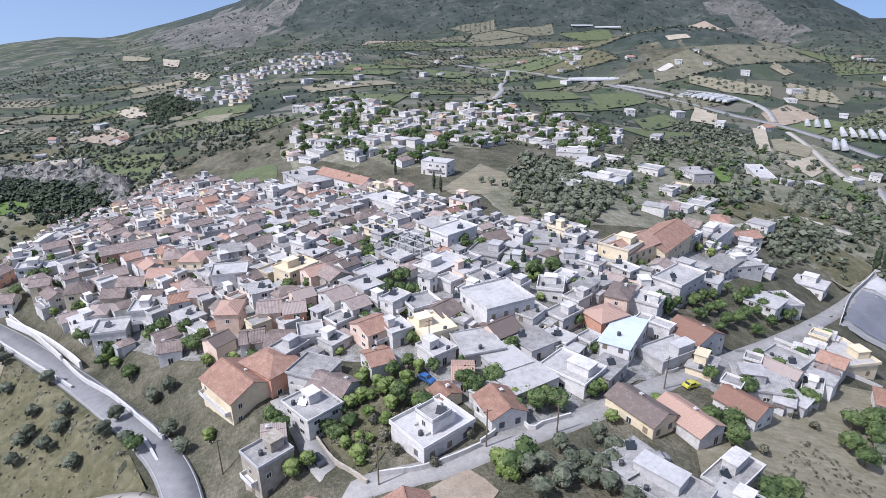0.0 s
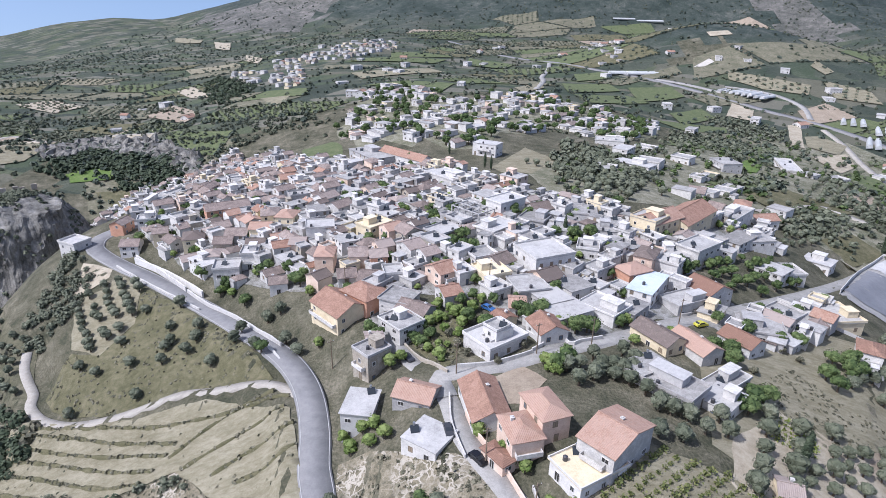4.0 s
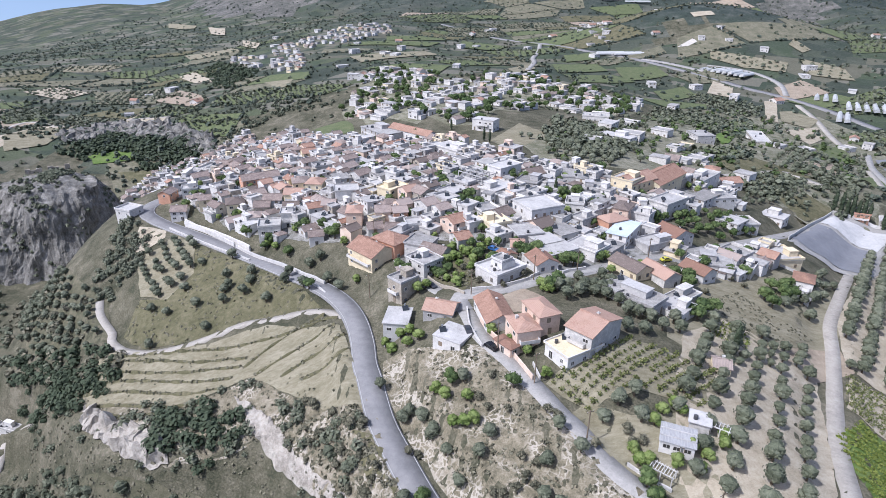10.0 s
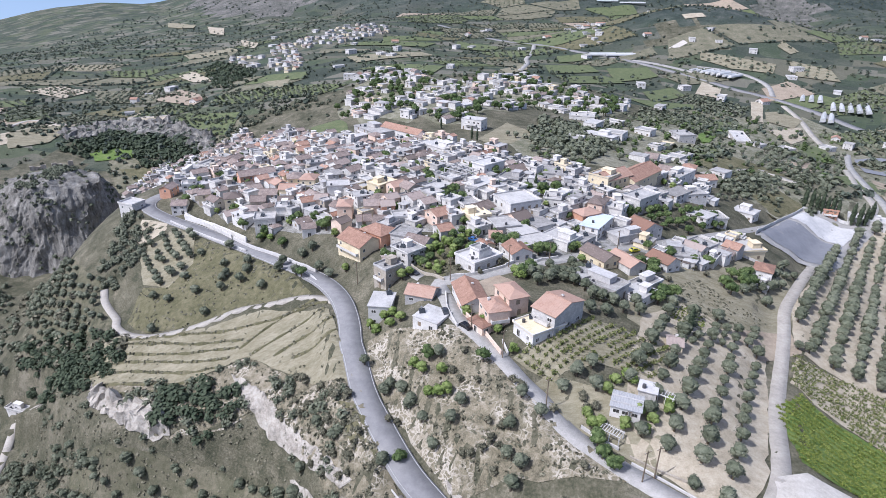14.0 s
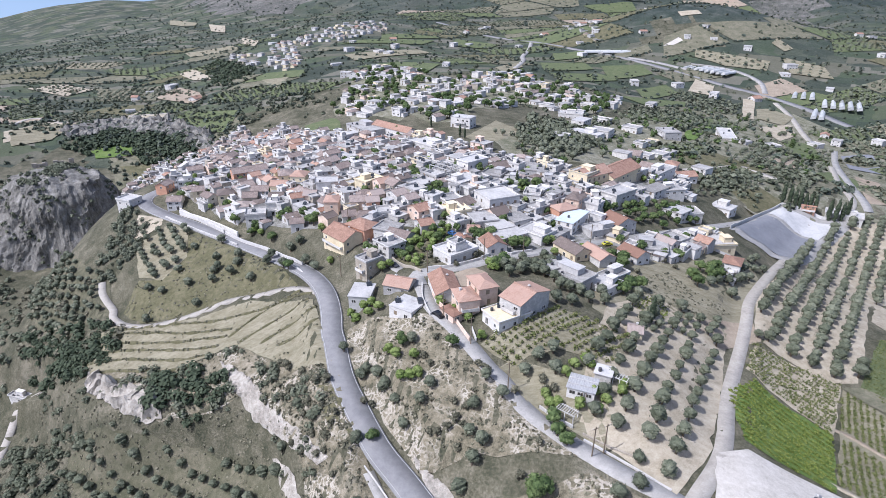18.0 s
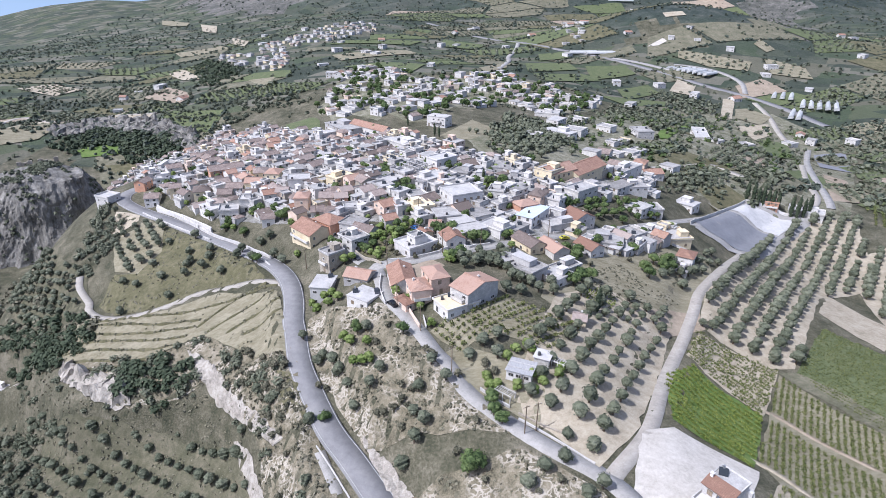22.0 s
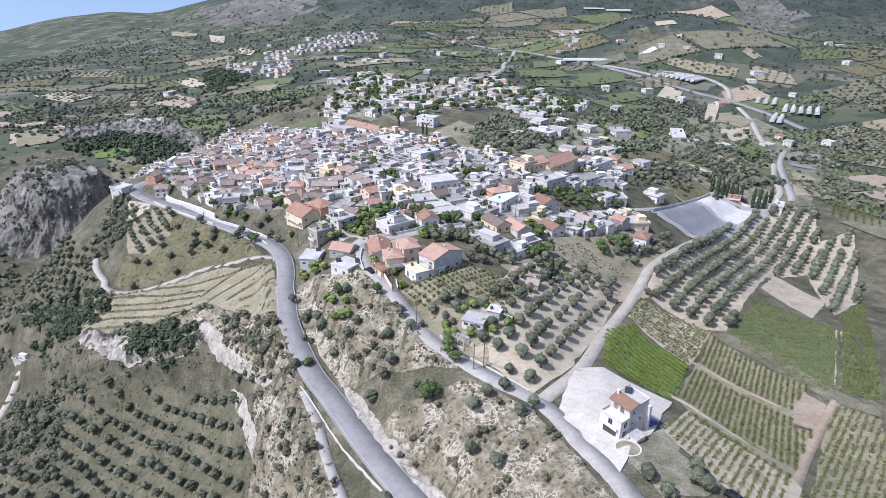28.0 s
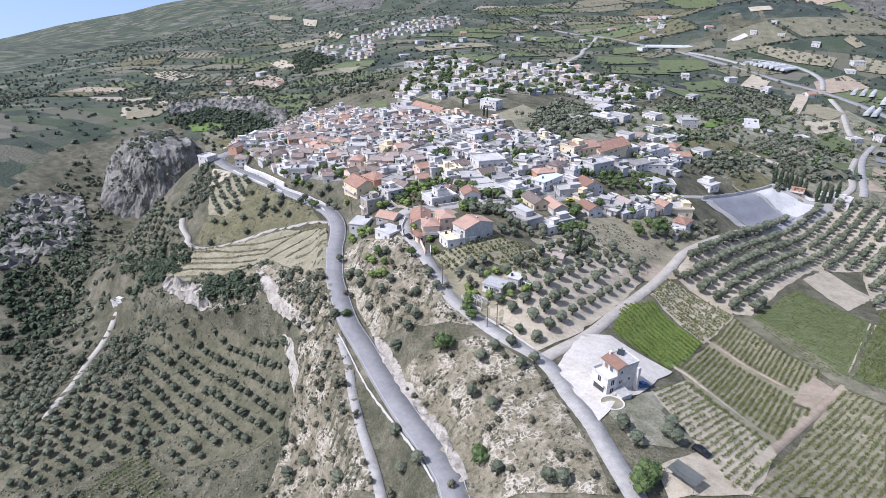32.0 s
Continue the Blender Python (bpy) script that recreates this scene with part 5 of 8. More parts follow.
TREE_SET = {k: [tree_meshes(k, s) for s in range(4)] for k in ("olive", "green", "citrus", "cypress", "shrub")}
TREE_WORDS = {
    "olive": ("olive_tree", "grey-green round-crowned olive tree", "olive tree"),
    "green": ("tree", "leafy dark green tree", "tree"),
    "citrus": ("fruit_tree", "small bright green fruit tree", "fruit tree"),
    "cypress": ("cypress", "tall slim dark cypress", "cypress"),
    "shrub": ("shrub", "low dry grey-green shrub", "shrub"),
}
tree_rng = random.Random(5)
TREES = []


def tree(kind, x, y, size=1.0, group="", z=None):
    trunk, crown = TREE_SET[kind][tree_rng.randrange(4)]
    name, label, cat = TREE_WORDS[kind]
    ob = tagged(new(name, trunk), label, cat, group)
    ob.matrix_basis = pose(x, y, float(ground(x, y)) if z is None else z, 0, 0, tree_rng.uniform(0, 360)) @ Matrix.Diagonal((size * tree_rng.uniform(0.9, 1.1), size * tree_rng.uniform(0.9, 1.1), size * tree_rng.uniform(0.9, 1.12), 1))
    cr = new("crown", crown)
    cr.parent = ob
    TREES.append((x, y))
    return ob


def grove(kind, area, dx, dy, turn, size, group, jitter=0.5, miss=0.06, keep_off=2.0):
    """Trees in rows over an area."""
    p = np.array(area)
    c, s = math.cos(radians(turn)), math.sin(radians(turn))
    m = p.mean(0)
    R = np.abs(p - m).max() * 1.5
    for i in np.arange(-R, R, dx):
        for j in np.arange(-R, R, dy):
            if tree_rng.random() < miss:
                continue
            a, b = i + tree_rng.uniform(-jitter, jitter), j + tree_rng.uniform(-jitter, jitter)
            x, y = m[0] + a * c - b * s, m[1] + a * s + b * c
            if inside(x, y, area) and road_gap(x, y) > keep_off:
                tree(kind, x, y, size * tree_rng.uniform(0.8, 1.2), group)


def vine_rows(name, area, gap, along_step, turn, size, label, mat="vine", miss=0.06, leaves=24, face=0.20):
    """A vineyard: the bushes of all its rows as one mesh of loose leaf faces."""
    p = np.array(area)
    c, s = math.cos(radians(turn)), math.sin(radians(turn))
    m = p.mean(0)
    R = np.abs(p - m).max() * 1.5
    r = np.random.RandomState(int(abs(p).sum()) % 1000)
    I, J = np.meshgrid(np.arange(-R, R, along_step), np.arange(-R, R, gap))
    a, b = I.ravel() + r.uniform(-0.16, 0.16, I.size), J.ravel() + r.uniform(-0.1, 0.1, I.size)
    x, y = m[0] + a * c - b * s, m[1] + a * s + b * c
    ok = inside(x, y, area) & (r.uniform(size=x.size) > miss)
    for q in BARE:
        ok &= ~inside(x, y, q)
    x, y = x[ok], y[ok]
    z = ground(x, y) + 0.05
    k = len(x)
    sz = size * r.uniform(0.7, 1.25, k)
    cen = np.stack([x, y, z], 1)[:, None, :] + r.normal(0, 1, (k, leaves, 3)) * (sz[:, None, None] * np.array([0.25, 0.25, 0.20])) + np.array([0, 0, 0.5]) * sz[:, None, None]
    u = r.normal(0, 1, (k, leaves, 3))
    u /= np.linalg.norm(u, axis=2, keepdims=True)
    w = np.cross(u, r.normal(0, 1, (k, leaves, 3)))
    w /= np.linalg.norm(w, axis=2, keepdims=True) + 1e-9
    q = face * sz[:, None, None]
    v = np.stack([cen - u * q, cen - w * q * 0.7, cen + u * q, cen + w * q * 0.7], 2).reshape(-1, 3)
    f = np.arange(len(v)).reshape(-1, 4)
    return tagged(mesh_object(name, v, f, mat), label, "vineyard", kind="stuff")


def join_things(things, name, label, category):
    """One mesh of kind stuff out of many far things of a kind."""
    if not things:
        return None
    kids = {}
    for o in scene.objects:
        if o.parent:
            kids.setdefault(o.parent.name, []).append(o)
    mats, cache, vs, loops, sizes, mi, base, gone = {}, {}, [], [], [], [], 0, []
    for th in things:
        for ob in (th, *kids.get(th.name, [])):
            gone.append(ob)
            me = ob.data
            if me is None:
                continue
            if me.name not in cache:
                co = np.empty(len(me.vertices) * 3)
                me.vertices.foreach_get("co", co)
                lv, ls, pm = np.empty(len(me.loops), int), np.empty(len(me.polygons), int), np.empty(len(me.polygons), int)
                me.loops.foreach_get("vertex_index", lv)
                me.polygons.foreach_get("loop_total", ls)
                me.polygons.foreach_get("material_index", pm)
                slots = np.array([mats.setdefault(m, len(mats)) for m in me.materials])
                cache[me.name] = (co.reshape(-1, 3), lv, ls, slots[pm])
            co, lv, ls, pm = cache[me.name]
            w = np.array(th.matrix_basis if ob is th else th.matrix_basis @ ob.matrix_basis)
            vs.append(co @ w[:3, :3].T + w[:3, 3])
            loops.append(lv + base)
            sizes.append(ls)
            mi.append(pm)
            base += len(co)
    me = bpy.data.meshes.new(name)
    v, lv, ls = np.concatenate(vs), np.concatenate(loops), np.concatenate(sizes)
    me.vertices.add(len(v))
    me.vertices.foreach_set("co", v.ravel())
    me.loops.add(len(lv))
    me.loops.foreach_set("vertex_index", lv.astype(np.int32))
    me.polygons.add(len(ls))
    me.polygons.foreach_set("loop_start", (np.cumsum(ls) - ls).astype(np.int32))
    for m in mats:
        me.materials.append(m)
    me.polygons.foreach_set("material_index", np.concatenate(mi).astype(np.int32))
    me.polygons.foreach_set("use_smooth", [False] * len(ls))
    me.update(calc_edges=True)
    bpy.data.batch_remove(gone)
    return tagged(new(name, me), label, category, kind="stuff")


def leaf_cloud(name, x, y, z, size, mat, label, category, leaves=16, seed=1, squash=0.8):
    """Many small far trees or tufts as one mesh of loose leaf faces."""
    r = np.random.RandomState(seed)
    k = len(x)
    sz = size * r.uniform(0.6, 1.35, k)
    d = r.normal(0, 1, (k, leaves, 3))
    d /= np.linalg.norm(d, axis=2, keepdims=True)
    cen = np.stack([x, y, z], 1)[:, None, :] + (d * r.uniform(0.45, 1.0, (k, leaves, 1)) * np.array([0.5, 0.5, 0.5 * squash]) + np.array([0, 0, 0.42 * squash])) * sz[:, None, None]
    face = d + 0.35 * r.normal(0, 1, d.shape) + np.array([0, 0, 0.6])
    u = np.cross(face, r.normal(0, 1, (k, leaves, 3)))
    u /= np.linalg.norm(u, axis=2, keepdims=True) + 1e-9
    w = np.cross(face, u)
    w /= np.linalg.norm(w, axis=2, keepdims=True) + 1e-9
    q = sz[:, None, None] * 1.15 / math.sqrt(leaves)
    v = np.stack([cen - u * q, cen - w * q * 0.8, cen + u * q, cen + w * q * 0.8], 2).reshape(-1, 3)
    return tagged(mesh_object(name, v, np.arange(len(v)).reshape(-1, 4), mat), label, category, kind="stuff")


def scatter(area, count, seed, keep_off=1.5, clump=None, clear=None):
    """Random places within an area, off the roads, thicker where a broad noise is high."""
    r = np.random.RandomState(seed)
    p = np.array(area)
    lo, hi = p.min(0), p.max(0)
    x, y = r.uniform(lo[0], hi[0], count * 4), r.uniform(lo[1], hi[1], count * 4)
    ok = inside(x, y, area)
    if clump:
        ok &= rough(x, y, clump, seed + 1, 1.0) + r.uniform(-0.35, 0.35, len(x)) > 0
    x, y = x[ok], y[ok]
    if keep_off is not None and len(x):
        ok = road_gap(x, y) > keep_off
        x, y = x[ok], y[ok]
    if clear and len(x):
        hx = np.array([(q[0], q[1], q[2]) for q in HOUSES])
        ok = (np.hypot(x[:, None] - hx[:, 0], y[:, None] - hx[:, 1]) - hx[:, 2] * clear).min(1) > 0
        x, y = x[ok], y[ok]
    return x[:count], y[:count]

# ---- fields ----
patch("field", GROVE_EAST, "soil_pale", "pale tilled soil of the olive grove")
patch("field", GROVE_SMALL, "soil_pale", "pale bare soil of an olive grove")
patch("field", SOUTH_BASE, "straw", "dry straw-coloured slope below the village", 0.0)
patch("field", GROVE_SOUTH, "soil_red", "reddish soil between olive rows", 0.05)
patch("field", VINES_HOUSE, "straw", "dry soil of the vineyard by the houses")
patch("field", VINES_SMALL, "soil_pale", "soil of a small vegetable plot", 0.09)
patch("field", GREEN_BLOCK, "grass", "ground of a bright green vineyard block")
patch("field", YOUNG_VINES, "soil_pale", "pale soil of young vines", 0.08)
patch("field", VINES_BIG, "straw", "dry soil of a large vineyard", 0.09)
patch("field", VINES_SPARSE, "soil_pale", "pale soil of a sparse vineyard", 0.06)
patch("field", VINES_RIGHT, "straw", "dry soil of a vineyard", 0.05)
patch("field", CROP_RIGHT, "field_green", "green low crop field")
patch("field", BARE_CORNER, "soil_red", "bare reddish corner of the vineyard", 0.13)
strip("path", PATH_LINE, 1.4, "soil_red", "narrow dirt path between the vine blocks", 0.14, category="path")
strip("path", CROSS_LINE, 1.2, "soil_pale", "narrow dirt strip between two vineyards", 0.14, category="path")
strip("path", STRIP_LINE, 2.6, "soil_red", "bare dirt track along the vineyard", 0.15, category="path")
strip("path", TRACK_LINE, 0.5, "soil_pale", "pale wheel rut through the crop", 0.14, 0.8, category="path")
strip("path", TRACK_LINE, 0.5, "soil_pale", "pale wheel rut through the crop", 0.14, -0.8, category="path")
patch("field", FIELD_VERGE, "field_dark", "overgrown verge between the fields", 0.12)
patch("field", CROP_FAR, "field_green", "green low crop field beyond the track", 0.04)
patch("field", GROVE_EAST_C, "soil_pale", "pale soil of the outer olive grove", 0.04)
patch("field", CROP_EDGE, "field_green", "green low crop field at the edge", 0.05)
patch("field", BARE_FIELD, "soil_pale", "bare pale field", 0.09)
patch("pavement", YARD_HOUSE, "gravel", "white gravel yard round the new house", 0.22, category="yard")
patch("pavement", YARD_SOUTH, "soil_pale", "pale bare yard", 0.10, category="yard")
patch("pavement", COURT_YARD, "concrete_road", "concrete apron of the sports ground", 0.25, category="yard")
patch("pavement", COURT_GREY, "court", "grey sports court", 0.45, category="court")
patch("pavement", COURT_WHITE, "court_white", "pale sports court", 0.5, category="court")
patch("field", TERRACES, "straw", "straw-coloured terraced field", 0.16)
patch("field", VILLA_YARD, "soil_red", "bare earth yard behind the villa", 0.08)
patch("field", STREET_YARD, "soil_red", "bare earth plot below the street", 0.08)
patch("field", LANE_GARDEN, "straw", "dry ground of the garden by the lane", 0.06)
patch("field", GROVE_GULLY, "grove_dull", "grassy ground of the gully grove", 0.05)
patch("field", GROVE_TERRACE, "straw", "dry soil of a small olive grove")
patch("field", SLOPE_GRASS, "grass_dry", "dry yellow-green grass slope")
patch("field", SMALL_BARE, "soil_pale", "small bare field by the road bend", 0.09)
patch("field", GROVE_WEST, "grove_dull", "dull ground of the lower olive grove")
patch("field", GROVE_WEST_LOW, "grove_dull", "dull ground of the lowest olive grove", 0.05)
patch("field", YELLOW_GRASS, "grass_dry", "patch of yellow grass")
patch("field", STRAW_SLOPE, "straw", "dry straw slope")
patch("field", TENNIS, "field_green", "green football field of the village")
patch("field", STRAW_MID, "straw", "mown straw field among the houses")
patch("field", GREEN_FAR, "grass", "bright green meadow")

# ---- groves and vineyards ----
grove("olive", GROVE_EAST, 5.4, 6.4, 54, 1.45, "olive trees of the east grove", 0.35, 0.03)
grove("olive", GROVE_EAST_C, 5.4, 6.4, 54, 1.4, "olive trees of the outer grove", 0.35, 0.03)
grove("olive", GROVE_SMALL, 7.0, 6.4, 61, 1.28, "olive trees of the small grove", 0.35)
grove("olive", GROVE_TERRACE, 4.0, 4.8, -50, 1.1, "olive trees of the terrace grove")
grove("olive", GROVE_WEST, 5.6, 5.8, -31, 1.15, "olive trees of the lower grove", 0.3)
grove("olive", GROVE_WEST_LOW, 6.0, 6.2, 30, 1.3, "olive trees of the lowest grove", 1.0)
grove("olive", GROVE_GORGE, 6.5, 6.0, 10, 1.0, "olive trees of the gorge grove", 0.6)
grove("olive", GROVE_GULLY, 4.6, 5.2, 20, 1.05, "rows of trees in the gully", 0.3)
grove("olive", GROVE_SOUTH, 4.6, 6.6, 60, 1.0, "olive trees on reddish soil", 0.5)
grove("green", GROVE_CHURCH, 5.5, 5.5, 40, 0.95, "trees of the orchard by the church", 0.8)
grove("olive", GROVE_MIDDLE, 6.5, 6.5, 30, 1.3, "olive trees behind the village", 1.2)
grove("olive", GROVE_PITCH, 5.5, 5.5, 35, 1.2, "trees beside the sports ground", 1.0)
grove("olive", GROVE_FAR_E, 5.5, 5.0, 35, 1.0, "trees of an orchard beyond the school", 0.8)
grove("olive", GROVE_FAR_F, 7.0, 6.0, 55, 1.0, "trees of a far orchard", 0.8)
BARE = (VINE_PATH, VINE_CROSS, BARE_CORNER, BARE_STRIP, CROP_TRACK)
vine_rows("vineyard", VINES_HOUSE, 2.5, 2.0, 42, 1.4, "rows of low round vine bushes on dry soil", "vine", 0.02, 36)
vine_rows("vineyard", VINES_SMALL, 1.9, 1.2, -29, 1.1, "small plot of green rows", "vine_bright")
vine_rows("vineyard", GREEN_BLOCK, 2.5, 0.6, -53, 1.0, "dense bright green vine rows", "vine_bright", 0.03, 26)
vine_rows("vineyard", YOUNG_VINES, 1.9, 1.1, -46, 1.2, "young vines in rows on pale soil", "vine")
vine_rows("vineyard", VINES_BIG, 1.6, 0.75, 61, 0.95, "long vine rows on dry soil")
vine_rows("vineyard", VINES_SPARSE, 1.8, 1.35, 54, 1.0, "sparse vine bushes on pale soil", "vine", 0.08)
vine_rows("vineyard", VINES_RIGHT, 1.7, 1.25, 50, 1.0, "rows of small vine bushes", "vine")
vine_rows("crop_rows", CROP_RIGHT, 1.5, 0.9, -63, 0.8, "low green crop in rows", "vine", 0.10, 12, 0.24)
vine_rows("crop_rows", CROP_FAR, 1.5, 0.9, -63, 1.0, "low green crop in rows", "vine", 0.1, 12, 0.24)
vine_rows("crop_rows", CROP_EDGE, 1.5, 0.9, -63, 1.0, "low green crop in rows", "vine", 0.10, 12, 0.24)
vine_rows("vineyard", VINES_WEST, 2.2, 0.9, 50, 0.8, "small green vineyard in the valley", "citrus")

# ---- houses ----
house(-168.3, 174.3, 9, 7.5, 6.0, -20, "flat_white", "white", label="three-level white house at the bend of the road")
house(-45.0, 109.2, 13.4, 11.0, 6.1, -43, "gable", "cream")
house(-38.6, 113.1, 10.9, 9.0, 5.7, -37, "hip", "salmon")
house(-31.6, 84.2, 6.2, 7.0, 7.4, -43, "flat", "stone")
house(-31.9, 89.7, 4.1, 7.0, 4.9, 17, "gable_old", "stone")
house(-2.0, 89.8, 9.8, 12.0, 3.4, -49, "flat_white", "white")
house(11.1, 95.0, 8.2, 7.5, 3.3, -68, "gable", "white")
house(4.2, 106.3, 4.4, 7.0, 3.3, -1, "gable", "white")
house(0.1, 99.7, 4.5, 6.0, 2.6, -54, "gable", "cream")
house(17.1, 104.9, 11.6, 9.0, 3.3, 33, "flat", "white")
house(-31.7, 69.9, 6.8, 9.0, 6.6, -4, "flat_white", "grey_wall")
house(-19.4, 70.8, 8.6, 7.0, 3.0, -16, "gable", "grey_wall")
house(-15.4, 57.3, 8.2, 8.0, 3.4, -30, "flat_white", "white")
house(-4.7, 66.1, 13.9, 8.0, 3.3, -76, "gable", "white")
house(2.0, 54.3, 6.3, 8.0, 5.7, 18, "hip", "peach")
house(6.8, 58.7, 6.0, 9.0, 5.7, 24, "hip", "peach")
house(18.9, 51.7, 7.6, 13.0, 6.1, -44, "gable", "white")
house(13.7, 47.4, 8.0, 11.0, 3.3, -56, "flat_cream", "white")
house(35.1, 75.7, 16.0, 8.0, 3.7, -45, "flat", "grey_wall")
house(47.2, 73.2, 6.6, 9.0, 3.7, -44, "flat", "white")
house(48.4, 95.3, 11.4, 7.0, 3.7, -61, "gable", "white")
house(39.5, 97.1, 11.9, 7.0, 3.4, -57, "gable_old", "cream")
house(106.2, 115.6, 6.5, 8.0, 4.9, -30, "hip", "white")
house(101.5, 105.5, 4.0, 4.0, 2.3, -30, "flat", "white")
house(59.8, 175.2, 17.1, 11.0, 6.6, 39, "gable", "cream")
house(74.4, 186.9, 26.9, 13.0, 6.6, 49, "gable", "cream")
house(55.9, 172.0, 10.1, 10.0, 7.4, -43, "flat_white", "cream")
house(43.7, 124.4, 7.3, 16.0, 4.9, -32, "flat_blue", "white")
house(53.8, 121.0, 7.4, 12.0, 3.7, -61, "flat", "grey_wall")
house(63.2, 129.6, 10.1, 11.0, 4.9, -58, "gable", "white")
house(132.3, 191.8, 10.4, 9.0, 4.1, -43, "flat_white", "white")
house(97.2, 158.5, 9.3, 9.0, 4.9, -48, "flat_white", "white")
house(68.9, 155.9, 8.4, 14.0, 7.0, -49, "flat_white", "white")
house(140.6, 318.2, 15.9, 12.0, 5.7, -81, "flat", "grey_wall")
house(198.3, 359.4, 33.8, 10.0, 5.7, -103, "flat_white", "white")
house(205.1, 343.0, 8.7, 8.0, 3.3, -58, "flat", "white")
house(98.4, 243.1, 7.5, 10.0, 3.7, -27, "gable_old", "white")
house(119.5, 240.1, 7.3, 10.0, 3.7, -27, "hip", "peach")
house(13.7, 133.9, 13.0, 14.0, 7.0, -62, "flat_white", "white")
house(8.5, 216.9, 9.3, 8.0, 5.3, -38, "flat", "peach")
house(63.5, 103.0, 9.4, 7.0, 3.7, -55, "gable", "white")
house(32.3, 80.5, 6.2, 9.0, 3.7, -57, "flat", "grey_wall")
house(50.9, 80.9, 5.6, 11.0, 3.4, -51, "flat", "white")
house(107.7, 135.9, 12.0, 10.0, 4.1, -80, "flat", "cream")
house(85.4, 114.1, 4.0, 8.0, 3.3, -35, "flat", "white")
house(28.2, 108.9, 11.2, 9.0, 3.7, -43, "flat", "white")
house(-23.1, 104.7, 8.9, 8.0, 4.1, -28, "gable_old", "grey_wall")
house(-26.3, 98.0, 9.0, 8.0, 4.9, -44, "flat", "white")
house(-45.4, 266.9, 32.0, 9.0, 4.1, -40, "gable", "white")
house(-63.3, 273.0, 26.5, 16.0, 4.9, -51, "flat", "grey_wall")
house(-21.6, 228.3, 21.0, 12.0, 4.1, -44, "flat_white", "white")
house(41.1, 132.2, 7.2, 9.0, 4.9, -61, "hip", "salmon")
house(-2.1, 50.7, 6.0, 3.2, 2.6, -50, "hip", "peach")
house(-1.8, 89.4, 4.6, 4.5, 5.9, -47, "flat", "white")
house(37.4, 26.8, 4.0, 4.0, 2.9, -22, "flat_white", "white")
house(51.3, 50.7, 4.0, 5.0, 2.3, -14, "gable_old", "cream")
house(-195.7, 106.0, 11.8, 3.5, 2.8, -14, "flat", "white")
house(209.9, 216.6, 17.7, 9.0, 4.1, -30, "flat_white", "white")
house(190.6, 219.2, 7.2, 7.0, 4.9, -21, "flat", "salmon")
house(105.0, 163.0, 7.7, 9.0, 4.1, 6, "flat", "white")
house(75.6, 340.9, 17.8, 9.0, 4.1, -13, "flat_white", "white")
house(60.9, 117.7, 5.7, 8.0, 2.9, -36, "flat", "cream")
house(115.6, 319.4, 11.4, 9.0, 4.1, -41, "flat", "white")
house(-2.5, 279.0, 13.6, 9.0, 6.6, -26, "flat_white", "white")
house(75.9, 277.0, 20.8, 9.0, 4.9, -41, "flat_white", "white")
house(-155.5, 187, 7.4, 6, 5, 84, "gable_old", "salmon")
house(-155.9, 200.6, 6.1, 6, 4.5, 31, "flat", "white")
house(-146.1, 190.3, 7.1, 6, 4.5, 22, "flat_white", "white")
house(-132.4, 175.4, 5.5, 7, 5.5, 24, "gable_old", "cream")
house(-143, 171.6, 6.8, 7, 4.5, 11, "gable_old", "white")
house(-160.8, 224, 21.1, 6, 5, 92, "flat", "white")
house(-156.3, 237.3, 12.7, 6, 5, 74, "flat", "white")
house(-151, 245, 8, 6, 4.5, 9, "gable_old", "white")
house(-140.8, 239.4, 8.8, 6, 5, 80, "gable_old", "peach")
house(-113.6, 196.6, 17.9, 8, 5.5, 33, "gable_old", "salmon")
house(-130.5, 190.7, 8.7, 6, 4.5, 53, "flat", "white")
house(-115.8, 169.1, 7.8, 9, 5.5, 22, "hip_old", "cream")
house(-128.4, 200.6, 7.9, 6, 5, 83, "flat", "white")
house(-108.4, 177.4, 6.2, 7, 4.5, 40, "gable_old", "white")
house(-107, 186.1, 5.5, 6, 5.5, 46, "gable", "white")
house(-101.4, 189.2, 6.2, 7, 4.5, 34, "flat", "grey_wall")
house(-101.8, 164.2, 6.7, 7, 4.5, 10, "gable_old", "stone")
house(-98.4, 169.4, 8.1, 7, 4.5, 4, "gable_old", "white")
house(-89.3, 170.7, 8, 7, 5, 4, "gable", "cream")
house(-87.4, 158.9, 6.5, 6, 4.5, 9, "gable_old", "white")
house(-89.6, 182, 7, 9, 5.5, 19, "hip_old", "cream")
house(-80.9, 177, 7.2, 9, 6, -2, "hip", "cream")
house(-102.9, 156.2, 5.5, 7, 4.5, 14, "hip_old", "white")
house(-104.8, 152, 10.6, 6, 5, -39, "flat_white", "white")
house(-92.4, 143.9, 8.6, 8, 7.5, 15, "flat", "white")
house(-86.4, 150.5, 5.5, 7, 6, 11, "flat_white", "white")
house(-75.4, 150.4, 5.5, 6, 6, 28, "gable", "white")
house(-69.6, 153.1, 5.5, 7, 5, 4, "gable_old", "peach")
house(-63.8, 160.8, 9.7, 8, 7, 14, "flat_white", "white")
house(-70.5, 182.4, 7.2, 9, 5, 28, "flat", "white")
house(-62, 185.6, 8.3, 7, 5, 55, "gable_old", "white")
house(-70.6, 197.2, 8.7, 7, 5, 57, "gable_old", "white")
house(-94.5, 213.6, 7.4, 6, 5, 46, "gable_old", "white")
house(-85.2, 205.9, 8, 7, 4, 30, "flat", "grey_wall")
house(-106.6, 213.2, 6.8, 7, 5, 36, "hip_old", "white")
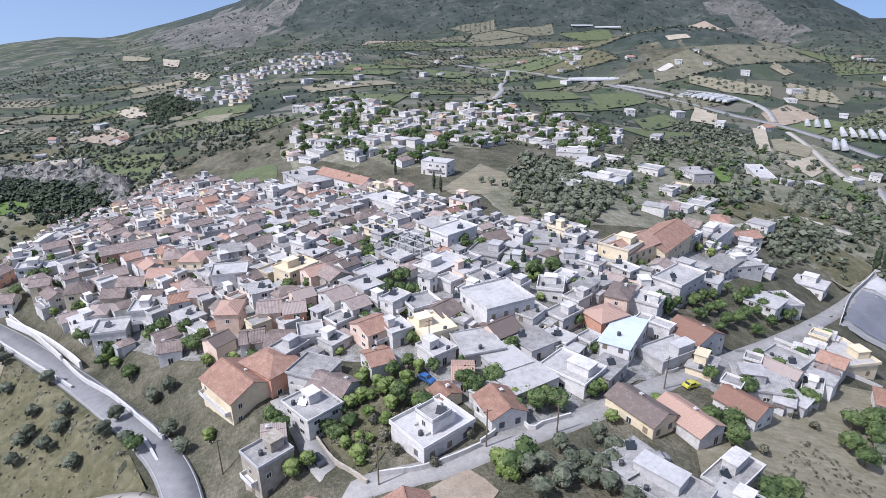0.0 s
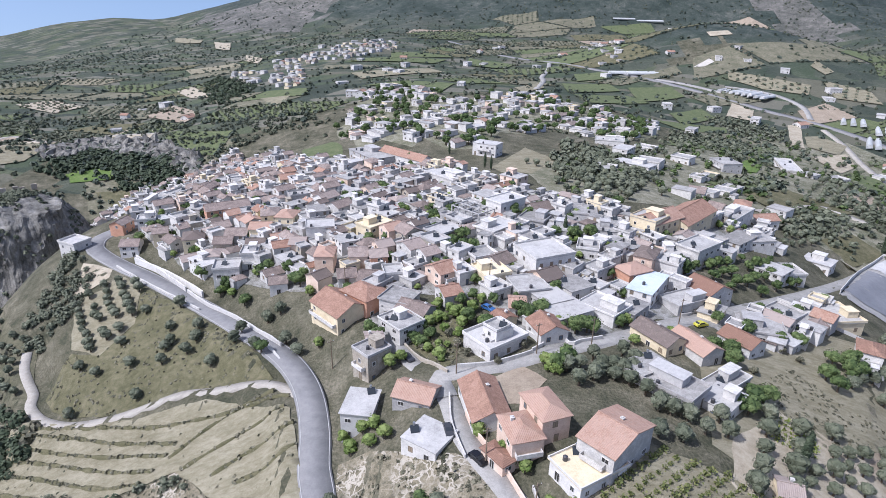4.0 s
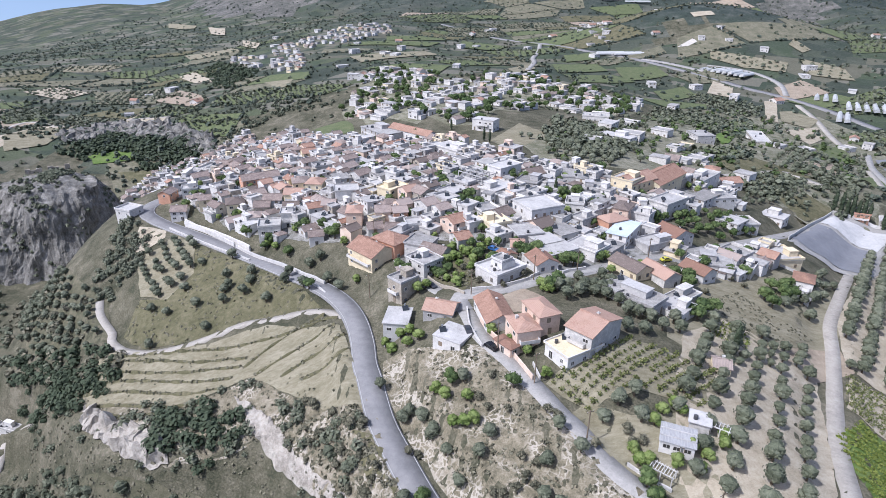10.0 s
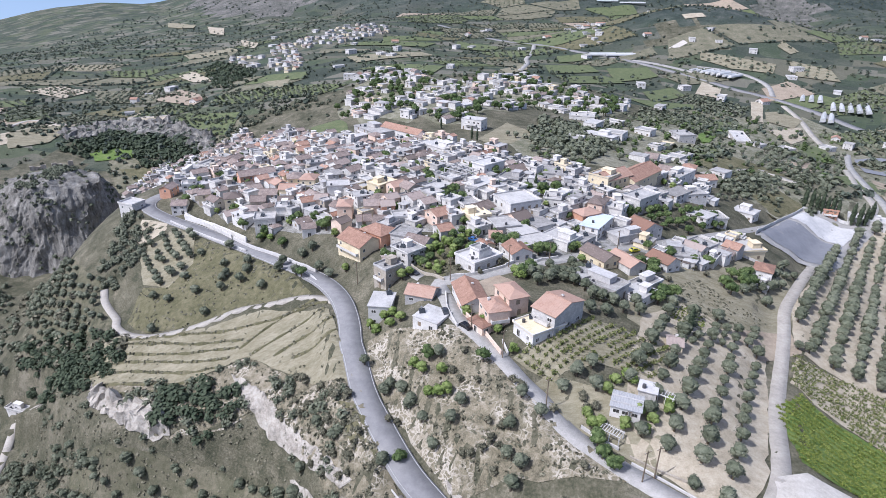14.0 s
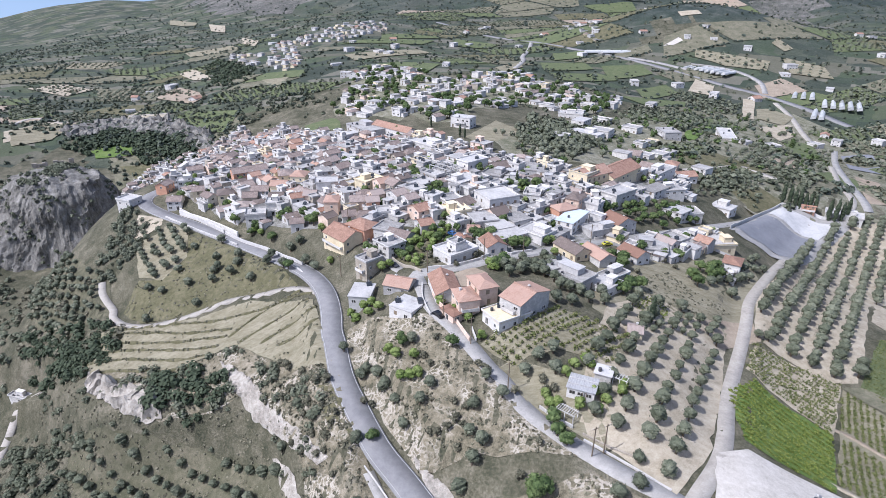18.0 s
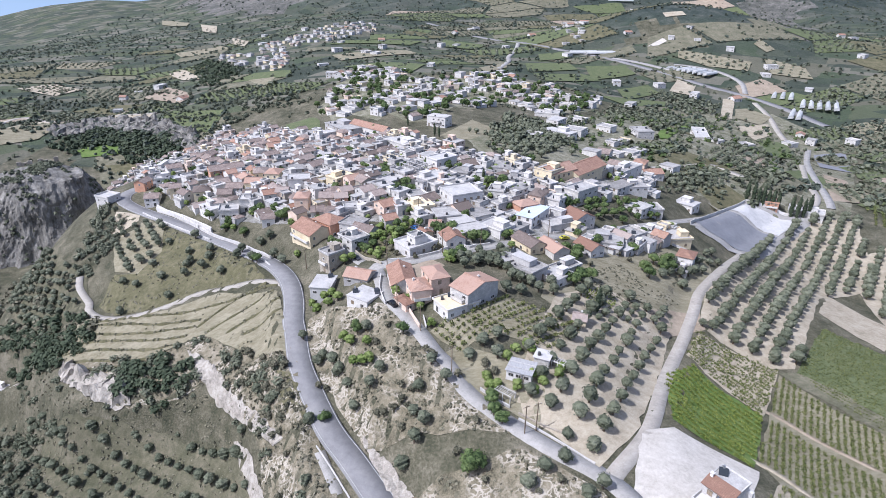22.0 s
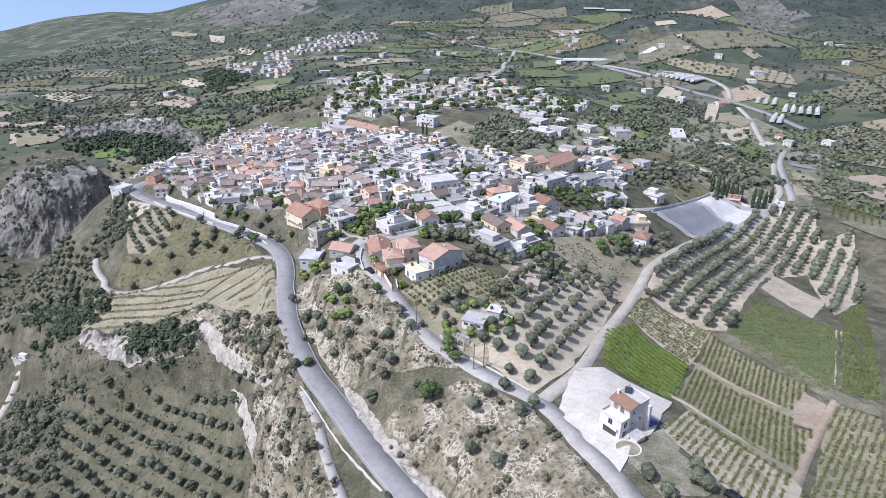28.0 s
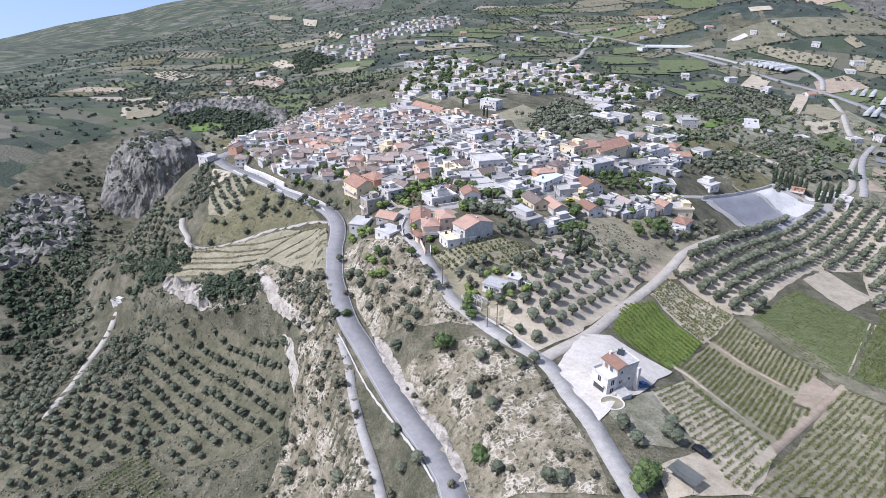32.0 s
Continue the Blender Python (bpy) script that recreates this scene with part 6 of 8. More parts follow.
house(-121.4, 226.5, 7.2, 6, 4.5, 39, "flat", "white")
house(-99.2, 234.8, 7.2, 7, 5, 29, "gable", "cream")
house(-56, 137.2, 5.9, 8, 7, 5, "hip", "peach")
house(-51.3, 149, 6.7, 7, 5, 33, "flat", "white")
house(-45, 136.2, 5.8, 8, 5.5, 11, "gable_old", "peach")
house(-38.5, 135.3, 5.5, 7, 4.5, 17, "gable_old", "salmon")
house(-44.2, 161.6, 10.5, 8, 5, 52, "flat_cream", "cream")
house(-52, 182.8, 7.5, 8, 5, 47, "flat", "white")
house(-45.3, 177.4, 5.5, 6, 6.5, 57, "flat_white", "white")
house(-38.8, 123.3, 6.5, 8, 4, 0, "gable_old", "peach")
house(-46.4, 124.8, 5.5, 7, 5, 16, "gable_old", "grey_wall")
house(-70.2, 131, 5.5, 6, 4, 18, "gable_old", "white")
house(-55.7, 126.9, 5.5, 6, 5, 53, "gable_old", "peach")
house(-35.9, 118.9, 5.5, 7, 4.5, -33, "flat", "grey_wall")
house(-36.7, 153.8, 6.2, 7, 5.5, 39, "gable", "peach")
house(-30.8, 151.1, 6.8, 7, 5, -47, "gable_old", "stone")
house(-28.1, 138.6, 6.2, 8, 5, 42, "gable_old", "white")
house(-22.5, 134.1, 5.5, 7, 4.5, 38, "gable_old", "white")
house(-37.8, 141.8, 5.5, 6, 4.5, 34, "gable_old", "peach")
house(-17.2, 123.3, 6.9, 8, 4.5, 40, "gable", "peach")
house(-11.2, 123, 5.5, 6, 4, 35, "flat_white", "white")
house(-14.6, 112.3, 5.5, 7, 3.5, 28, "gable", "white")
house(-32, 124.2, 5.5, 6, 4, 17, "flat", "white")
house(-18.4, 155.2, 12.3, 8, 3.5, 49, "flat", "stone")
house(-10.1, 173.4, 7.7, 9, 3.3, 29, "flat", "grey_wall")
house(-0.5, 159.1, 13.7, 9, 3.5, 49, "flat_white", "white")
house(3.5, 179.4, 13.4, 8, 7, 44, "flat_white", "white")
house(-3.6, 193, 8.7, 8, 5, 45, "flat", "white")
house(14.2, 169.6, 9.4, 10, 3.5, -26, "flat", "grey_wall")
house(16.3, 180.7, 8.2, 8, 3.3, 29, "gable_old", "white")
house(22.2, 162.6, 8.6, 9, 3.3, -15, "flat", "grey_wall")
house(-5.6, 135.1, 7.7, 7, 3.3, 30, "flat", "white")
house(-0.2, 131.5, 7, 8, 3.5, 46, "gable_old", "white")
house(-2.6, 123.4, 8.3, 9, 4, 28, "flat_cream", "cream")
house(13.7, 124.2, 7.5, 8, 3.3, 37, "gable_old", "peach")
house(7.8, 117.2, 9.6, 10, 3.5, 19, "flat", "grey_wall")
house(13.4, 112, 8.4, 10, 3.3, 29, "flat", "grey_wall")
house(30, 148, 7, 8, 3.5, -13, "flat", "white")
house(30.7, 132.3, 5.5, 8, 4, -48, "flat", "white")
house(33.6, 180.3, 9.1, 10, 3.3, -9, "flat", "grey_wall")
house(40.1, 166.2, 8.5, 9, 3.5, -10, "flat", "grey_wall")
house(21, 120.4, 8.3, 9, 3.3, 34, "flat", "white")
house(36.2, 110.8, 5.6, 9, 3.5, -41, "flat", "grey_wall")
house(-28.2, 109.9, 8.7, 8, 5, -22, "flat", "grey_wall")
house(48, 143.1, 6, 10, 6, -29, "hip_old", "peach")
house(59.7, 152, 7.4, 8, 4, 3, "flat", "white")
house(103.1, 209.6, 21.6, 8, 6, 48, "flat", "white")
house(101.1, 182.6, 11, 8, 5.5, 12, "flat", "white")
house(92.8, 179.6, 15.1, 8, 4.5, 43, "flat", "white")
house(120.8, 221, 11.3, 8, 4, 14, "gable", "white")
house(86.2, 126.3, 8.7, 7, 3.3, -53, "flat", "white")
house(73.1, 113.8, 11.8, 10, 3.3, -14, "flat", "grey_wall")


# trees and small gardens between the houses: place and number of trees
garden_rng = random.Random(17)
for gx, gy, count in ((-9.7, 111.4, 8), (-12, 144, 5), (-0.9, 176.2, 3), (11, 176.6, 1), (-62.4, 132.6, 4), (-54, 122.8, 3), (-81.3, 141.1, 3), (-90.8, 137.6, 2), (-83, 130, 2), (-142.3, 173.1, 3), (-20.2, 170.9, 3), (-15.9, 180.9, 2), (23.7, 155.9, 3), (31.4, 162, 3), (3.7, 100.6, 2), (17.8, 99.9, 4), (28.4, 104, 3), (61.7, 148.1, 4), (-48.1, 168.1, 1), (-34.5, 134.5, 1), (-60.6, 192.3, 1), (-33.2, 154.4, 1), (-32, 94.9, 3), (-6.4, 97.9, 3), (-20.9, 96.5, 4)):
    for k in range(count):
        a, q = garden_rng.uniform(0, 6.28), (1.2 + 0.9 * count) * math.sqrt(garden_rng.random())
        px, py = gx + q * math.cos(a), gy + q * math.sin(a)
        if road_gap(px, py) > 0.8 and all(math.hypot(px - h[0], py - h[1]) > min(h[3], h[4]) * 0.5 + 0.8 for h in HOUSES):
            tree(garden_rng.choice(["green", "green", "citrus"]), px, py, garden_rng.uniform(0.85, 1.25))
    HOUSES.append((gx, gy, 1.6 + 0.55 * count, 3.0, 3.0, 0))


def fill(area, pitch_x, pitch_y, turn, chance, tile_share, detail, seed, size=1.0):
    """The rest of the village, house by house on a loose grid between the streets."""
    R = random.Random(seed)
    p = np.array(area)
    m = p.mean(0)
    c, s = math.cos(radians(turn)), math.sin(radians(turn))
    reach = np.abs(p - m).max() * 1.5
    for i in np.arange(-reach, reach, pitch_x):
        for j in np.arange(-reach, reach, pitch_y):
            a, b = i + R.uniform(-0.2, 0.2) * pitch_x, j + R.uniform(-0.2, 0.2) * pitch_y
            x, y = m[0] + a * c - b * s, m[1] + a * s + b * c
            if not inside(x, y, area) or R.random() > chance:
                continue
            w, d = size * R.uniform(6.0, 10.5), size * R.uniform(5.5, 8.5)
            rad = max(w, d) / 2
            if road_gap(x, y) < rad + 0.3 or any(math.hypot(x - q[0], y - q[1]) < (rad + q[2]) * 0.80 for q in HOUSES):
                continue
            tiled = R.random() < (tile_share if not callable(tile_share) else tile_share(x, y))
            wall = R.choice(["white"] * 11 + ["cream", "peach", "grey_wall", "grey_wall", "stone"])
            if not detail:
                wall = R.choice(["white", "white", "cream", "grey_wall", "stone"])
            if tiled:
                roof = R.choice(["gable_old", "gable_old", "hip_old", "gable_old", "gable_x", "hip_old"])
            else:
                roof = R.choice(["flat", "flat", "flat", "flat", "flat_white"])
            h = R.choice([2.7, 2.9, 3.1, 3.2, 4.6, 5.0])
            extra = (R.uniform(0.4, 0.95), R.uniform(0.25, 0.5), R.choice([2.3, 2.6, 2.8]), R.choice([-1, 0, 1]), R.choice(["white", "white", "grey_wall", wall]), R.choice(["slab", "slab", "slab_white", "tile_old"])) if R.random() < 0.6 else None
            house(x, y, w, d, h, turn + R.choice([0, 0, 90, 90, 180, -90]) + R.uniform(-9, 9), roof, wall, detail, annex=extra)


fill(VILLAGE, 7.0, 6.6, -44, 0.93, lambda x, y: 0.48 if x < -25 else 0.14, 2, 21, 0.78)
fill(VILLAGE, 5.2, 5.0, -40, 0.7, lambda x, y: 0.3 if x < -25 else 0.1, 1, 27, 0.52)
fill(VILLAGE_FAR, 12, 11, -40, 0.55, 0.14, 1, 22, 0.95)
fill(VILLAGE_TWO, 14, 12, -30, 0.6, 0.2, 0, 23, 0.85)
fill(HAMLET, 22, 20, 10, 0.6, 0.1, 0, 24, 1.1)

fill(EAST_QUARTER, 15, 13, -42, 0.55, 0.25, 1, 25, 1.1)
fill(MIDDLE_QUARTER, 19, 16, -35, 0.5, 0.15, 1, 26, 1.35)

# ---- gaps between the houses, gardens, slopes ----
SLOPE_MID = [(-34.8, 59.4), (-28, 58.8), (-7, 51.2), (2.8, 35.3), (10.1, 25), (21.1, 13.3), (30, 6), (29.4, 3.6), (-8.3, 10.5), (-14.3, 18.7), (-25.2, 33.6), (-33.2, 48.6)]
SLOPE_MID_S = [(3.4, -3.5), (31.2, -0.6), (46.3, -12.7), (54.9, -29.2), (62.3, -48.2), (65.3, -57), (34.5, -52.6), (28.6, -41.8), (15.9, -25.5)]
SLOPE_LEFT = [(-47.2, 45.4), (-35.5, 42.6), (-24.3, 24.7), (-20.7, 15.5), (-37.6, 19.4), (-45.1, 27.4), (-60.4, 44.4), (-64.1, 51.7)]
SLOPE_LOW = [(-57.9, 56.5), (-33.7, 37.3), (-20.6, 13), (-8.7, -10.7), (0.8, -28.6), (9.4, -45.3), (-32.1, -30.4), (-34.6, -12.2), (-36.1, 2.4), (-39.5, 18.1)]
CLIFF_PALE = [(-139.6, 78.5), (-120, 66.2), (-100.6, 56.1), (-95.1, 48.5), (-100.9, 48.4), (-111.3, 52.2), (-131.4, 65.7)]
SCAR = [(-79.9, 62.8), (-68.5, 54.4), (-52.1, 36.7), (-32.3, 17.9), (-35.7, 17.6), (-58.6, 38.6), (-70.5, 49.3)]
SCAR_LOW = [(-52.4, 29.4), (-45.3, 22.7), (-35.1, 6.6), (-36.1, 2.4), (-43.3, 14.1)]
ROAD_BANK = [(-10.9, 15.8), (-0.8, 5.1), (12.1, -13), (24.4, -28), (33.2, -44.8), (31.6, -47.4), (21.7, -29.8), (8.8, -13.9), (-3.5, 2.1)]
GORGE_WOOD = [(-371.9, 199.2), (-364.3, 223), (-322.4, 225.7), (-286, 188.6), (-244.5, 130.4), (-233.2, 91.6), (-236.1, 70), (-247.8, 67)]
GORGE_CLIFF = [(-366.6, 193.3), (-373.3, 233.5), (-343.8, 250.1), (-310.7, 217), (-296.3, 175.7), (-318, 157.4), (-323.4, 144.7)]
GULLY_WOOD = [(-202.6, 127.1), (-144.2, 102), (-128.1, 85.8), (-134.8, 76.3), (-153.2, 79.9), (-186.2, 99.4)]
TERRACE_CLUMP = [(-104.4, 66.2), (-83.4, 62.2), (-71.3, 51.7), (-73.9, 46.3), (-90.3, 45.9), (-105, 46.9), (-103, 54.5)]
GORGE_SIDE = [(-356.1, 204), (-389.6, 312.7), (-313.8, 251.8), (-202.9, 124.7), (-203.3, 96.2), (-189.1, 43), (-189.9, 25)]
EAST_ORCHARD = [(124.7, 236.2), (209.2, 305.6), (230.5, 274.3), (191.5, 218.9), (160, 204.7), (142.4, 218.6)]
WEST_WOOD = [(-187.2, 83.1), (-146.2, 67.7), (-108.5, 48), (-80.6, 42.5), (-112.8, 36.7), (-113.8, 21.4), (-121.9, 2.4), (-149.1, -4.9), (-165.5, -6.5), (-238.7, 58.2), (-202.2, 66.1)]
ROCK_FOOT = [(-292.3, 205.7), (-279.4, 228.5), (-153.7, 121.4), (-127.8, 90.9), (-143.1, 86.8), (-168.8, 95), (-225.8, 128.2)]
BACK_WOOD = [(-435.2, 461.6), (-404.2, 487.9), (-303.4, 471), (-242.8, 431.2), (-268.7, 394.1), (-318.2, 403), (-358.4, 420.6)]
BACK_SLOPE = [(-560, 593.3), (-423.3, 736.8), (-199.3, 521.7), (-205.6, 431.3), (-251.9, 401.9), (-268.7, 394.1), (-387.5, 479.4), (-427.2, 416.3)]
BACK_FIELD = [(-449.6, 447.2), (-429.4, 509.2), (-399.2, 499), (-411.4, 438.5), (-425.2, 413.6)]
BACK_FIELD_TWO = [(-374.6, 524.8), (-326.1, 533.1), (-304.4, 485.7), (-343.7, 477.7)]
MEADOW = [(-348, 425.1), (-319.4, 435.6), (-301.5, 420.7), (-318.2, 403), (-339.6, 405.5)]
RIDGE_CLIFF = [(-402.7, 458.5), (-367.7, 495.5), (-306.6, 490.6), (-241.5, 442), (-229.7, 417.4), (-270.9, 447.6), (-340, 465.2), (-379.1, 437.9)]
EAST_GARDENS = [(11.6, 253.2), (235.1, 524.6), (321.4, 494.6), (328.2, 421.2), (212.6, 263.7), (125.6, 222.9), (61.6, 203.8), (44, 199.5), (24.1, 204.2)]
WEST_SLOPE = [(-356.4, 457.4), (-284.3, 497), (-205.2, 459.9), (-221.2, 412.1), (-273.8, 392.3), (-280.6, 351.6), (-283.9, 345.4)]
BEND_SLOPE = [(-174.1, 175.3), (-158.1, 164.2), (-148.2, 152.5), (-148.4, 140.9), (-158.4, 124.8), (-169.9, 138), (-168.5, 155.3)]
LEFT_ALL = [(-187.2, 83.1), (-165.1, 92.8), (-81.2, 45.2), (-57.9, 56.5), (-29.5, 35.7), (8.5, -45.1), (-143.3, -27.4), (-247.8, 67)]
TERRACE_FOOT = [(-96.2, 63.8), (-76.5, 68.2), (-49.4, 47.9), (-35.2, 40.9), (-25.7, 25.2), (-32.4, 22.5), (-45.8, 30.8), (-63.1, 48), (-73.6, 46.9), (-95.9, 48.2), (-117.8, 59.4), (-138.5, 76.4)]
HOUSE_GARDEN = [(-25.7, 97.5), (-22.1, 104.4), (-9.9, 102.8), (-5.3, 104.2), (-9.4, 95.7), (-9.9, 87.8), (-14, 78.8), (-19.5, 88)]
BANKS = [
    [(-142.8, 94.6), (-105.7, 83.1), (-80.5, 76.7)],
    [(-146.1, 93.1), (-108.8, 79.9), (-81.6, 73.7)],
    [(-146.9, 90), (-101.5, 74.1), (-83.4, 70)],
    [(-143.7, 84.9), (-101.8, 69.9), (-85.4, 67.1)],
    [(-135.9, 76.7), (-104.5, 66.3), (-89.5, 64.2)],
    [(-136.5, 95.2), (-99.8, 85.6), (-73.6, 81.8), (-52.1, 81.7)],
    [(-80.1, 72.6), (-70.6, 79.4), (-57, 84.3)],
    [(-74.9, 68.3), (-64.2, 72.8), (-51.9, 77.1)],
    [(-65.5, 64.1), (-56.5, 67.8), (-47.6, 70.6)],
    [(-57.9, 60.1), (-50.9, 61.8), (-45.2, 64.2)],
    [(-123.3, 68), (-105.4, 63.7), (-93.9, 62)],
]
WALLS = [
    ([(-138.8, 166.5), (-121.7, 153.8), (-107.3, 141.9)], 2.2, 0.5, 'white', 'whitewashed stepped retaining wall above the road'),
    ([(-106.3, 141), (-95, 131.1), (-81.4, 121.4), (-60.9, 103.3)], 1.6, 0.5, 'kerb', 'pale retaining wall along the road'),
    ([(-142.7, 159.5), (-129.7, 150.7), (-110.7, 138), (-96.1, 127.8)], 1, 0.5, 'white', 'low white wall along the road'),
    ([(-137.7, 163.7), (-120.3, 153.8), (-106.3, 143.5), (-99.3, 137.5)], 2.6, 0.6, 'white', 'whitewashed retaining wall above the road'),
    ([(-65.4, 103.7), (-58.2, 95.3), (-52.7, 88.4), (-48.5, 82.2)], 1.1, 0.5, 'kerb', 'concrete parapet of the road'),
    ([(-12.2, 70.8), (-11.5, 62.8), (-10.5, 58.4), (-8.2, 51.6)], 1.2, 0.3, 'white', 'white garden wall'),
    ([(-8.4, 64.3), (-6.3, 58), (-3.2, 53.3), (-1.7, 51.7)], 1.8, 0.3, 'peach', 'peach-coloured garden wall'),
    ([(-1.3, 49.8), (0.4, 46.1), (3.4, 39.6)], 1.6, 0.3, 'peach', 'peach-coloured garden wall'),
    ([(4, 45.4), (5.2, 40.2)], 1, 0.3, 'white', 'white garden wall'),
    ([(20.6, 17.8), (23.2, 15.7), (26.9, 12.9), (27.9, 12.2)], 1, 0.3, 'white', 'white garden wall by the lane'),
    ([(29.9, 10.5), (33.8, 7.9), (40.5, 4)], 0.7, 0.35, 'stone', 'low stone wall along the lane'),
    ([(29.9, 8.8), (37.6, 3), (45.8, -4.6)], 0.6, 0.3, 'kerb', 'low concrete wall along the lane'),
    ([(-22.4, 14.1), (-14.7, 4.5), (-8.2, -3.7), (0.8, -15.1), (8.7, -25.2), (17.9, -37.2), (25.2, -47.7)], 0.5, 0.35, 'kerb', 'concrete road edge'),
    ([(124, 161.6), (150.1, 194.1), (174.9, 217.5)], 2, 0.25, 'white', 'white wall of the sports ground'),
    ([(175.5, 218.3), (188.2, 216.9), (200.2, 213.1)], 2, 0.25, 'white', 'white wall of the sports ground'),
    ([(-11.2, 80.2), (-3.4, 81.3), (1.6, 83.1), (6.8, 86.2)], 1.3, 0.3, 'white', 'white garden wall along the street'),
    ([(6.9, 87), (9.7, 89.7), (9.3, 91), (6.3, 95.4)], 1.2, 0.3, 'white', 'white garden wall'),
    ([(13.5, 101), (16.3, 91.1), (19.2, 92.6), (25.3, 95.5)], 1.2, 0.3, 'white', 'white garden wall'),
    ([(-26.4, 95.3), (-18.9, 84.3), (-13, 78.6)], 1, 0.4, 'stone', 'stone wall along the lane'),
    ([(59.3, 128.6), (65.1, 121.4)], 1.2, 0.3, 'white', 'white garden wall'),
    ([(21.3, 145.9), (29.6, 135.1)], 1.5, 0.3, 'white', 'white wall along a street'),
    ([(90.8, 140.2), (97.6, 132.5), (112.8, 126.7)], 1, 0.3, 'kerb', 'concrete wall of gardens'),
    ([(50.4, 119.3), (51.6, 114.9), (54.9, 116.8)], 1.2, 0.3, 'white', 'rounded white garden wall'),
]
POLES = [(-4.4, 50.5), (13.1, 22.5), (-43.2, 90.4), (33.7, 5.2), (3.7, 38.6), (30.9, 4), (-3.2, 118.1), (48.4, 107.9), (21.6, 90.4), (-11, 78.2), (7.9, 86.1), (-46.1, 121)]
CARS = [
    (-5.8, 51.3, -48, 'black'),
    (-23.1, 86.0, -50, 'dark grey'),
    (75.3, -14.3, 38, 'blue'),
    (-11.8, 58.8, -75, 'dark grey'),
    (-37.6, 202.4, -20, 'white'),
    (-35.1, 192.4, -20, 'blue'),
    (-40.3, 191.2, -20, 'red'),
    (-38.2, 185.1, -20, 'white'),
    (-27.2, 189.6, 20, 'grey'),
    (55.2, 109.9, 25, 'yellow'),
    (-3.5, 107.0, -40, 'blue'),
    (39.0, 84.5, 10, 'grey'),
    (-55.4, 125.6, -40, 'white'),
    (85.0, -39.8, -40, 'black'),
]
CANOPY_AT = (79.4, -50.6, -42)
FRAME_AT = (-8.8, 172.5, -42)


# ---- single buildings ----
def block(th, name, x0, x1, y0, y1, z0, z1, mat, label=""):
    bm = bmesh.new()
    box(bm, x0, x1, y0, y1, z0, z1)
    return part(name, bm, mat, th, label)


def fork_house(x, y, turn):
    """The new white house at the fork: garage block with a roof terrace, main block with half a tiled roof."""
    th = tagged(new("house"), "new white house with garage, roof terrace and orange roof", "house")
    th.matrix_basis = pose(x, y, -0.9, 0, 0, turn)
    block(th, "garage_block", 0, 6.0, 0, 3.2, -1.5, 4.7, "white")
    for x0, x1, y0, y1 in ((-0.1, 6.1, -0.1, 0.12), (-0.1, 0.12, 0.12, 3.2), (5.88, 6.1, 0.12, 3.2)):
        block(th, "parapet", x0, x1, y0, y1, 4.7, 5.5, "white")
    block(th, "garage_door", 1.2, 5.0, -0.06, 0.02, -0.2, 2.2, "tank", "dark roller garage door")
    block(th, "veranda", 0.5, 5.5, -0.9, 0.0, 2.75, 2.95, "white")
    block(th, "veranda_parapet", 0.5, 5.5, -0.9, -0.75, 2.95, 3.6, "white")
    share("window", DOORS[1], th, 3.0, 0, 2.95, 0)
    bm = bmesh.new()
    poly(bm, [(0, 3.2, -3.5), (5.8, 3.2, -3.5), (5.8, 10.2, -3.5), (0, 10.2, -3.5), (0, 3.2, 7.2), (5.8, 3.2, 7.2), (5.8, 5.9, 8.0), (0, 5.9, 8.0), (5.8, 5.9, 7.4), (0, 5.9, 7.4), (5.8, 10.2, 7.4), (0, 10.2, 7.4)],
         [(3, 2, 1, 0), (0, 1, 5, 4), (1, 2, 10, 8, 6, 5), (3, 0, 4, 7, 9, 11), (4, 5, 6, 7), (7, 6, 8, 9), (9, 8, 10, 11), (2, 3, 11, 10)])
    part("main_block", bm, "white", th)
    bm = bmesh.new()
    a = [(-0.3, 2.8, 7.12), (6.1, 2.8, 7.12), (6.1, 6.0, 8.06), (-0.3, 6.0, 8.06)]
    poly(bm, a + [(p[0], p[1], p[2] + 0.16) for p in a], [(3, 2, 1, 0), (4, 5, 6, 7), (0, 1, 5, 4), (1, 2, 6, 5), (2, 3, 7, 6), (3, 0, 4, 7)])
    part("tiled_roof", bm, "tile", th, "orange clay tiles")
    block(th, "flat_roof", -0.2, 6.0, 6.05, 10.4, 7.404, 7.55, "slab_white")
    for x0, x1, y0, y1 in ((-0.2, 0.0, 6.05, 10.4), (5.8, 6.0, 6.05, 10.4), (0.0, 5.8, 10.2, 10.4)):
        block(th, "roof_edge", x0, x1, y0, y1, 7.55, 7.8, "white")
    share("chimney", CHIMNEY, th, 0.4, 5.4, 7.7)
    share("solar_heater", HEATER, th, 1.6, 7.6, 7.55, -turn - 20)
    for u in (1.7, 3.6):
        share("window", WINDOWS[1], th, u, 3.2, 5.3, 0)
    for v, z in ((4.6, 5.2), (4.6, 2.3), (7.6, 2.4), (6.0, -0.6)):
        share("window", WINDOWS[0], th, 5.8, v, z, 90)
    for v, z in ((1.7, 2.9), (1.7, 0.1)):
        share("window", DOORS[1], th, 6.0, v, z, 90)
    block(th, "rear_pier", 5.8, 7.0, 9.4, 10.2, -3.5, 6.2, "white")
    block(th, "annex", 6.004, 9.3, 2.4, 5.6, -2.0, 1.3, "white", "low white annex")
    block(th, "annex_roof", 5.9, 9.5, 2.3, 5.7, 1.3, 1.42, "slab_white")
    for k in range(7):
        block(th, "step", 6.1, 7.3, 2.35 - 0.3 * k - 0.3, 2.35 - 0.3 * k, -1.5, 1.3 - 0.19 * (k + 1), "slab_white")
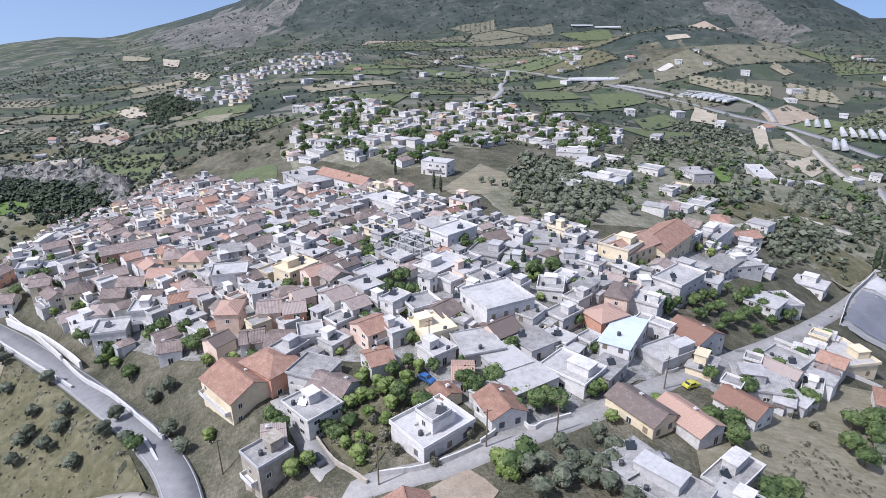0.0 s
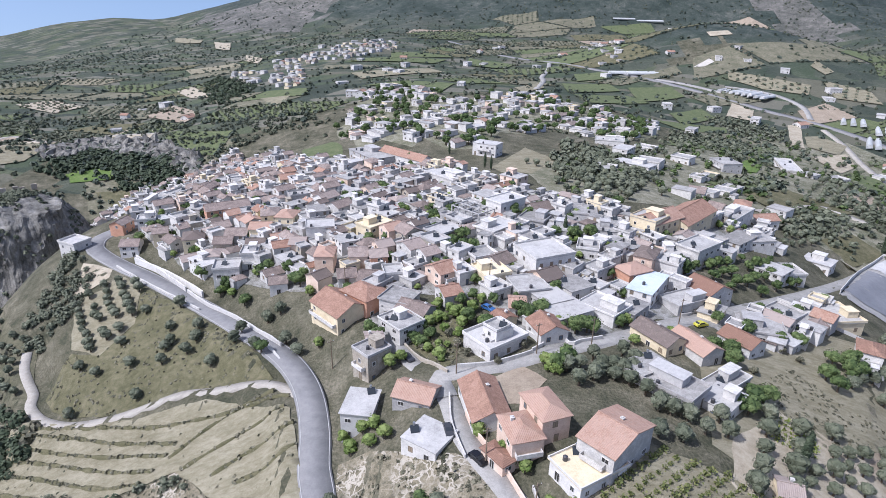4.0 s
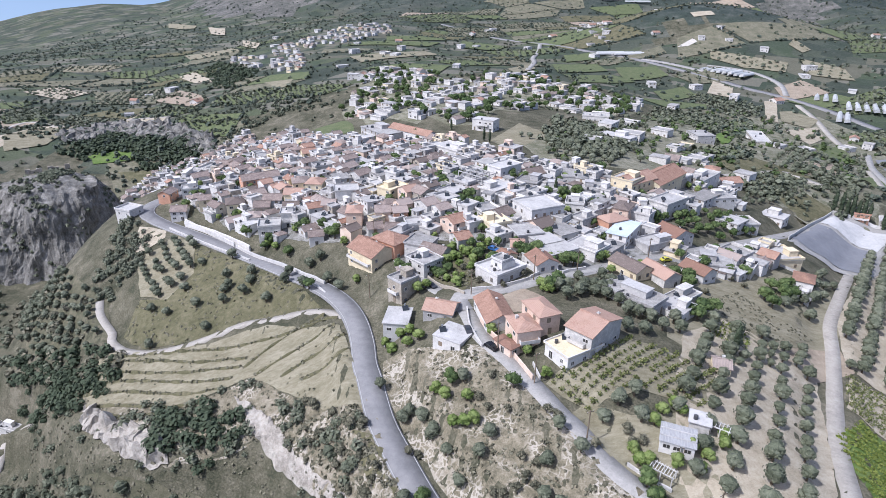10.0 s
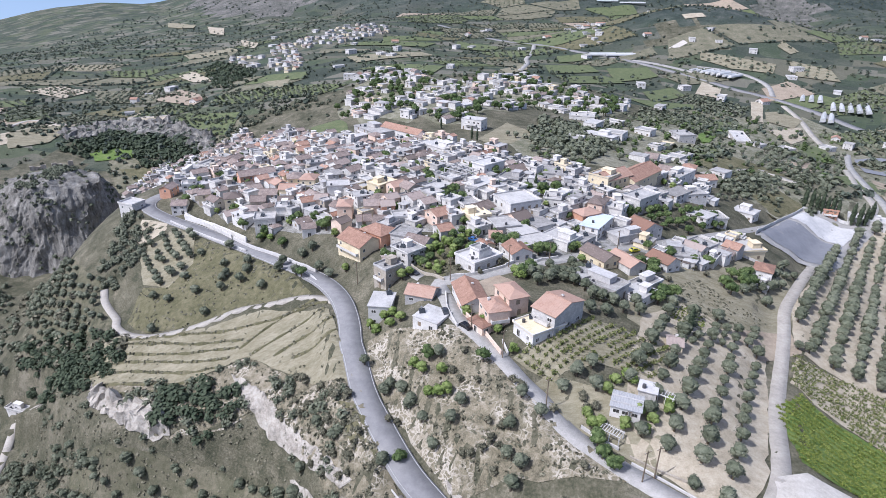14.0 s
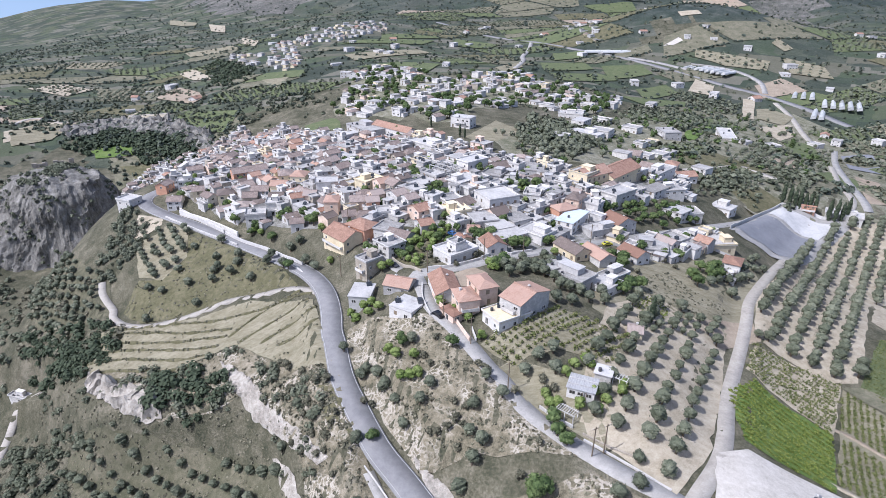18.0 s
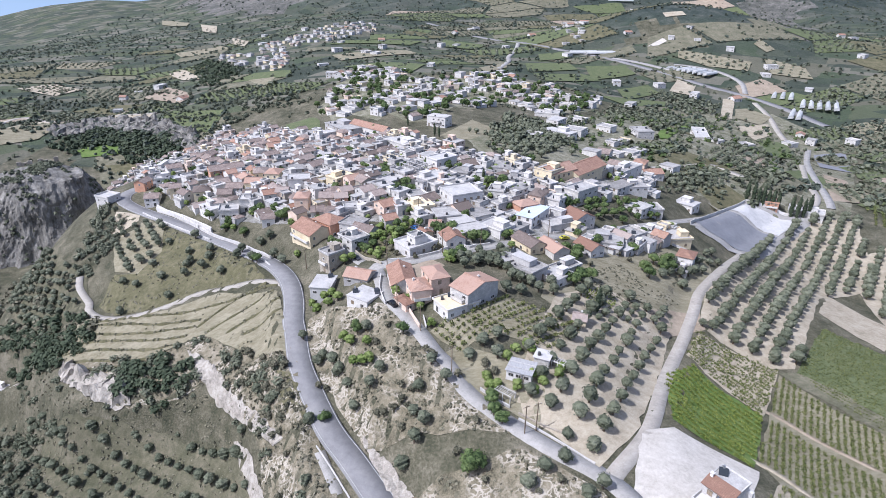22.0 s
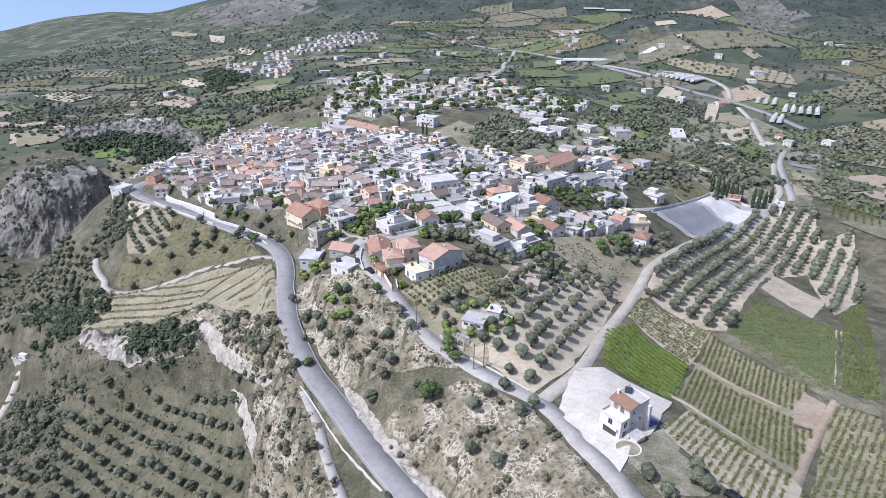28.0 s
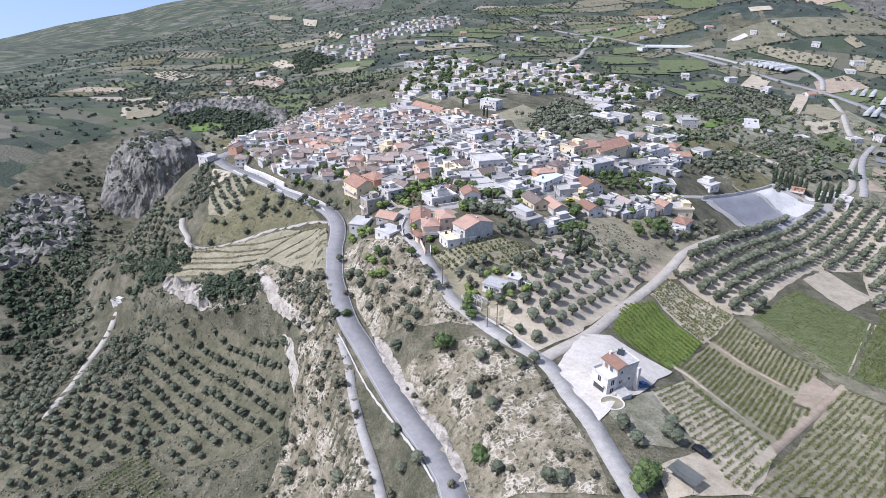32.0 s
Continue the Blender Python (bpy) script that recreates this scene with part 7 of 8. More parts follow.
    HOUSES.append((x + 5.4, y - 0.5, 7.5, 10, 10, turn))


fork_house(61.3, -18.4, -51)
planter = tagged(new("planter"), "round walled planter with dry ground in the yard", "planter")
planter.matrix_basis = pose(66.4, -26.3, float(ground(66.4, -26.3)), 0, 0, 0)
bm = bmesh.new()
ring = [[bm.verts.new((r * math.cos(a * 0.2618) * 1.15, r * math.sin(a * 0.2618), z)) for a in range(24)] for r, z in ((2.7, -0.5), (2.7, 0.45), (2.4, 0.45), (2.4, 0.0))]
for p, q in zip(ring[:-1], ring[1:]):
    for i in range(24):
        bm.faces.new((p[i], p[(i + 1) % 24], q[(i + 1) % 24], q[i]))
part("rim", bm, "kerb", planter)
bm = bmesh.new()
bm.faces.new([bm.verts.new((2.45 * math.cos(a * 0.2618) * 1.15, 2.45 * math.sin(a * 0.2618), 0.25)) for a in range(24)])
part("soil", bm, "straw", planter)


def lane_shed(x, y, turn, w, d):
    """The long shed by the lane under ribbed grey sheets."""
    th = tagged(new("shed"), "long white shed with a ribbed grey sheet roof", "shed")
    th.matrix_basis = pose(x, y, float(ground(x, y)), 0, 0, turn)
    block(th, "wall", -w / 2, w / 2, -d / 2, d / 2, -1.5, 2.7, "white")
    n = 12
    for k in range(n):
        bm = bmesh.new()
        x0, x1 = -w / 2 - 0.3 + (w + 0.6) * k / n, -w / 2 - 0.3 + (w + 0.6) * (k + 1) / n
        tilt = 0.02 * (k % 2)
        box(bm, x0 + 0.02, x1 - 0.02, -d / 2 - 0.4, d / 2 + 0.3, 2.72 + tilt, 2.80 + tilt)
        part("roof_sheet", bm, "sheet", th)
    for v in (-d * 0.22, d * 0.2):
        block(th, "rail", -w / 2 - 0.2, w / 2 + 0.2, v - 0.1, v + 0.1, 2.83, 2.95, "slab_white")
    for u in (-w * 0.3, 0, w * 0.3):
        share("window", WINDOWS[2], th, u, -d / 2, 0.9, 0)
    share("door", DOORS[0], th, w * 0.15, -d / 2, 0.02, 0)
    HOUSES.append((x, y, max(w, d) / 2, w, d, turn))


lane_shed(31.2, 21.6, -20, 6.6, 5.6)


def pergola(x, y, turn, w, d, n):
    th = tagged(new("pergola"), "white pergola frame over a small garden", "pergola")
    th.matrix_basis = pose(x, y, float(ground(x, y)), 0, 0, turn)
    for u in (-w / 2, 0, w / 2):
        for v in (-d / 2, d / 2):
            block(th, "post", u - 0.09, u + 0.09, v - 0.09, v + 0.09, -0.5, 2.3, "white")
    for v in (-d / 2, d / 2):
        block(th, "beam", -w / 2 - 0.3, w / 2 + 0.3, v - 0.1, v + 0.1, 2.3, 2.48, "white")
    for k in range(n):
        u = -w / 2 + w * k / (n - 1)
        block(th, "rafter", u - 0.06, u + 0.06, -d / 2 - 0.3, d / 2 + 0.3, 2.484, 2.6, "white")


pergola(26.8, 15.4, -38, 4.6, 2.2, 9)
pergola(41.5, 25.6, -33, 3.4, 2.0, 6)


def net_canopy(x, y, turn, w, d):
    """A shade net sagging between four posts."""
    th = tagged(new("canopy"), "grey-green shade net on thin posts over a car place", "canopy")
    th.matrix_basis = pose(x, y, float(ground(x, y)), 0, 0, turn)
    n = 8
    bm = bmesh.new()
    g = [[bm.verts.new((w * (i / n - 0.5), d * (j / n - 0.5), 2.5 - 0.35 * math.sin(3.14 * i / n) * math.sin(3.14 * j / n) + 0.02 * ((i * 3 + j) % 3))) for i in range(n + 1)] for j in range(n + 1)]
    for j in range(n):
        for i in range(n):
            bm.faces.new((g[j][i], g[j][i + 1], g[j + 1][i + 1], g[j + 1][i]))
    bmesh.ops.solidify(bm, geom=bm.faces[:], thickness=0.03)
    part("net", bm, "net", th)
    for a in (-0.5, 0.5):
        for b in (-0.5, 0.5):
            bm = bmesh.new()
            tube(bm, [(a * w, b * d, -0.4), (a * w, b * d, 2.55)], [0.05, 0.05], 6)
            part("post", bm, "metal", th)


net_canopy(*CANOPY_AT, 6.5, 4.0)

patch("pavement", VILLAGE, "village_ground", "concrete lanes and yards between the houses, shade darkened into the grey", 0.03, 3.5, "village ground")
patch("field", VILLAGE_FAR, "garden_soil", "gardens between the houses of the far quarter", 0.02, 5)
patch("field", EAST_BASE, "garden_soil", "dry gardens and plots east of the village", 0.0, 6)
patch("field", SOUTH_VERGE, "garden_soil", "rough verge below the new house", 0.03)
patch("pavement", EAST_LOT, "court", "grey paved lot east of the sports ground", 0.5, 5, "yard")
patch("field", EAST_PITCH, "field_green", "green sports field east of the village", 0.5, 6)
patch("field", EAST_SOIL, "soil_red", "bare soil plot by the lane", 0.4, 5)
vine_rows("vineyard", EAST_VINES, 4.0, 1.6, 60, 1.6, "rows of vines east of the lane")
patch("field", EAST_GARDENS, "garden_soil", "green gardens and orchards east of the village", 0.02, 4)
patch("field", WEST_SLOPE, "field_dark", "grassy slope west of the village", 0.02, 5)
patch("field", SLOPE_MID, "slope", "eroded dry slope with pale worn tracks", 0.05)
patch("field", SLOPE_MID_S, "slope", "eroded dry slope with pale marl", 0.09)
patch("field", SLOPE_LEFT, "slope", "dry slope with grey rock below the road", 0.05)
patch("field", TERRACE_FOOT, "slope", "brown scrubby slope below the terraces", 0.03)
patch("field", SLOPE_LOW, "slope", "steep scrubby slope under the road", 0.04)
patch("cliff", CLIFF_PALE, "rock_pale", "pale limestone cliff below the terraces", 0.6, 1.1, "cliff", 5.0)
patch("cliff", SCAR, "rock_pale", "pale marl scar on the slope", 0.2, 1.4, "cliff", 1.6)
patch("cliff", SCAR_LOW, "rock_pale", "small pale scar on the slope", 0.2, 1.4, "cliff", 1.2)
patch("cliff", ROAD_BANK, "rock_pale", "pale cut bank along the road", 0.15, 1.4, "cliff", 1.3)
patch("cliff", GORGE_CLIFF, "rock", "dark limestone cliffs of the gorge", 0.5, 3.0, "cliff", 8.0)
patch("cliff", RIDGE_CLIFF, "rock", "line of grey cliffs behind the village", 0.5, 3.5, "cliff", 9.0)
patch("field", BACK_FIELD, "soil_pale", "bare pale field behind the gorge", 0.4, 5)
patch("field", BACK_FIELD_TWO, "soil_pale", "bare field on the ridge", 0.4, 5)
patch("field", MEADOW, "grass", "green meadow behind the gorge", 0.4, 4)
patch("field", HOUSE_GARDEN, "grass_dry", "overgrown garden", 0.08)
def bank(pts, width, height):
    """A grassy bank draped over the ground: a low rounded ridge with an uneven edge and tufts on it."""
    line = along(pts, 1.5)
    t = np.gradient(line, axis=0)
    t /= np.linalg.norm(t, axis=1)[:, None]
    side = np.stack([t[:, 1], -t[:, 0]], 1)
    v, f = [], []
    for k in range(len(line)):
        wob = 1 + 0.35 * math.sin(k * 1.3) + 0.2 * math.sin(k * 0.47)
        for s, h in ((-0.5, -0.2), (-0.25, 0.75), (0.2, 1.0), (0.5, -0.2)):
            c = line[k] + side[k] * s * width * wob
            v.append((c[0], c[1], float(ground(c[0], c[1])) + 0.16 + h * height * wob))
    for k in range(len(line) - 1):
        for i in range(3):
            a = 4 * k + i
            f.append((a, a + 1, a + 5, a + 4))
    tagged(mesh_object("trim", v, f, "grass_dry", None, True), "grassy bank between two terraces", "terrace bank", kind="structure")
    leaf_cloud("dry_tufts", line[:, 0], line[:, 1], ground(line[:, 0], line[:, 1]) + 0.3, 1.0, "shrub", "tufts along a terrace bank", "tufts", 8, 300 + len(line), 0.6)


for line in BANKS:
    bank(line, 1.1, 0.55)

# ---- the rock beside the gorge ----
def rock_outcrop(cx, cy, rx, ry, base, top, label):
    """A limestone dome: steep fissured flanks, ledges, a gently rounded top."""
    n, m = 220, 64
    v, f = [], []
    for j in range(m):
        u = j / (m - 1)  # 0 foot, 1 middle of the top
        q = min(1.0, u / 0.68)
        r, z = (1.0 - 0.30 * q - 0.18 * q ** 4, q ** 0.85) if u < 0.68 else (0.52 * (1 - (u - 0.68) / 0.32), 1.0 + 0.07 * math.sin((u - 0.68) / 0.32 * 1.57))
        for i in range(n):
            a = 6.2832 * i / n
            p = Vector((rx * r * math.cos(a), ry * r * math.sin(a), (top - base) * z))
            g = Vector((p.x, p.y, p.z * 0.45))
            d = 8.5 * noise.noise(g / 27) + 4.2 * noise.noise(g / 9.5 + Vector((5, 1, 2))) + 2.2 * abs(noise.noise(g / 4.3)) + 1.0 * noise.noise(g / 1.9)
            d *= 0.35 + 0.65 * min(1, u * 5) * (1 if u < 0.68 else max(0, 1 - (u - 0.68) / 0.12))
            out = Vector((math.cos(a), math.sin(a), 0))
            p += out * d
            p.z += 3.5 * noise.noise(Vector((p.x / 16, p.y / 16, 3))) + 1.4 * noise.noise(Vector((p.x / 5, p.y / 5, 8))) * (0.3 + z)
            v.append((cx + p.x, cy + p.y, base + p.z))
    for j in range(m - 1):
        for i in range(n):
            a, b = j * n + i, j * n + (i + 1) % n
            f.append((a, b, b + n, a + n))
    ob = tagged(mesh_object("rock", v, f, "rock"), label, "rock")
    r = np.random.RandomState(8)
    v = np.array(v)
    nz = np.array([p.normal.z for p in ob.data.polygons])
    cen = np.array([p.center for p in ob.data.polygons])
    veil = rough(cen[:, 0] + cen[:, 2], cen[:, 1] - cen[:, 2], 24, 12, 1.0)
    pick = np.where((nz > 0.15) & (veil + 0.25 * r.uniform(-1, 1, len(nz)) > 0.05) & (r.uniform(size=len(nz)) < 0.13))[0]
    c = cen[pick]
    leaf_cloud("scrub", c[:, 0], c[:, 1], c[:, 2] - 0.3, 2.6, "olive", "bushes on the ledges of the outcrop", "scrub", 18, 33)
    return ob


rock_outcrop(-284, 281, 50, 47, -106, -34, "huge grey limestone outcrop with steep fissured sides")
ruin = tagged(new("ruin"), "pale ruined stone wall on top of the outcrop", "ruin")
for k in (0, 1, 2, 4, 5, 7):
    bm = bmesh.new()
    box(bm, -1.6, 1.6, -0.5, 0.5, -3.0, -0.4 + 1.5 * rng.random())
    ob = part("wall", bm, "stone", ruin)
    ob.matrix_basis = pose(-312 + 2.6 * k, 300 + 2.1 * k, -32.0, 0, 0, 39)


# ---- far parcels, trees, houses on the plain and hills ----
for q, mat, words in FAR_FIELDS:
    patch("field", q, mat, words, 0.5 + 0.0012 * max(0, q[0][1] - 300), 8)
patch("cliff", GORGE_BAND, "rock", "band of grey cliffs above the gorge", 0.6, 3.0, "cliff", 7.0)


def greenhouse(x, y, w, d, turn):
    """Parallel plastic tunnels: each a half-round skin on hoops."""
    th = tagged(new("greenhouse"), "white plastic tunnel greenhouse on the plain", "greenhouse", "greenhouses on the plain")
    th.matrix_basis = pose(x, y, float(ground(x, y)) + 0.3, 0, 0, turn)
    n = max(2, int(d / 7))
    for k in range(n):
        c = (k + 0.5) / n * d - d / 2
        bm = bmesh.new()
        ring = [[bm.verts.new((u, c + 2.6 * math.cos(a), -1.0 if a in (0, 6) else 2.9 * math.sin(a))) for a in (0, 0.4, 0.9, 1.57, 2.24, 2.74, 3.14)] for u in (-w / 2, w / 2)]
        for p, q in zip(range(6), range(1, 7)):
            bm.faces.new((ring[0][p], ring[1][p], ring[1][q], ring[0][q]))
        bm.faces.new(ring[0][::-1])
        bm.faces.new(ring[1])
        bmesh.ops.recalc_face_normals(bm, faces=bm.faces[:])
        part("tunnel", bm, "plastic", th)


for row in GREENHOUSES:
    greenhouse(*row)
far_rng = random.Random(77)
KINDS = [("field_green", "green field")] * 9 + [("straw", "straw-coloured field")] + [("field_dark", "dull olive plot")] * 8 + [("grass_dry", "dry grass field")] * 4 + [("soil_red", "reddish tilled field")]
ORCHARDS, HEDGES = [], []


def parcels(x0, x1, y0, y1, dx, dy, turn, chance, step):
    """Fields side by side on a turned loose grid."""
    c, s = math.cos(radians(turn)), math.sin(radians(turn))
    mx, my = (x0 + x1) / 2, (y0 + y1) / 2
    jit = {}

    def corner(i, j):
        if (i, j) not in jit:
            a, b = i * dx + far_rng.uniform(-0.25, 0.25) * dx, j * dy + far_rng.uniform(-0.25, 0.25) * dy
            jit[i, j] = (mx + a * c - b * s, my + a * s + b * c)
        return jit[i, j]

    taken = (VILLAGE, VILLAGE_FAR, VILLAGE_TWO, COURT_YARD, GROVE_EAST, GROVE_PITCH, GROVE_FAR_E, GROVE_FAR_F, GROVE_CHURCH, GROVE_MIDDLE, GREEN_FAR, STRAW_MID, BARE_FIELD, TREE_BELT, *[q[0] for q in FAR_FIELDS])
    for i in range(-int((x1 - x0) / dx), int((x1 - x0) / dx)):
        for j in range(-int((y1 - y0) / dy), int((y1 - y0) / dy)):
            q = [corner(i, j), corner(i + 1, j), corner(i + 1, j + 1), corner(i, j + 1)]
            m = np.mean(q, 0)
            if not (x0 < m[0] < x1 and y0 < m[1] < y1) or far_rng.random() > chance:
                continue
            if any(inside(p[0], p[1], k) for k in taken for p in (*q, m)) or any(inside(k[0], k[1], q) for k in COURT_YARD):
                continue
            q = [(m[0] + (p[0] - m[0]) * 0.93, m[1] + (p[1] - m[1]) * 0.93) for p in q]
            HEDGES.append(q)
            mat, words = far_rng.choice(KINDS)
            patch("field", q, "soil_pale" if far_rng.random() < 0.015 else mat, words + " on the plain", 0.35 + 0.0005 * m[1], step)
            if mat in ("field_dark", "straw", "soil_pale", "field_green") and far_rng.random() < 0.55:
                ORCHARDS.append((q, far_rng.uniform(0, 90)))


parcels(-30, 430, 380, 760, 66, 34, 25, 0.92, 8)
parcels(-420, -40, 460, 1000, 74, 40, -15, 0.75, 10)
parcels(-120, 640, 760, 1400, 110, 56, 20, 0.8, 14)
parcels(120, 440, 190, 400, 46, 30, 35, 0.8, 6)
parcels(-760, -380, 420, 1050, 95, 54, 10, 0.6, 14)
parcels(430, 800, 350, 1000, 80, 50, 30, 0.7, 12)
xs, ys = [], []
for q, turn in ORCHARDS + list(FAR_ROWS):
    m = np.mean(q, 0)
    gap = 7 if m[1] < 600 else 10
    I, J = np.meshgrid(np.arange(-70, 70, gap), np.arange(-70, 70, gap * 1.1))
    c, s = math.cos(radians(turn)), math.sin(radians(turn))
    a, b = m[0] + I.ravel() * c - J.ravel() * s, m[1] + I.ravel() * s + J.ravel() * c
    ok = inside(a, b, q)
    xs.append(a[ok]), ys.append(b[ok])
x, y = np.concatenate(xs), np.concatenate(ys)
leaf_cloud("far_orchard", x, y, ground(x, y), 4.6, "olive", "rows of orchard trees on the plain", "orchard", 9, 41)
PLAIN = [(-1300, 1500), (-900, 600), (-420, 330), (-160, 330), (-60, 420), (160, 300), (420, 150), (700, 300), (1300, 1000), (1300, 2100), (-1100, 2100)]
x, y = scatter(PLAIN, 4200, 51, 4.0, 150)
ok = ~(inside(x, y, VILLAGE) | inside(x, y, VILLAGE_FAR) | inside(x, y, VILLAGE_TWO))
x, y = x[ok], y[ok]
leaf_cloud("far_woods", x, y, ground(x, y), 4.8, "far_leaves", "dark trees and hedges scattered over the plain and hills", "woods", 13, 52, 0.75)
x, y = scatter(PLAIN, 9500, 53, 4.0, 60)
x, y = x[y < 1500], y[y < 1500]
ok = ~(inside(x, y, VILLAGE) | inside(x, y, VILLAGE_FAR) | inside(x, y, VILLAGE_TWO))
x, y = x[ok], y[ok]
leaf_cloud("far_scrub", x, y, ground(x, y), 3.4, "olive", "grey-green scrub over the plain and hills", "scrub", 8, 54, 0.7)
WEST_FAR = [(-1100, 20), (-340, 60), (-330, 200), (-400, 330), (-900, 640), (-1300, 700)]
for area, count, size, mat, seed, words in (
    # gorge woods: the dark cypress colour also paints in the canyon's shade
    (GORGE_WOOD, 320, 5.2, "cypress", 61, "dense woods in the gorge, their dark leaf colour partly standing for shade"),
    (LEFT_ALL, 380, 2.6, "olive", 60, "bushes over the western slopes"),
    (BEND_SLOPE, 110, 3.2, "olive", 116, "bushes on the slope below the road bend"),
    (TERRACE_FOOT, 70, 3.0, "olive", 67, "bushes below the terraces"),
    (GORGE_SIDE, 420, 3.8, "olive", 103, "bushes and trees on the sides of the gorge"),
    (EAST_ORCHARD, 110, 4.2, "olive", 104, "olive trees beyond the school"),
    (GULLY_WOOD, 120, 4.6, "cypress", 69, "dense trees in the gully"),
    (TERRACE_CLUMP, 50, 4.4, "cypress", 101, "dark green trees under the terraces"),
    (EAST_GARDENS, 170, 4.2, "green", 102, "trees of the gardens east of the village"),
    (WEST_WOOD, 260, 3.8, "olive", 62, "scrub and bushes under the cliffs"),
    (ROCK_FOOT, 70, 4.0, "shrub", 63, "scrub at the foot of the outcrop"),
    (WEST_FAR, 800, 4.6, "far_leaves", 68, "dark trees over the western hillside"),
    (VALLEY_WOOD, 240, 6.0, "cypress", 111, "dense dark trees along the valley stream"),
    (GORGE_TREES, 300, 6.0, "cypress", 112, "dense dark trees in the gorge"),
    (VALLEY_EDGE, 170, 3.8, "olive", 113, "scrub on the edge of the plateau"),
    (TREE_BELT, 170, 5.0, "olive", 114, "belt of grey-green trees behind the village"),
    (DARK_GROVE, 130, 4.4, "olive", 115, "dark groves below the main road"),
    (BACK_WOOD, 130, 5.5, "far_leaves", 64, "dark woods behind the gorge"),
    (BACK_SLOPE, 300, 4.6, "olive", 65, "scattered trees on the back slope"),
    (WEST_SLOPE, 90, 4.6, "far_leaves", 66, "trees on the slope west of the village"),
):
    x, y = scatter(area, count, seed, 2.0, None, 0.9)
    if area is LEFT_ALL or area is WEST_WOOD:
        ok = ~(inside(x, y, GROVE_WEST) | inside(x, y, GROVE_WEST_LOW))
        x, y = x[ok], y[ok]
    leaf_cloud("woods", x, y, ground(x, y), size, mat, words, "woods", 70 if np.mean(y) < 150 else 26, seed + 1, 0.85)

# hedges between the far parcels
r = np.random.RandomState(13)
hx, hy = [], []
for q in HEDGES:
    for (ax, ay), (bx, by) in ((q[0], q[1]), (q[1], q[2])):
        if r.uniform() < 0.5:
            n = int(math.hypot(bx - ax, by - ay) / 4.5)
            u = r.uniform(size=n)
            hx.append(ax + (bx - ax) * u + r.normal(0, 0.8, n)), hy.append(ay + (by - ay) * u + r.normal(0, 0.8, n))
x, y = np.concatenate(hx), np.concatenate(hy)
leaf_cloud("hedges", x, y, ground(x, y), 4.2, "far_leaves", "dark hedges between the fields", "hedges", 9, 57, 0.7)
for k in range(75):
    a, b = far_rng.choice([(far_rng.uniform(-40, 420), far_rng.uniform(420, 1100)), (far_rng.uniform(-420, -60), far_rng.uniform(520, 1100)), (far_rng.uniform(130, 640), far_rng.uniform(350, 900))])
    if road_gap(a, b) > 8 and not inside(a, b, VILLAGE_TWO) and not inside(a, b, VILLAGE_FAR):
        house(a, b, far_rng.uniform(8, 15), far_rng.uniform(7, 10), far_rng.choice([3.2, 5.4]), far_rng.uniform(0, 90), far_rng.choice(["flat_white", "flat", "gable", "flat_white"]), "white", 1)

# tufts and low scrub on the near slopes
for area, count, seed in ((LEFT_ALL, 3500, 70), (TERRACE_FOOT, 900, 81), (SLOPE_MID, 1100, 71), (SLOPE_MID_S, 1100, 72), (SLOPE_LEFT, 800, 73), (SLOPE_LOW, 1500, 74), (SLOPE_GRASS, 500, 75), (WEST_WOOD, 900, 76), (TERRACES, 110, 77), (HOUSE_GARDEN, 300, 78), (STRAW_SLOPE, 300, 79), (GROVE_WEST, 500, 80)):
    x, y = scatter(area, count, seed, 0.8, 9 if count > 400 else None)
    leaf_cloud("dry_tufts", x, y, ground(x, y) - 0.05, 0.8, "shrub", "dry tufts and thistles on the slope", "tufts", 6, seed + 40, 0.6)

# ---- single trees ----
tree("olive", -130.6, 113.7, 1.25)
tree("olive", -122.7, 109.6, 1.25)
tree("olive", -111.0, 109.9, 1.25)
tree("olive", -102.6, 97.3, 1.25)
tree("olive", -100.1, 115.2, 1.25)
tree("olive", -92.4, 109.4, 1.25)
tree("olive", -76.0, 107.0, 1.25)
tree("olive", -117.3, 132.3, 1.25)
tree("olive", -99.7, 107.6, 1.25)
tree("olive", -123.9, 96.8, 1.25)
tree("olive", -91.4, 116.8, 1.25)
tree("olive", -119.8, 120.0, 1.25)
tree("green", -65.5, 100.0, 1.10)
tree("citrus", -30.4, 64.7, 1.15)
tree("citrus", -28.2, 60.1, 1.15)
tree("citrus", -25.0, 61.2, 1.15)
tree("citrus", -32.6, 61.9, 1.15)
tree("citrus", -34.8, 65.3, 1.15)
tree("citrus", -27.9, 64.9, 1.15)
tree("citrus", -17.0, 39.4, 1.15)
tree("citrus", -11.8, 37.1, 1.15)
tree("citrus", -15.1, 32.1, 1.15)
tree("citrus", -12.3, 31.2, 1.15)
tree("citrus", -10.2, 31.3, 1.15)
tree("citrus", -19.4, 41.6, 1.15)
tree("olive", -34.1, 49.3, 1.20)
tree("olive", -27.3, 39.2, 1.20)
tree("olive", -25.6, 40.2, 1.20)
tree("olive", -22.4, 37.8, 1.20)
tree("olive", -20.1, 32.8, 1.20)
tree("olive", -12.8, 42.8, 1.20)
tree("olive", -6.7, 27.4, 1.20)
tree("olive", -13.2, 21.3, 1.20)
tree("olive", -39.3, 28.9, 1.20)
tree("olive", -45.0, 34.8, 1.20)
tree("olive", -25.0, 18.5, 1.20)
tree("olive", 3.8, 13.0, 1.20)
tree("olive", 4.7, 18.7, 1.20)
tree("olive", 11.6, 20.0, 1.20)
tree("olive", 7.6, 25.1, 1.20)
tree("olive", -48.7, 28.1, 1.20)
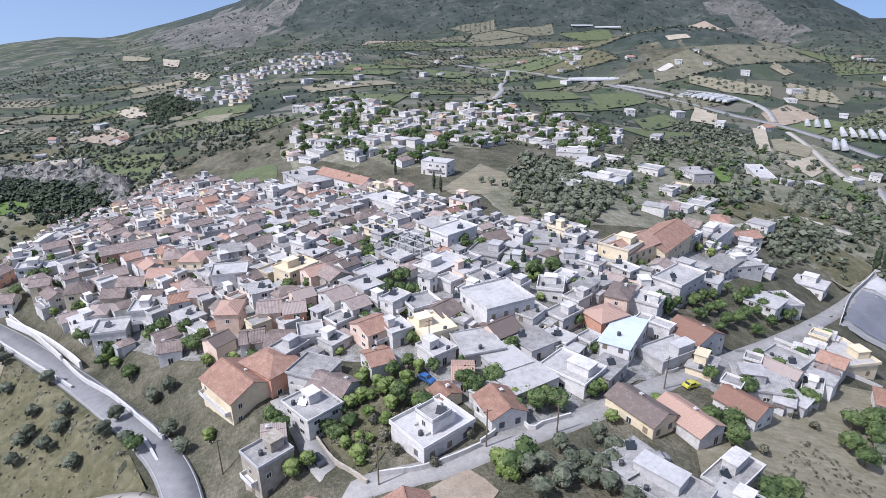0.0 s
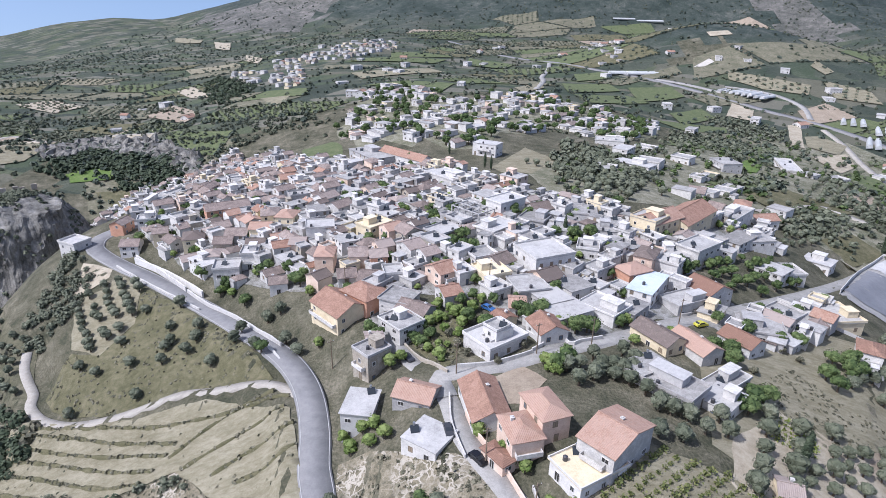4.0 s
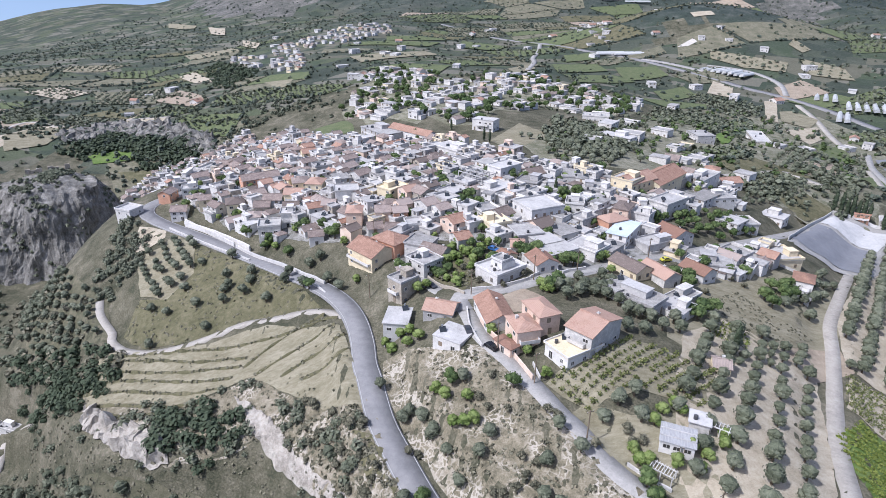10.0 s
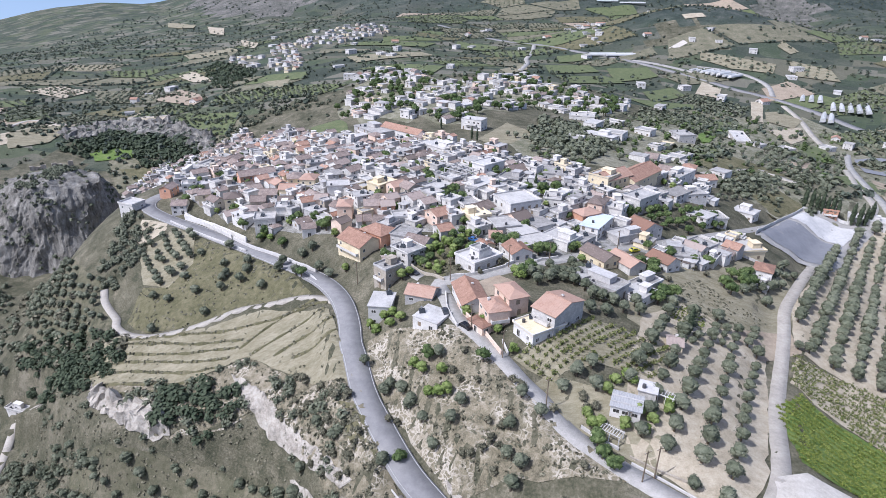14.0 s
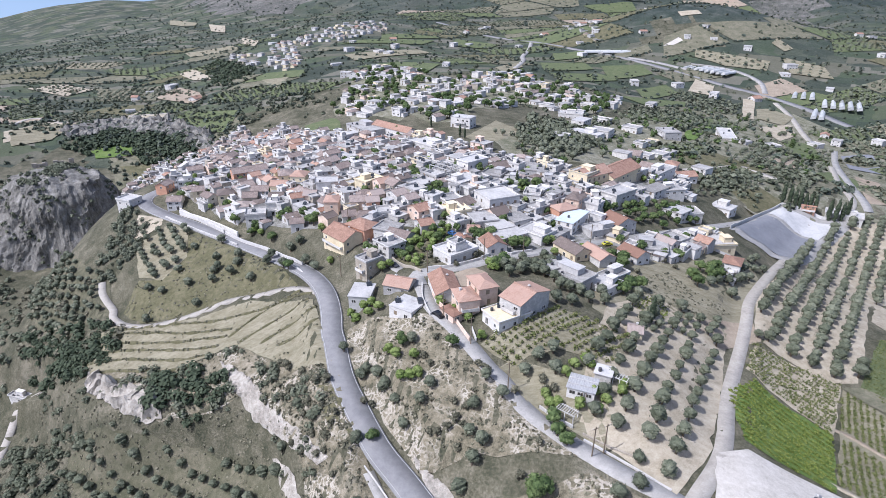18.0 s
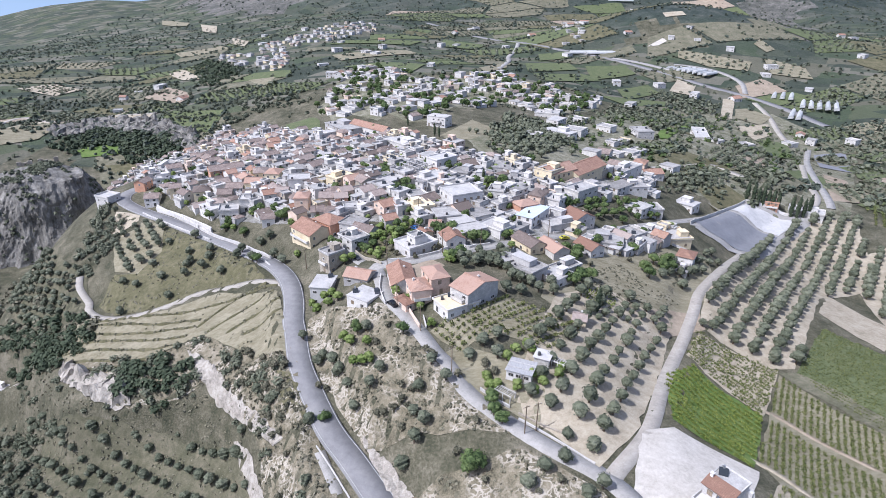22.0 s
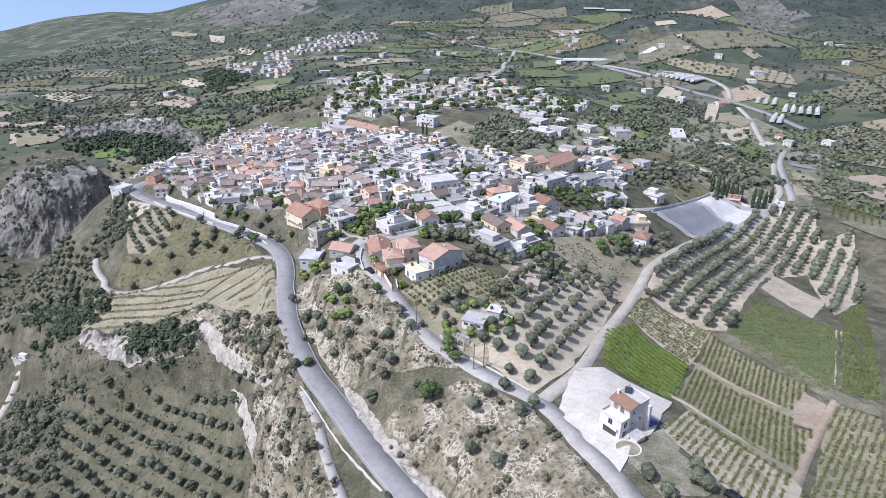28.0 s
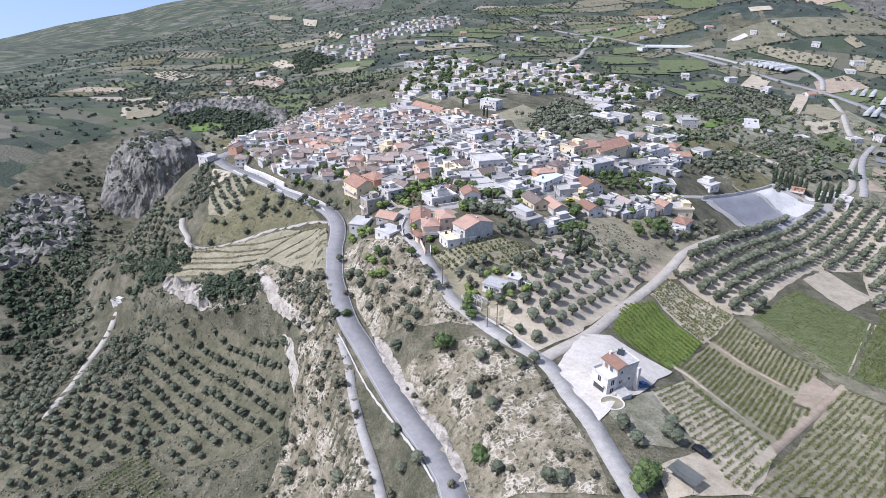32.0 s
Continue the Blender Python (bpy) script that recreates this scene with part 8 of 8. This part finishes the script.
tree("olive", -16.2, 27.9, 1.20)
tree("shrub", -9.0, 36.6, 1.00)
tree("shrub", -7.1, 33.7, 1.00)
tree("shrub", 0.3, 17.2, 1.00)
tree("shrub", 2.1, 15.3, 1.00)
tree("shrub", 0.8, 10.6, 1.00)
tree("shrub", -0.2, 21.2, 1.00)
tree("shrub", -4.1, 15.6, 1.00)
tree("shrub", -1.6, 15.7, 1.00)
tree("shrub", -24.9, 30.3, 1.00)
tree("shrub", 2.9, 19.4, 1.00)
tree("shrub", -22.7, 30.0, 1.00)
tree("shrub", -2.7, 31.8, 1.00)
tree("shrub", -6.2, 40.9, 1.00)
tree("shrub", -44.9, 26.3, 1.00)
tree("shrub", -34.1, 19.5, 1.00)
tree("shrub", -32.2, 26.0, 1.00)
tree("green", -15.7, 42.9, 1.00)
tree("green", -1.3, 37.0, 1.00)
tree("green", -21.0, 19.6, 1.00)
tree("green", 23.9, 9.4, 1.00)
tree("green", 25.7, 6.8, 1.00)
tree("green", 23.4, 13.1, 1.00)
tree("olive", -19.5, 33.1, 1.30)
tree("olive", 4.6, 6.6, 1.30)
tree("olive", 1.6, 3.5, 1.30)
tree("olive", 6.6, 10.1, 1.30)
tree("olive", 30.8, -9.4, 1.30)
tree("olive", 34.5, -6.5, 1.30)
tree("olive", 39.2, -4.3, 1.30)
tree("olive", 42.5, -13.9, 1.30)
tree("olive", 46.2, -11.5, 1.30)
tree("olive", 30.4, -22.3, 1.30)
tree("olive", 36.4, -27.6, 1.30)
tree("olive", 40.2, -47.6, 1.30)
tree("olive", 51.7, -52.9, 1.30)
tree("olive", 54.7, -53.2, 1.30)
tree("olive", 19.7, -41.4, 1.30)
tree("olive", 14.8, -39.9, 1.30)
tree("olive", 10.2, -28.8, 1.30)
tree("olive", -4.9, -35.4, 1.30)
tree("olive", -27.0, -24.5, 1.30)
tree("olive", -22.0, -22.0, 1.30)
tree("olive", -36.1, -9.0, 1.30)
tree("olive", 70.6, -41.1, 1.30)
tree("olive", 78.0, -36.8, 1.30)
tree("olive", 79.3, -32.9, 1.30)
tree("olive", 79.6, -38.3, 1.30)
tree("olive", 67.9, -36.2, 1.30)
tree("olive", -9.0, 23.7, 1.30)
tree("shrub", 15.4, -12.4, 1.00)
tree("shrub", 12.1, -15.1, 1.00)
tree("shrub", 32.0, -17.8, 1.00)
tree("shrub", 38.4, -32.4, 1.00)
tree("shrub", 36.3, -34.6, 1.00)
tree("shrub", 49.0, -20.7, 1.00)
tree("shrub", 29.8, -48.6, 1.00)
tree("shrub", -24.8, -2.4, 1.00)
tree("shrub", -16.6, -13.4, 1.00)
tree("shrub", -20.8, -13.7, 1.00)
tree("shrub", -30.6, 13.4, 1.00)
tree("shrub", -30.7, 4.7, 1.00)
tree("shrub", -5.9, 16.3, 1.00)
tree("shrub", -5.1, -18.6, 1.00)
tree("shrub", 13.1, -44.8, 1.00)
tree("shrub", 6.6, -41.5, 1.00)
tree("shrub", 59.3, -46.6, 1.00)
tree("shrub", -21.7, -4.9, 1.00)
tree("shrub", -5.6, -28.1, 1.00)
tree("shrub", -9.3, -28.5, 1.00)
tree("shrub", 64.3, -55.6, 1.00)
tree("shrub", -38.6, 25.2, 1.00)
tree("shrub", -41.2, 22.4, 1.00)
tree("shrub", 42.6, -23.8, 1.00)
tree("shrub", 15.1, 1.4, 1.00)
tree("shrub", 19.4, 7.0, 1.00)
tree("shrub", -7.0, -0.5, 1.00)
tree("green", 19.5, -3.0, 1.30)
tree("green", 35.5, -41.5, 1.30)
tree("green", 71.7, -52.7, 1.30)
tree("green", 72.5, -51.1, 1.30)
tree("green", 17.8, -3.1, 1.30)
tree("green", 69.8, -55.2, 1.30)
tree("green", -65.1, 131.5, 1.25)
tree("green", -69.4, 138.7, 1.25)
tree("green", -103.5, 147.4, 1.25)
tree("green", -30.9, 195.1, 1.25)
tree("green", -12.0, 152.2, 1.25)
tree("green", -3.6, 184.0, 1.25)
tree("green", -1.7, 178.5, 1.25)
tree("green", 20.3, 159.0, 1.25)
tree("green", 26.0, 157.8, 1.25)
tree("green", 32.7, 162.3, 1.25)
tree("green", 48.9, 194.1, 1.25)
tree("green", 4.9, 103.5, 1.25)
tree("green", 6.3, 101.5, 1.25)
tree("green", 10.4, 105.5, 1.25)
tree("green", 23.0, 98.2, 1.25)
tree("green", 56.6, 91.5, 1.25)
tree("green", 57.6, 96.0, 1.25)
tree("green", 67.9, 109.9, 1.25)
tree("green", 82.8, 110.2, 1.25)
tree("green", 60.2, 146.2, 1.25)
tree("green", 60.9, 143.4, 1.25)
tree("green", -22.8, 241.9, 1.25)
tree("green", -49.1, 215.2, 1.25)
tree("green", 6.6, 176.4, 1.25)
tree("green", 95.9, 107.2, 1.25)
tree("green", 92.4, 101.2, 1.25)
tree("green", 84.9, 93.2, 1.25)
tree("green", 83.9, 97.3, 1.25)
tree("green", -58.8, 201.5, 1.25)
tree("green", -43.1, 264.2, 1.25)
tree("citrus", -79.3, 142.9, 1.20)
tree("citrus", -81.0, 141.2, 1.20)
tree("citrus", -87.7, 134.8, 1.20)
tree("citrus", -91.9, 138.1, 1.20)
tree("citrus", -27.3, 182.8, 1.20)
tree("citrus", -22.8, 176.4, 1.20)
tree("citrus", -22.2, 171.1, 1.20)
tree("citrus", -18.9, 149.0, 1.20)
tree("citrus", -14.8, 146.9, 1.20)
tree("citrus", -15.9, 142.0, 1.20)
tree("citrus", -21.8, 146.5, 1.20)
tree("citrus", 36.7, 152.4, 1.20)
tree("citrus", -17.6, 106.9, 1.20)
tree("citrus", -15.5, 110.5, 1.20)
tree("citrus", -12.5, 104.5, 1.20)
tree("citrus", -9.9, 102.4, 1.20)
tree("citrus", -16.9, 101.5, 1.20)
tree("citrus", -7.8, 105.9, 1.20)
tree("citrus", 14.6, 99.7, 1.20)
tree("citrus", 17.0, 100.8, 1.20)
tree("citrus", 20.7, 101.9, 1.20)
tree("citrus", 33.0, 94.6, 1.20)
tree("citrus", 33.3, 105.1, 1.20)
tree("citrus", 43.4, 95.3, 1.20)
tree("citrus", 46.5, 97.6, 1.20)
tree("citrus", 44.1, 100.8, 1.20)
tree("citrus", 10.3, 79.3, 1.20)
tree("citrus", 11.5, 77.2, 1.20)
tree("citrus", 9.6, 82.3, 1.20)
tree("citrus", 11.0, 81.5, 1.20)
tree("citrus", -47.8, 172.8, 1.20)
tree("citrus", -35.4, 185.6, 1.20)
tree("citrus", -49.2, 100.0, 1.20)
tree("citrus", 99.7, 133.2, 1.20)
tree("citrus", -24.8, 85.0, 1.20)
tree("citrus", -27.0, 82.9, 1.20)
tree("citrus", 91.7, 130.4, 1.20)
tree("shrub", -19.9, 90.7, 1.00)
tree("shrub", -13.8, 94.3, 1.00)
tree("shrub", -8.7, 85.8, 1.00)
tree("shrub", -1.4, 82.0, 1.00)
tree("shrub", -1.5, 88.0, 1.00)
tree("shrub", -18.7, 97.0, 1.00)
tree("shrub", -21.7, 94.4, 1.00)
tree("shrub", -11.1, 89.5, 1.00)
tree("shrub", -15.3, 88.6, 1.00)
tree("shrub", 62.0, 90.8, 1.00)
tree("shrub", 4.9, 89.2, 1.00)
tree("shrub", -4.0, 85.5, 1.00)
tree("shrub", 79.5, 102.5, 1.00)
tree("shrub", 75.8, 104.9, 1.00)
tree("olive", 21.0, 84.7, 1.30)
tree("olive", 22.2, 80.3, 1.30)
tree("olive", 17.2, 80.1, 1.30)
tree("olive", 29.3, 80.9, 1.30)
tree("olive", 24.2, 76.3, 1.30)
tree("olive", 20.6, 77.4, 1.30)
tree("olive", 14.1, 78.6, 1.30)
tree("olive", 26.8, 79.3, 1.30)
tree("olive", -55.1, 99.0, 1.30)
tree("olive", -103.8, 130.3, 1.30)
tree("olive", -103.3, 121.6, 1.30)
tree("olive", -101.1, 113.3, 1.30)
tree("olive", -90.9, 113.4, 1.30)
tree("olive", -76.0, 112.6, 1.30)
tree("olive", -60.1, 105.0, 1.30)
tree("olive", -68.0, 101.8, 1.30)
tree("olive", -81.5, 102.0, 1.30)
tree("olive", -69.9, 117.9, 1.30)
tree("olive", -65.7, 118.2, 1.30)
tree("olive", 17.6, 28.0, 1.30)
tree("olive", 21.3, 31.2, 1.30)
tree("olive", 25.3, 33.8, 1.30)
tree("olive", 25.2, 26.9, 1.30)
tree("olive", 37.7, 11.5, 1.30)
tree("olive", 44.4, 25.0, 1.30)
tree("olive", 40.9, 16.8, 1.30)
tree("citrus", 27.7, 26.1, 1.10)
tree("citrus", 30.3, 29.4, 1.10)
tree("citrus", 33.5, 31.3, 1.10)
tree("citrus", 24.9, 18.3, 1.10)
tree("citrus", 33.7, 20.4, 1.10)
tree("citrus", 36.8, 21.3, 1.10)
tree("citrus", 36.5, 18.6, 1.10)
tree("citrus", 34.1, 15.5, 1.10)
tree("citrus", 29.9, 16.9, 1.10)
tree("citrus", 34.5, 30.1, 1.10)
tree("citrus", 23.1, 18.4, 1.10)
tree("citrus", 22.2, 20.5, 1.10)
tree("citrus", 40.9, 21.9, 1.10)
tree("citrus", 42.1, 24.7, 1.10)
tree("citrus", -0.9, 53.3, 1.10)
tree("citrus", -5.8, 58.4, 1.10)
tree("citrus", 2.7, 49.0, 1.10)
tree("citrus", 0.6, 51.2, 1.10)
tree("citrus", 6.6, 41.0, 1.10)
tree("shrub", 21.9, 24.8, 1.10)
tree("shrub", 22.4, 21.9, 1.10)
tree("shrub", 24.3, 21.9, 1.10)
tree("shrub", 33.3, 14.8, 1.10)
tree("shrub", 14.9, 21.6, 1.10)
tree("shrub", 5.9, 30.0, 1.10)
tree("shrub", 7.8, 28.2, 1.10)
tree("cypress", -4.0, 250.8, 1.00)
tree("cypress", -1.0, 245.3, 1.00)
tree("cypress", 23.9, 161.2, 1.00)
tree("cypress", -23.0, 277.7, 1.00)
tree("cypress", 58.6, 59.7, 1.30)
tree("cypress", 179.8, 219.0, 1.70)
tree("cypress", 182.3, 218.1, 1.70)
tree("cypress", 185.0, 217.9, 1.70)
tree("cypress", 187.8, 217.6, 1.70)
tree("cypress", 190.2, 216.6, 1.70)
tree("cypress", 192.9, 216.3, 1.70)
tree("cypress", 176.4, 219.6, 1.70)
tree("cypress", 199.3, 212.7, 1.70)
tree("cypress", 202.1, 211.0, 1.70)
tree("cypress", 205.9, 212.0, 1.70)
tree("cypress", 210.9, 215.8, 1.70)
tree("olive", 27.3, 75.1, 1.35)
tree("olive", 30.2, 72.1, 1.35)
tree("olive", 31.7, 67.2, 1.35)
tree("olive", 34.0, 66.3, 1.35)
tree("olive", 37.3, 65.8, 1.35)
tree("olive", 29.1, 58.3, 1.35)
tree("olive", 33.9, 58.3, 1.35)
tree("olive", 30.7, 84.2, 1.35)
tree("olive", 24.7, 80.5, 1.35)
tree("olive", 28.7, 88.0, 1.35)
tree("olive", 39.7, 62.1, 1.35)
tree("olive", 44.4, 67.2, 1.35)
tree("olive", 44.8, 62.8, 1.35)
tree("olive", 15.8, 72.9, 1.35)
tree("olive", 19.6, 75.4, 1.35)
tree("green", 12.2, 78.8, 1.25)
tree("green", 14.2, 81.0, 1.25)
tree("green", 53.2, 96.3, 1.25)
tree("green", 50.4, 73.2, 1.25)
tree("green", 56.2, 77.5, 1.25)
tree("green", 52.9, 72.7, 1.25)
tree("green", 59.4, 79.0, 1.25)
tree("green", 58.1, 96.3, 1.25)
tree("green", 89.7, 105.2, 1.25)
tree("green", 94.0, 105.5, 1.25)
tree("green", 96.0, 102.9, 1.25)

for area, count, kind, size, seed in ((VILLAGE, 270, "green", 0.9, 91), (VILLAGE, 150, "citrus", 1.05, 92), (VILLAGE_FAR, 330, "green", 1.35, 93), (EAST_GARDENS, 150, "olive", 1.25, 94), (HOUSE_GARDEN, 20, "citrus", 1.0, 95), (WEST_WOOD, 60, "olive", 1.1, 96), (SLOPE_LOW, 30, "shrub", 1.2, 97), (SLOPE_LEFT, 16, "shrub", 1.0, 98), (SLOPE_MID_S, 30, "shrub", 0.8, 99)):
    for x, y in zip(*scatter(area, count, seed, 1.0, None, 0.55 if area is VILLAGE else 0.85)):
        tree(kind, float(x), float(y), size * tree_rng.uniform(0.7, 1.2))

# ---- walls ----
def wall_line(pts, h, th, mat, label):
    line = along(pts, 2.5)
    z = ground(line[:, 0], line[:, 1])
    t = np.gradient(line, axis=0)
    t /= np.linalg.norm(t, axis=1)[:, None]
    side = np.stack([t[:, 1], -t[:, 0]], 1) * th / 2
    bm = bmesh.new()
    rows = []
    for k in range(len(line)):
        a, b = line[k] - side[k], line[k] + side[k]
        top = z[k] + h + 0.06 * math.sin(k * 1.7)
        rows.append([bm.verts.new(p) for p in ((*a, z[k] - 0.8), (*a, top), (*b, top), (*b, z[k] - 0.8))])
    for p, q in zip(rows[:-1], rows[1:]):
        for i in range(4):
            bm.faces.new((p[i], p[(i + 1) % 4], q[(i + 1) % 4], q[i]))
    bm.faces.new(rows[0][::-1])
    bm.faces.new(rows[-1])
    bmesh.ops.recalc_face_normals(bm, faces=bm.faces[:])
    me = bare_mesh("garden_wall", bm, mat)
    return tagged(new("garden_wall", me), label, "wall")


for row in WALLS:
    wall_line(*row)


# ---- poles ----
def utility_pole(x, y, turn):
    th = tagged(new("utility_pole"), "wooden utility pole with a crossarm", "utility pole", "utility poles")
    th.matrix_basis = pose(x, y, float(ground(x, y)), 0, 0, turn)
    bm = bmesh.new()
    tube(bm, [(0, 0, -0.8), (0, 0, 4), (0, 0, 8.6)], [0.16, 0.14, 0.11], 8)
    part("pole", bm, "wood", th)
    bm = bmesh.new()
    box(bm, -0.9, 0.9, -0.06, 0.06, 8.0, 8.14)
    part("crossarm", bm, "wood", th)
    for k in (-0.75, 0, 0.75):
        bm = bmesh.new()
        tube(bm, [(k, 0, 8.14), (k, 0, 8.34)], [0.05, 0.04], 6)
        part("insulator", bm, "white", th)
    return th


for x, y in POLES:
    utility_pole(x, y, 30)

# ---- cars ----
for name, c in (("black", (0.015, 0.015, 0.018)), ("dark grey", (0.06, 0.06, 0.065)), ("blue", (0.05, 0.14, 0.35)), ("white", (0.75, 0.75, 0.75)), ("red", (0.32, 0.04, 0.03)), ("grey", (0.3, 0.3, 0.31)), ("yellow", (0.6, 0.55, 0.08))):
    M["car_" + name] = plain("car_paint_" + name.replace(" ", "_"), c, 0.25, 0.2)


def car(x, y, turn, colour):
    th = tagged(new("car"), colour + " parked car beside the lane", "car", "parked cars")
    d = 1.2
    c, s = math.cos(radians(turn)), math.sin(radians(turn))
    za, zb = float(ground(x + d * c, y + d * s)), float(ground(x - d * c, y - d * s))
    th.matrix_basis = pose(x, y, (za + zb) / 2 + 0.18, 0, -math.degrees(math.atan2(za - zb, 2 * d)), turn)
    prof = [(-2.05, 0.35), (-2.0, 0.85), (-1.55, 0.95), (-1.15, 1.42), (0.25, 1.45), (0.95, 0.98), (1.85, 0.85), (2.05, 0.6), (2.05, 0.35)]
    bm = bmesh.new()
    sec = []
    for w, k in ((-0.84, 0.0), (-0.80, 0.0), (0.80, 0.0), (0.84, 0.0)):
        inset = 0.16 if abs(w) > 0.82 else 0
        sec.append([bm.verts.new((px, (w * (0.82 if pz > 1.2 else 1.0)), pz - (0.04 if abs(w) > 0.82 else 0))) for px, pz in prof])
    for a, b in zip(sec[:-1], sec[1:]):
        for i in range(len(prof)):
            j = (i + 1) % len(prof)
            bm.faces.new((a[i], a[j], b[j], b[i]))
    bm.faces.new(sec[0][::-1])
    bm.faces.new(sec[-1])
    bmesh.ops.recalc_face_normals(bm, faces=bm.faces[:])
    part("body", bm, "car_" + colour, th)
    for nm, pts in (("windscreen", [(0.29, 1.43), (0.90, 1.02)]), ("rear_window", [(-1.19, 1.40), (-1.52, 0.99)])):
        bm = bmesh.new()
        (ax, az), (bx, bz) = pts
        o = 0.03 if ax > 0 else -0.03
        poly(bm, [(ax + o, -0.58, az), (ax + o, 0.58, az), (bx + o, 0.70, bz), (bx + o, -0.70, bz)], [(0, 1, 2, 3)])
        part(nm, bm, "glass", th)
    for w in (-1, 1):
        bm = bmesh.new()
        poly(bm, [(-1.1, w * 0.80, 1.36), (0.2, w * 0.80, 1.38), (0.75, w * 0.855, 1.0), (-1.4, w * 0.855, 0.98)], [(0, 1, 2, 3)])
        part("side_window", bm, "glass", th)
        for px in (-1.3, 1.3):
            bm = bmesh.new()
            tube(bm, [(0, 0, -0.1), (0, 0, 0.1)], [0.31, 0.31], 12)
            bmesh.ops.rotate(bm, verts=bm.verts[:], matrix=Matrix.Rotation(radians(90), 3, "X"))
            bmesh.ops.translate(bm, verts=bm.verts[:], vec=(px, w * 0.78, 0.13))
            wheel = part("wheel", bm, "rubber", th)
            bm = bmesh.new()
            tube(bm, [(0, 0, -0.112), (0, 0, 0.112)], [0.19, 0.19], 10)
            bmesh.ops.rotate(bm, verts=bm.verts[:], matrix=Matrix.Rotation(radians(90), 3, "X"))
            bmesh.ops.translate(bm, verts=bm.verts[:], vec=(px, w * 0.78, 0.13))
            part("rim", bm, "metal", wheel, "grey metal rim")
    return th


for row in CARS:
    car(*row)


# ---- unfinished concrete frame ----
def concrete_frame(x, y, turn):
    th = tagged(new("concrete_frame"), "unfinished grey concrete building frame", "unfinished building")
    th.matrix_basis = pose(x, y, float(ground(x, y)), 0, 0, turn)
    bm = bmesh.new()
    box(bm, -7, 7, -4.5, 4.5, -1, 2.7)
    part("ground_floor", bm, "white", th)
    bm = bmesh.new()
    box(bm, -7.3, 7.3, -4.8, 4.8, 2.7, 2.9)
    part("slab", bm, "slab", th)
    for a in np.linspace(-6.8, 6.8, 5):
        for b in (-4.3, 0, 4.3):
            bm = bmesh.new()
            box(bm, a - 0.16, a + 0.16, b - 0.16, b + 0.16, 2.9, 5.4)
            part("column", bm, "grey_wall", th)
    for b in (-4.3, 0, 4.3):
        bm = bmesh.new()
        box(bm, -7, 7, b - 0.15, b + 0.15, 5.4, 5.75)
        part("beam", bm, "grey_wall", th)
    for a in np.linspace(-6.8, 6.8, 5):
        bm = bmesh.new()
        box(bm, a - 0.14, a + 0.14, -4.15, 4.15, 5.42, 5.7)
        part("beam", bm, "grey_wall", th)


concrete_frame(*FRAME_AT)

# ---- the far ones of a kind become one mesh ----
def near_first(things):
    return sorted(things, key=lambda o: math.hypot(o.matrix_basis.translation.x - 5, o.matrix_basis.translation.y - 10))


for prefix, limit, name, label, category in (
    ("house", 330, "far_houses", "white and tiled houses of the far quarters and the second village", "houses"),
    ("olive_tree", 330, "far_olive_trees", "grey-green olive trees of the farther groves", "olive trees"),
    ("tree", 260, "far_trees", "leafy green trees of the far quarter", "trees"),
):
    kind = near_first([o for o in scene.objects if o.parent is None and o.name.split(".")[0] == prefix])
    join_things(kind[limit:], name, label, category)
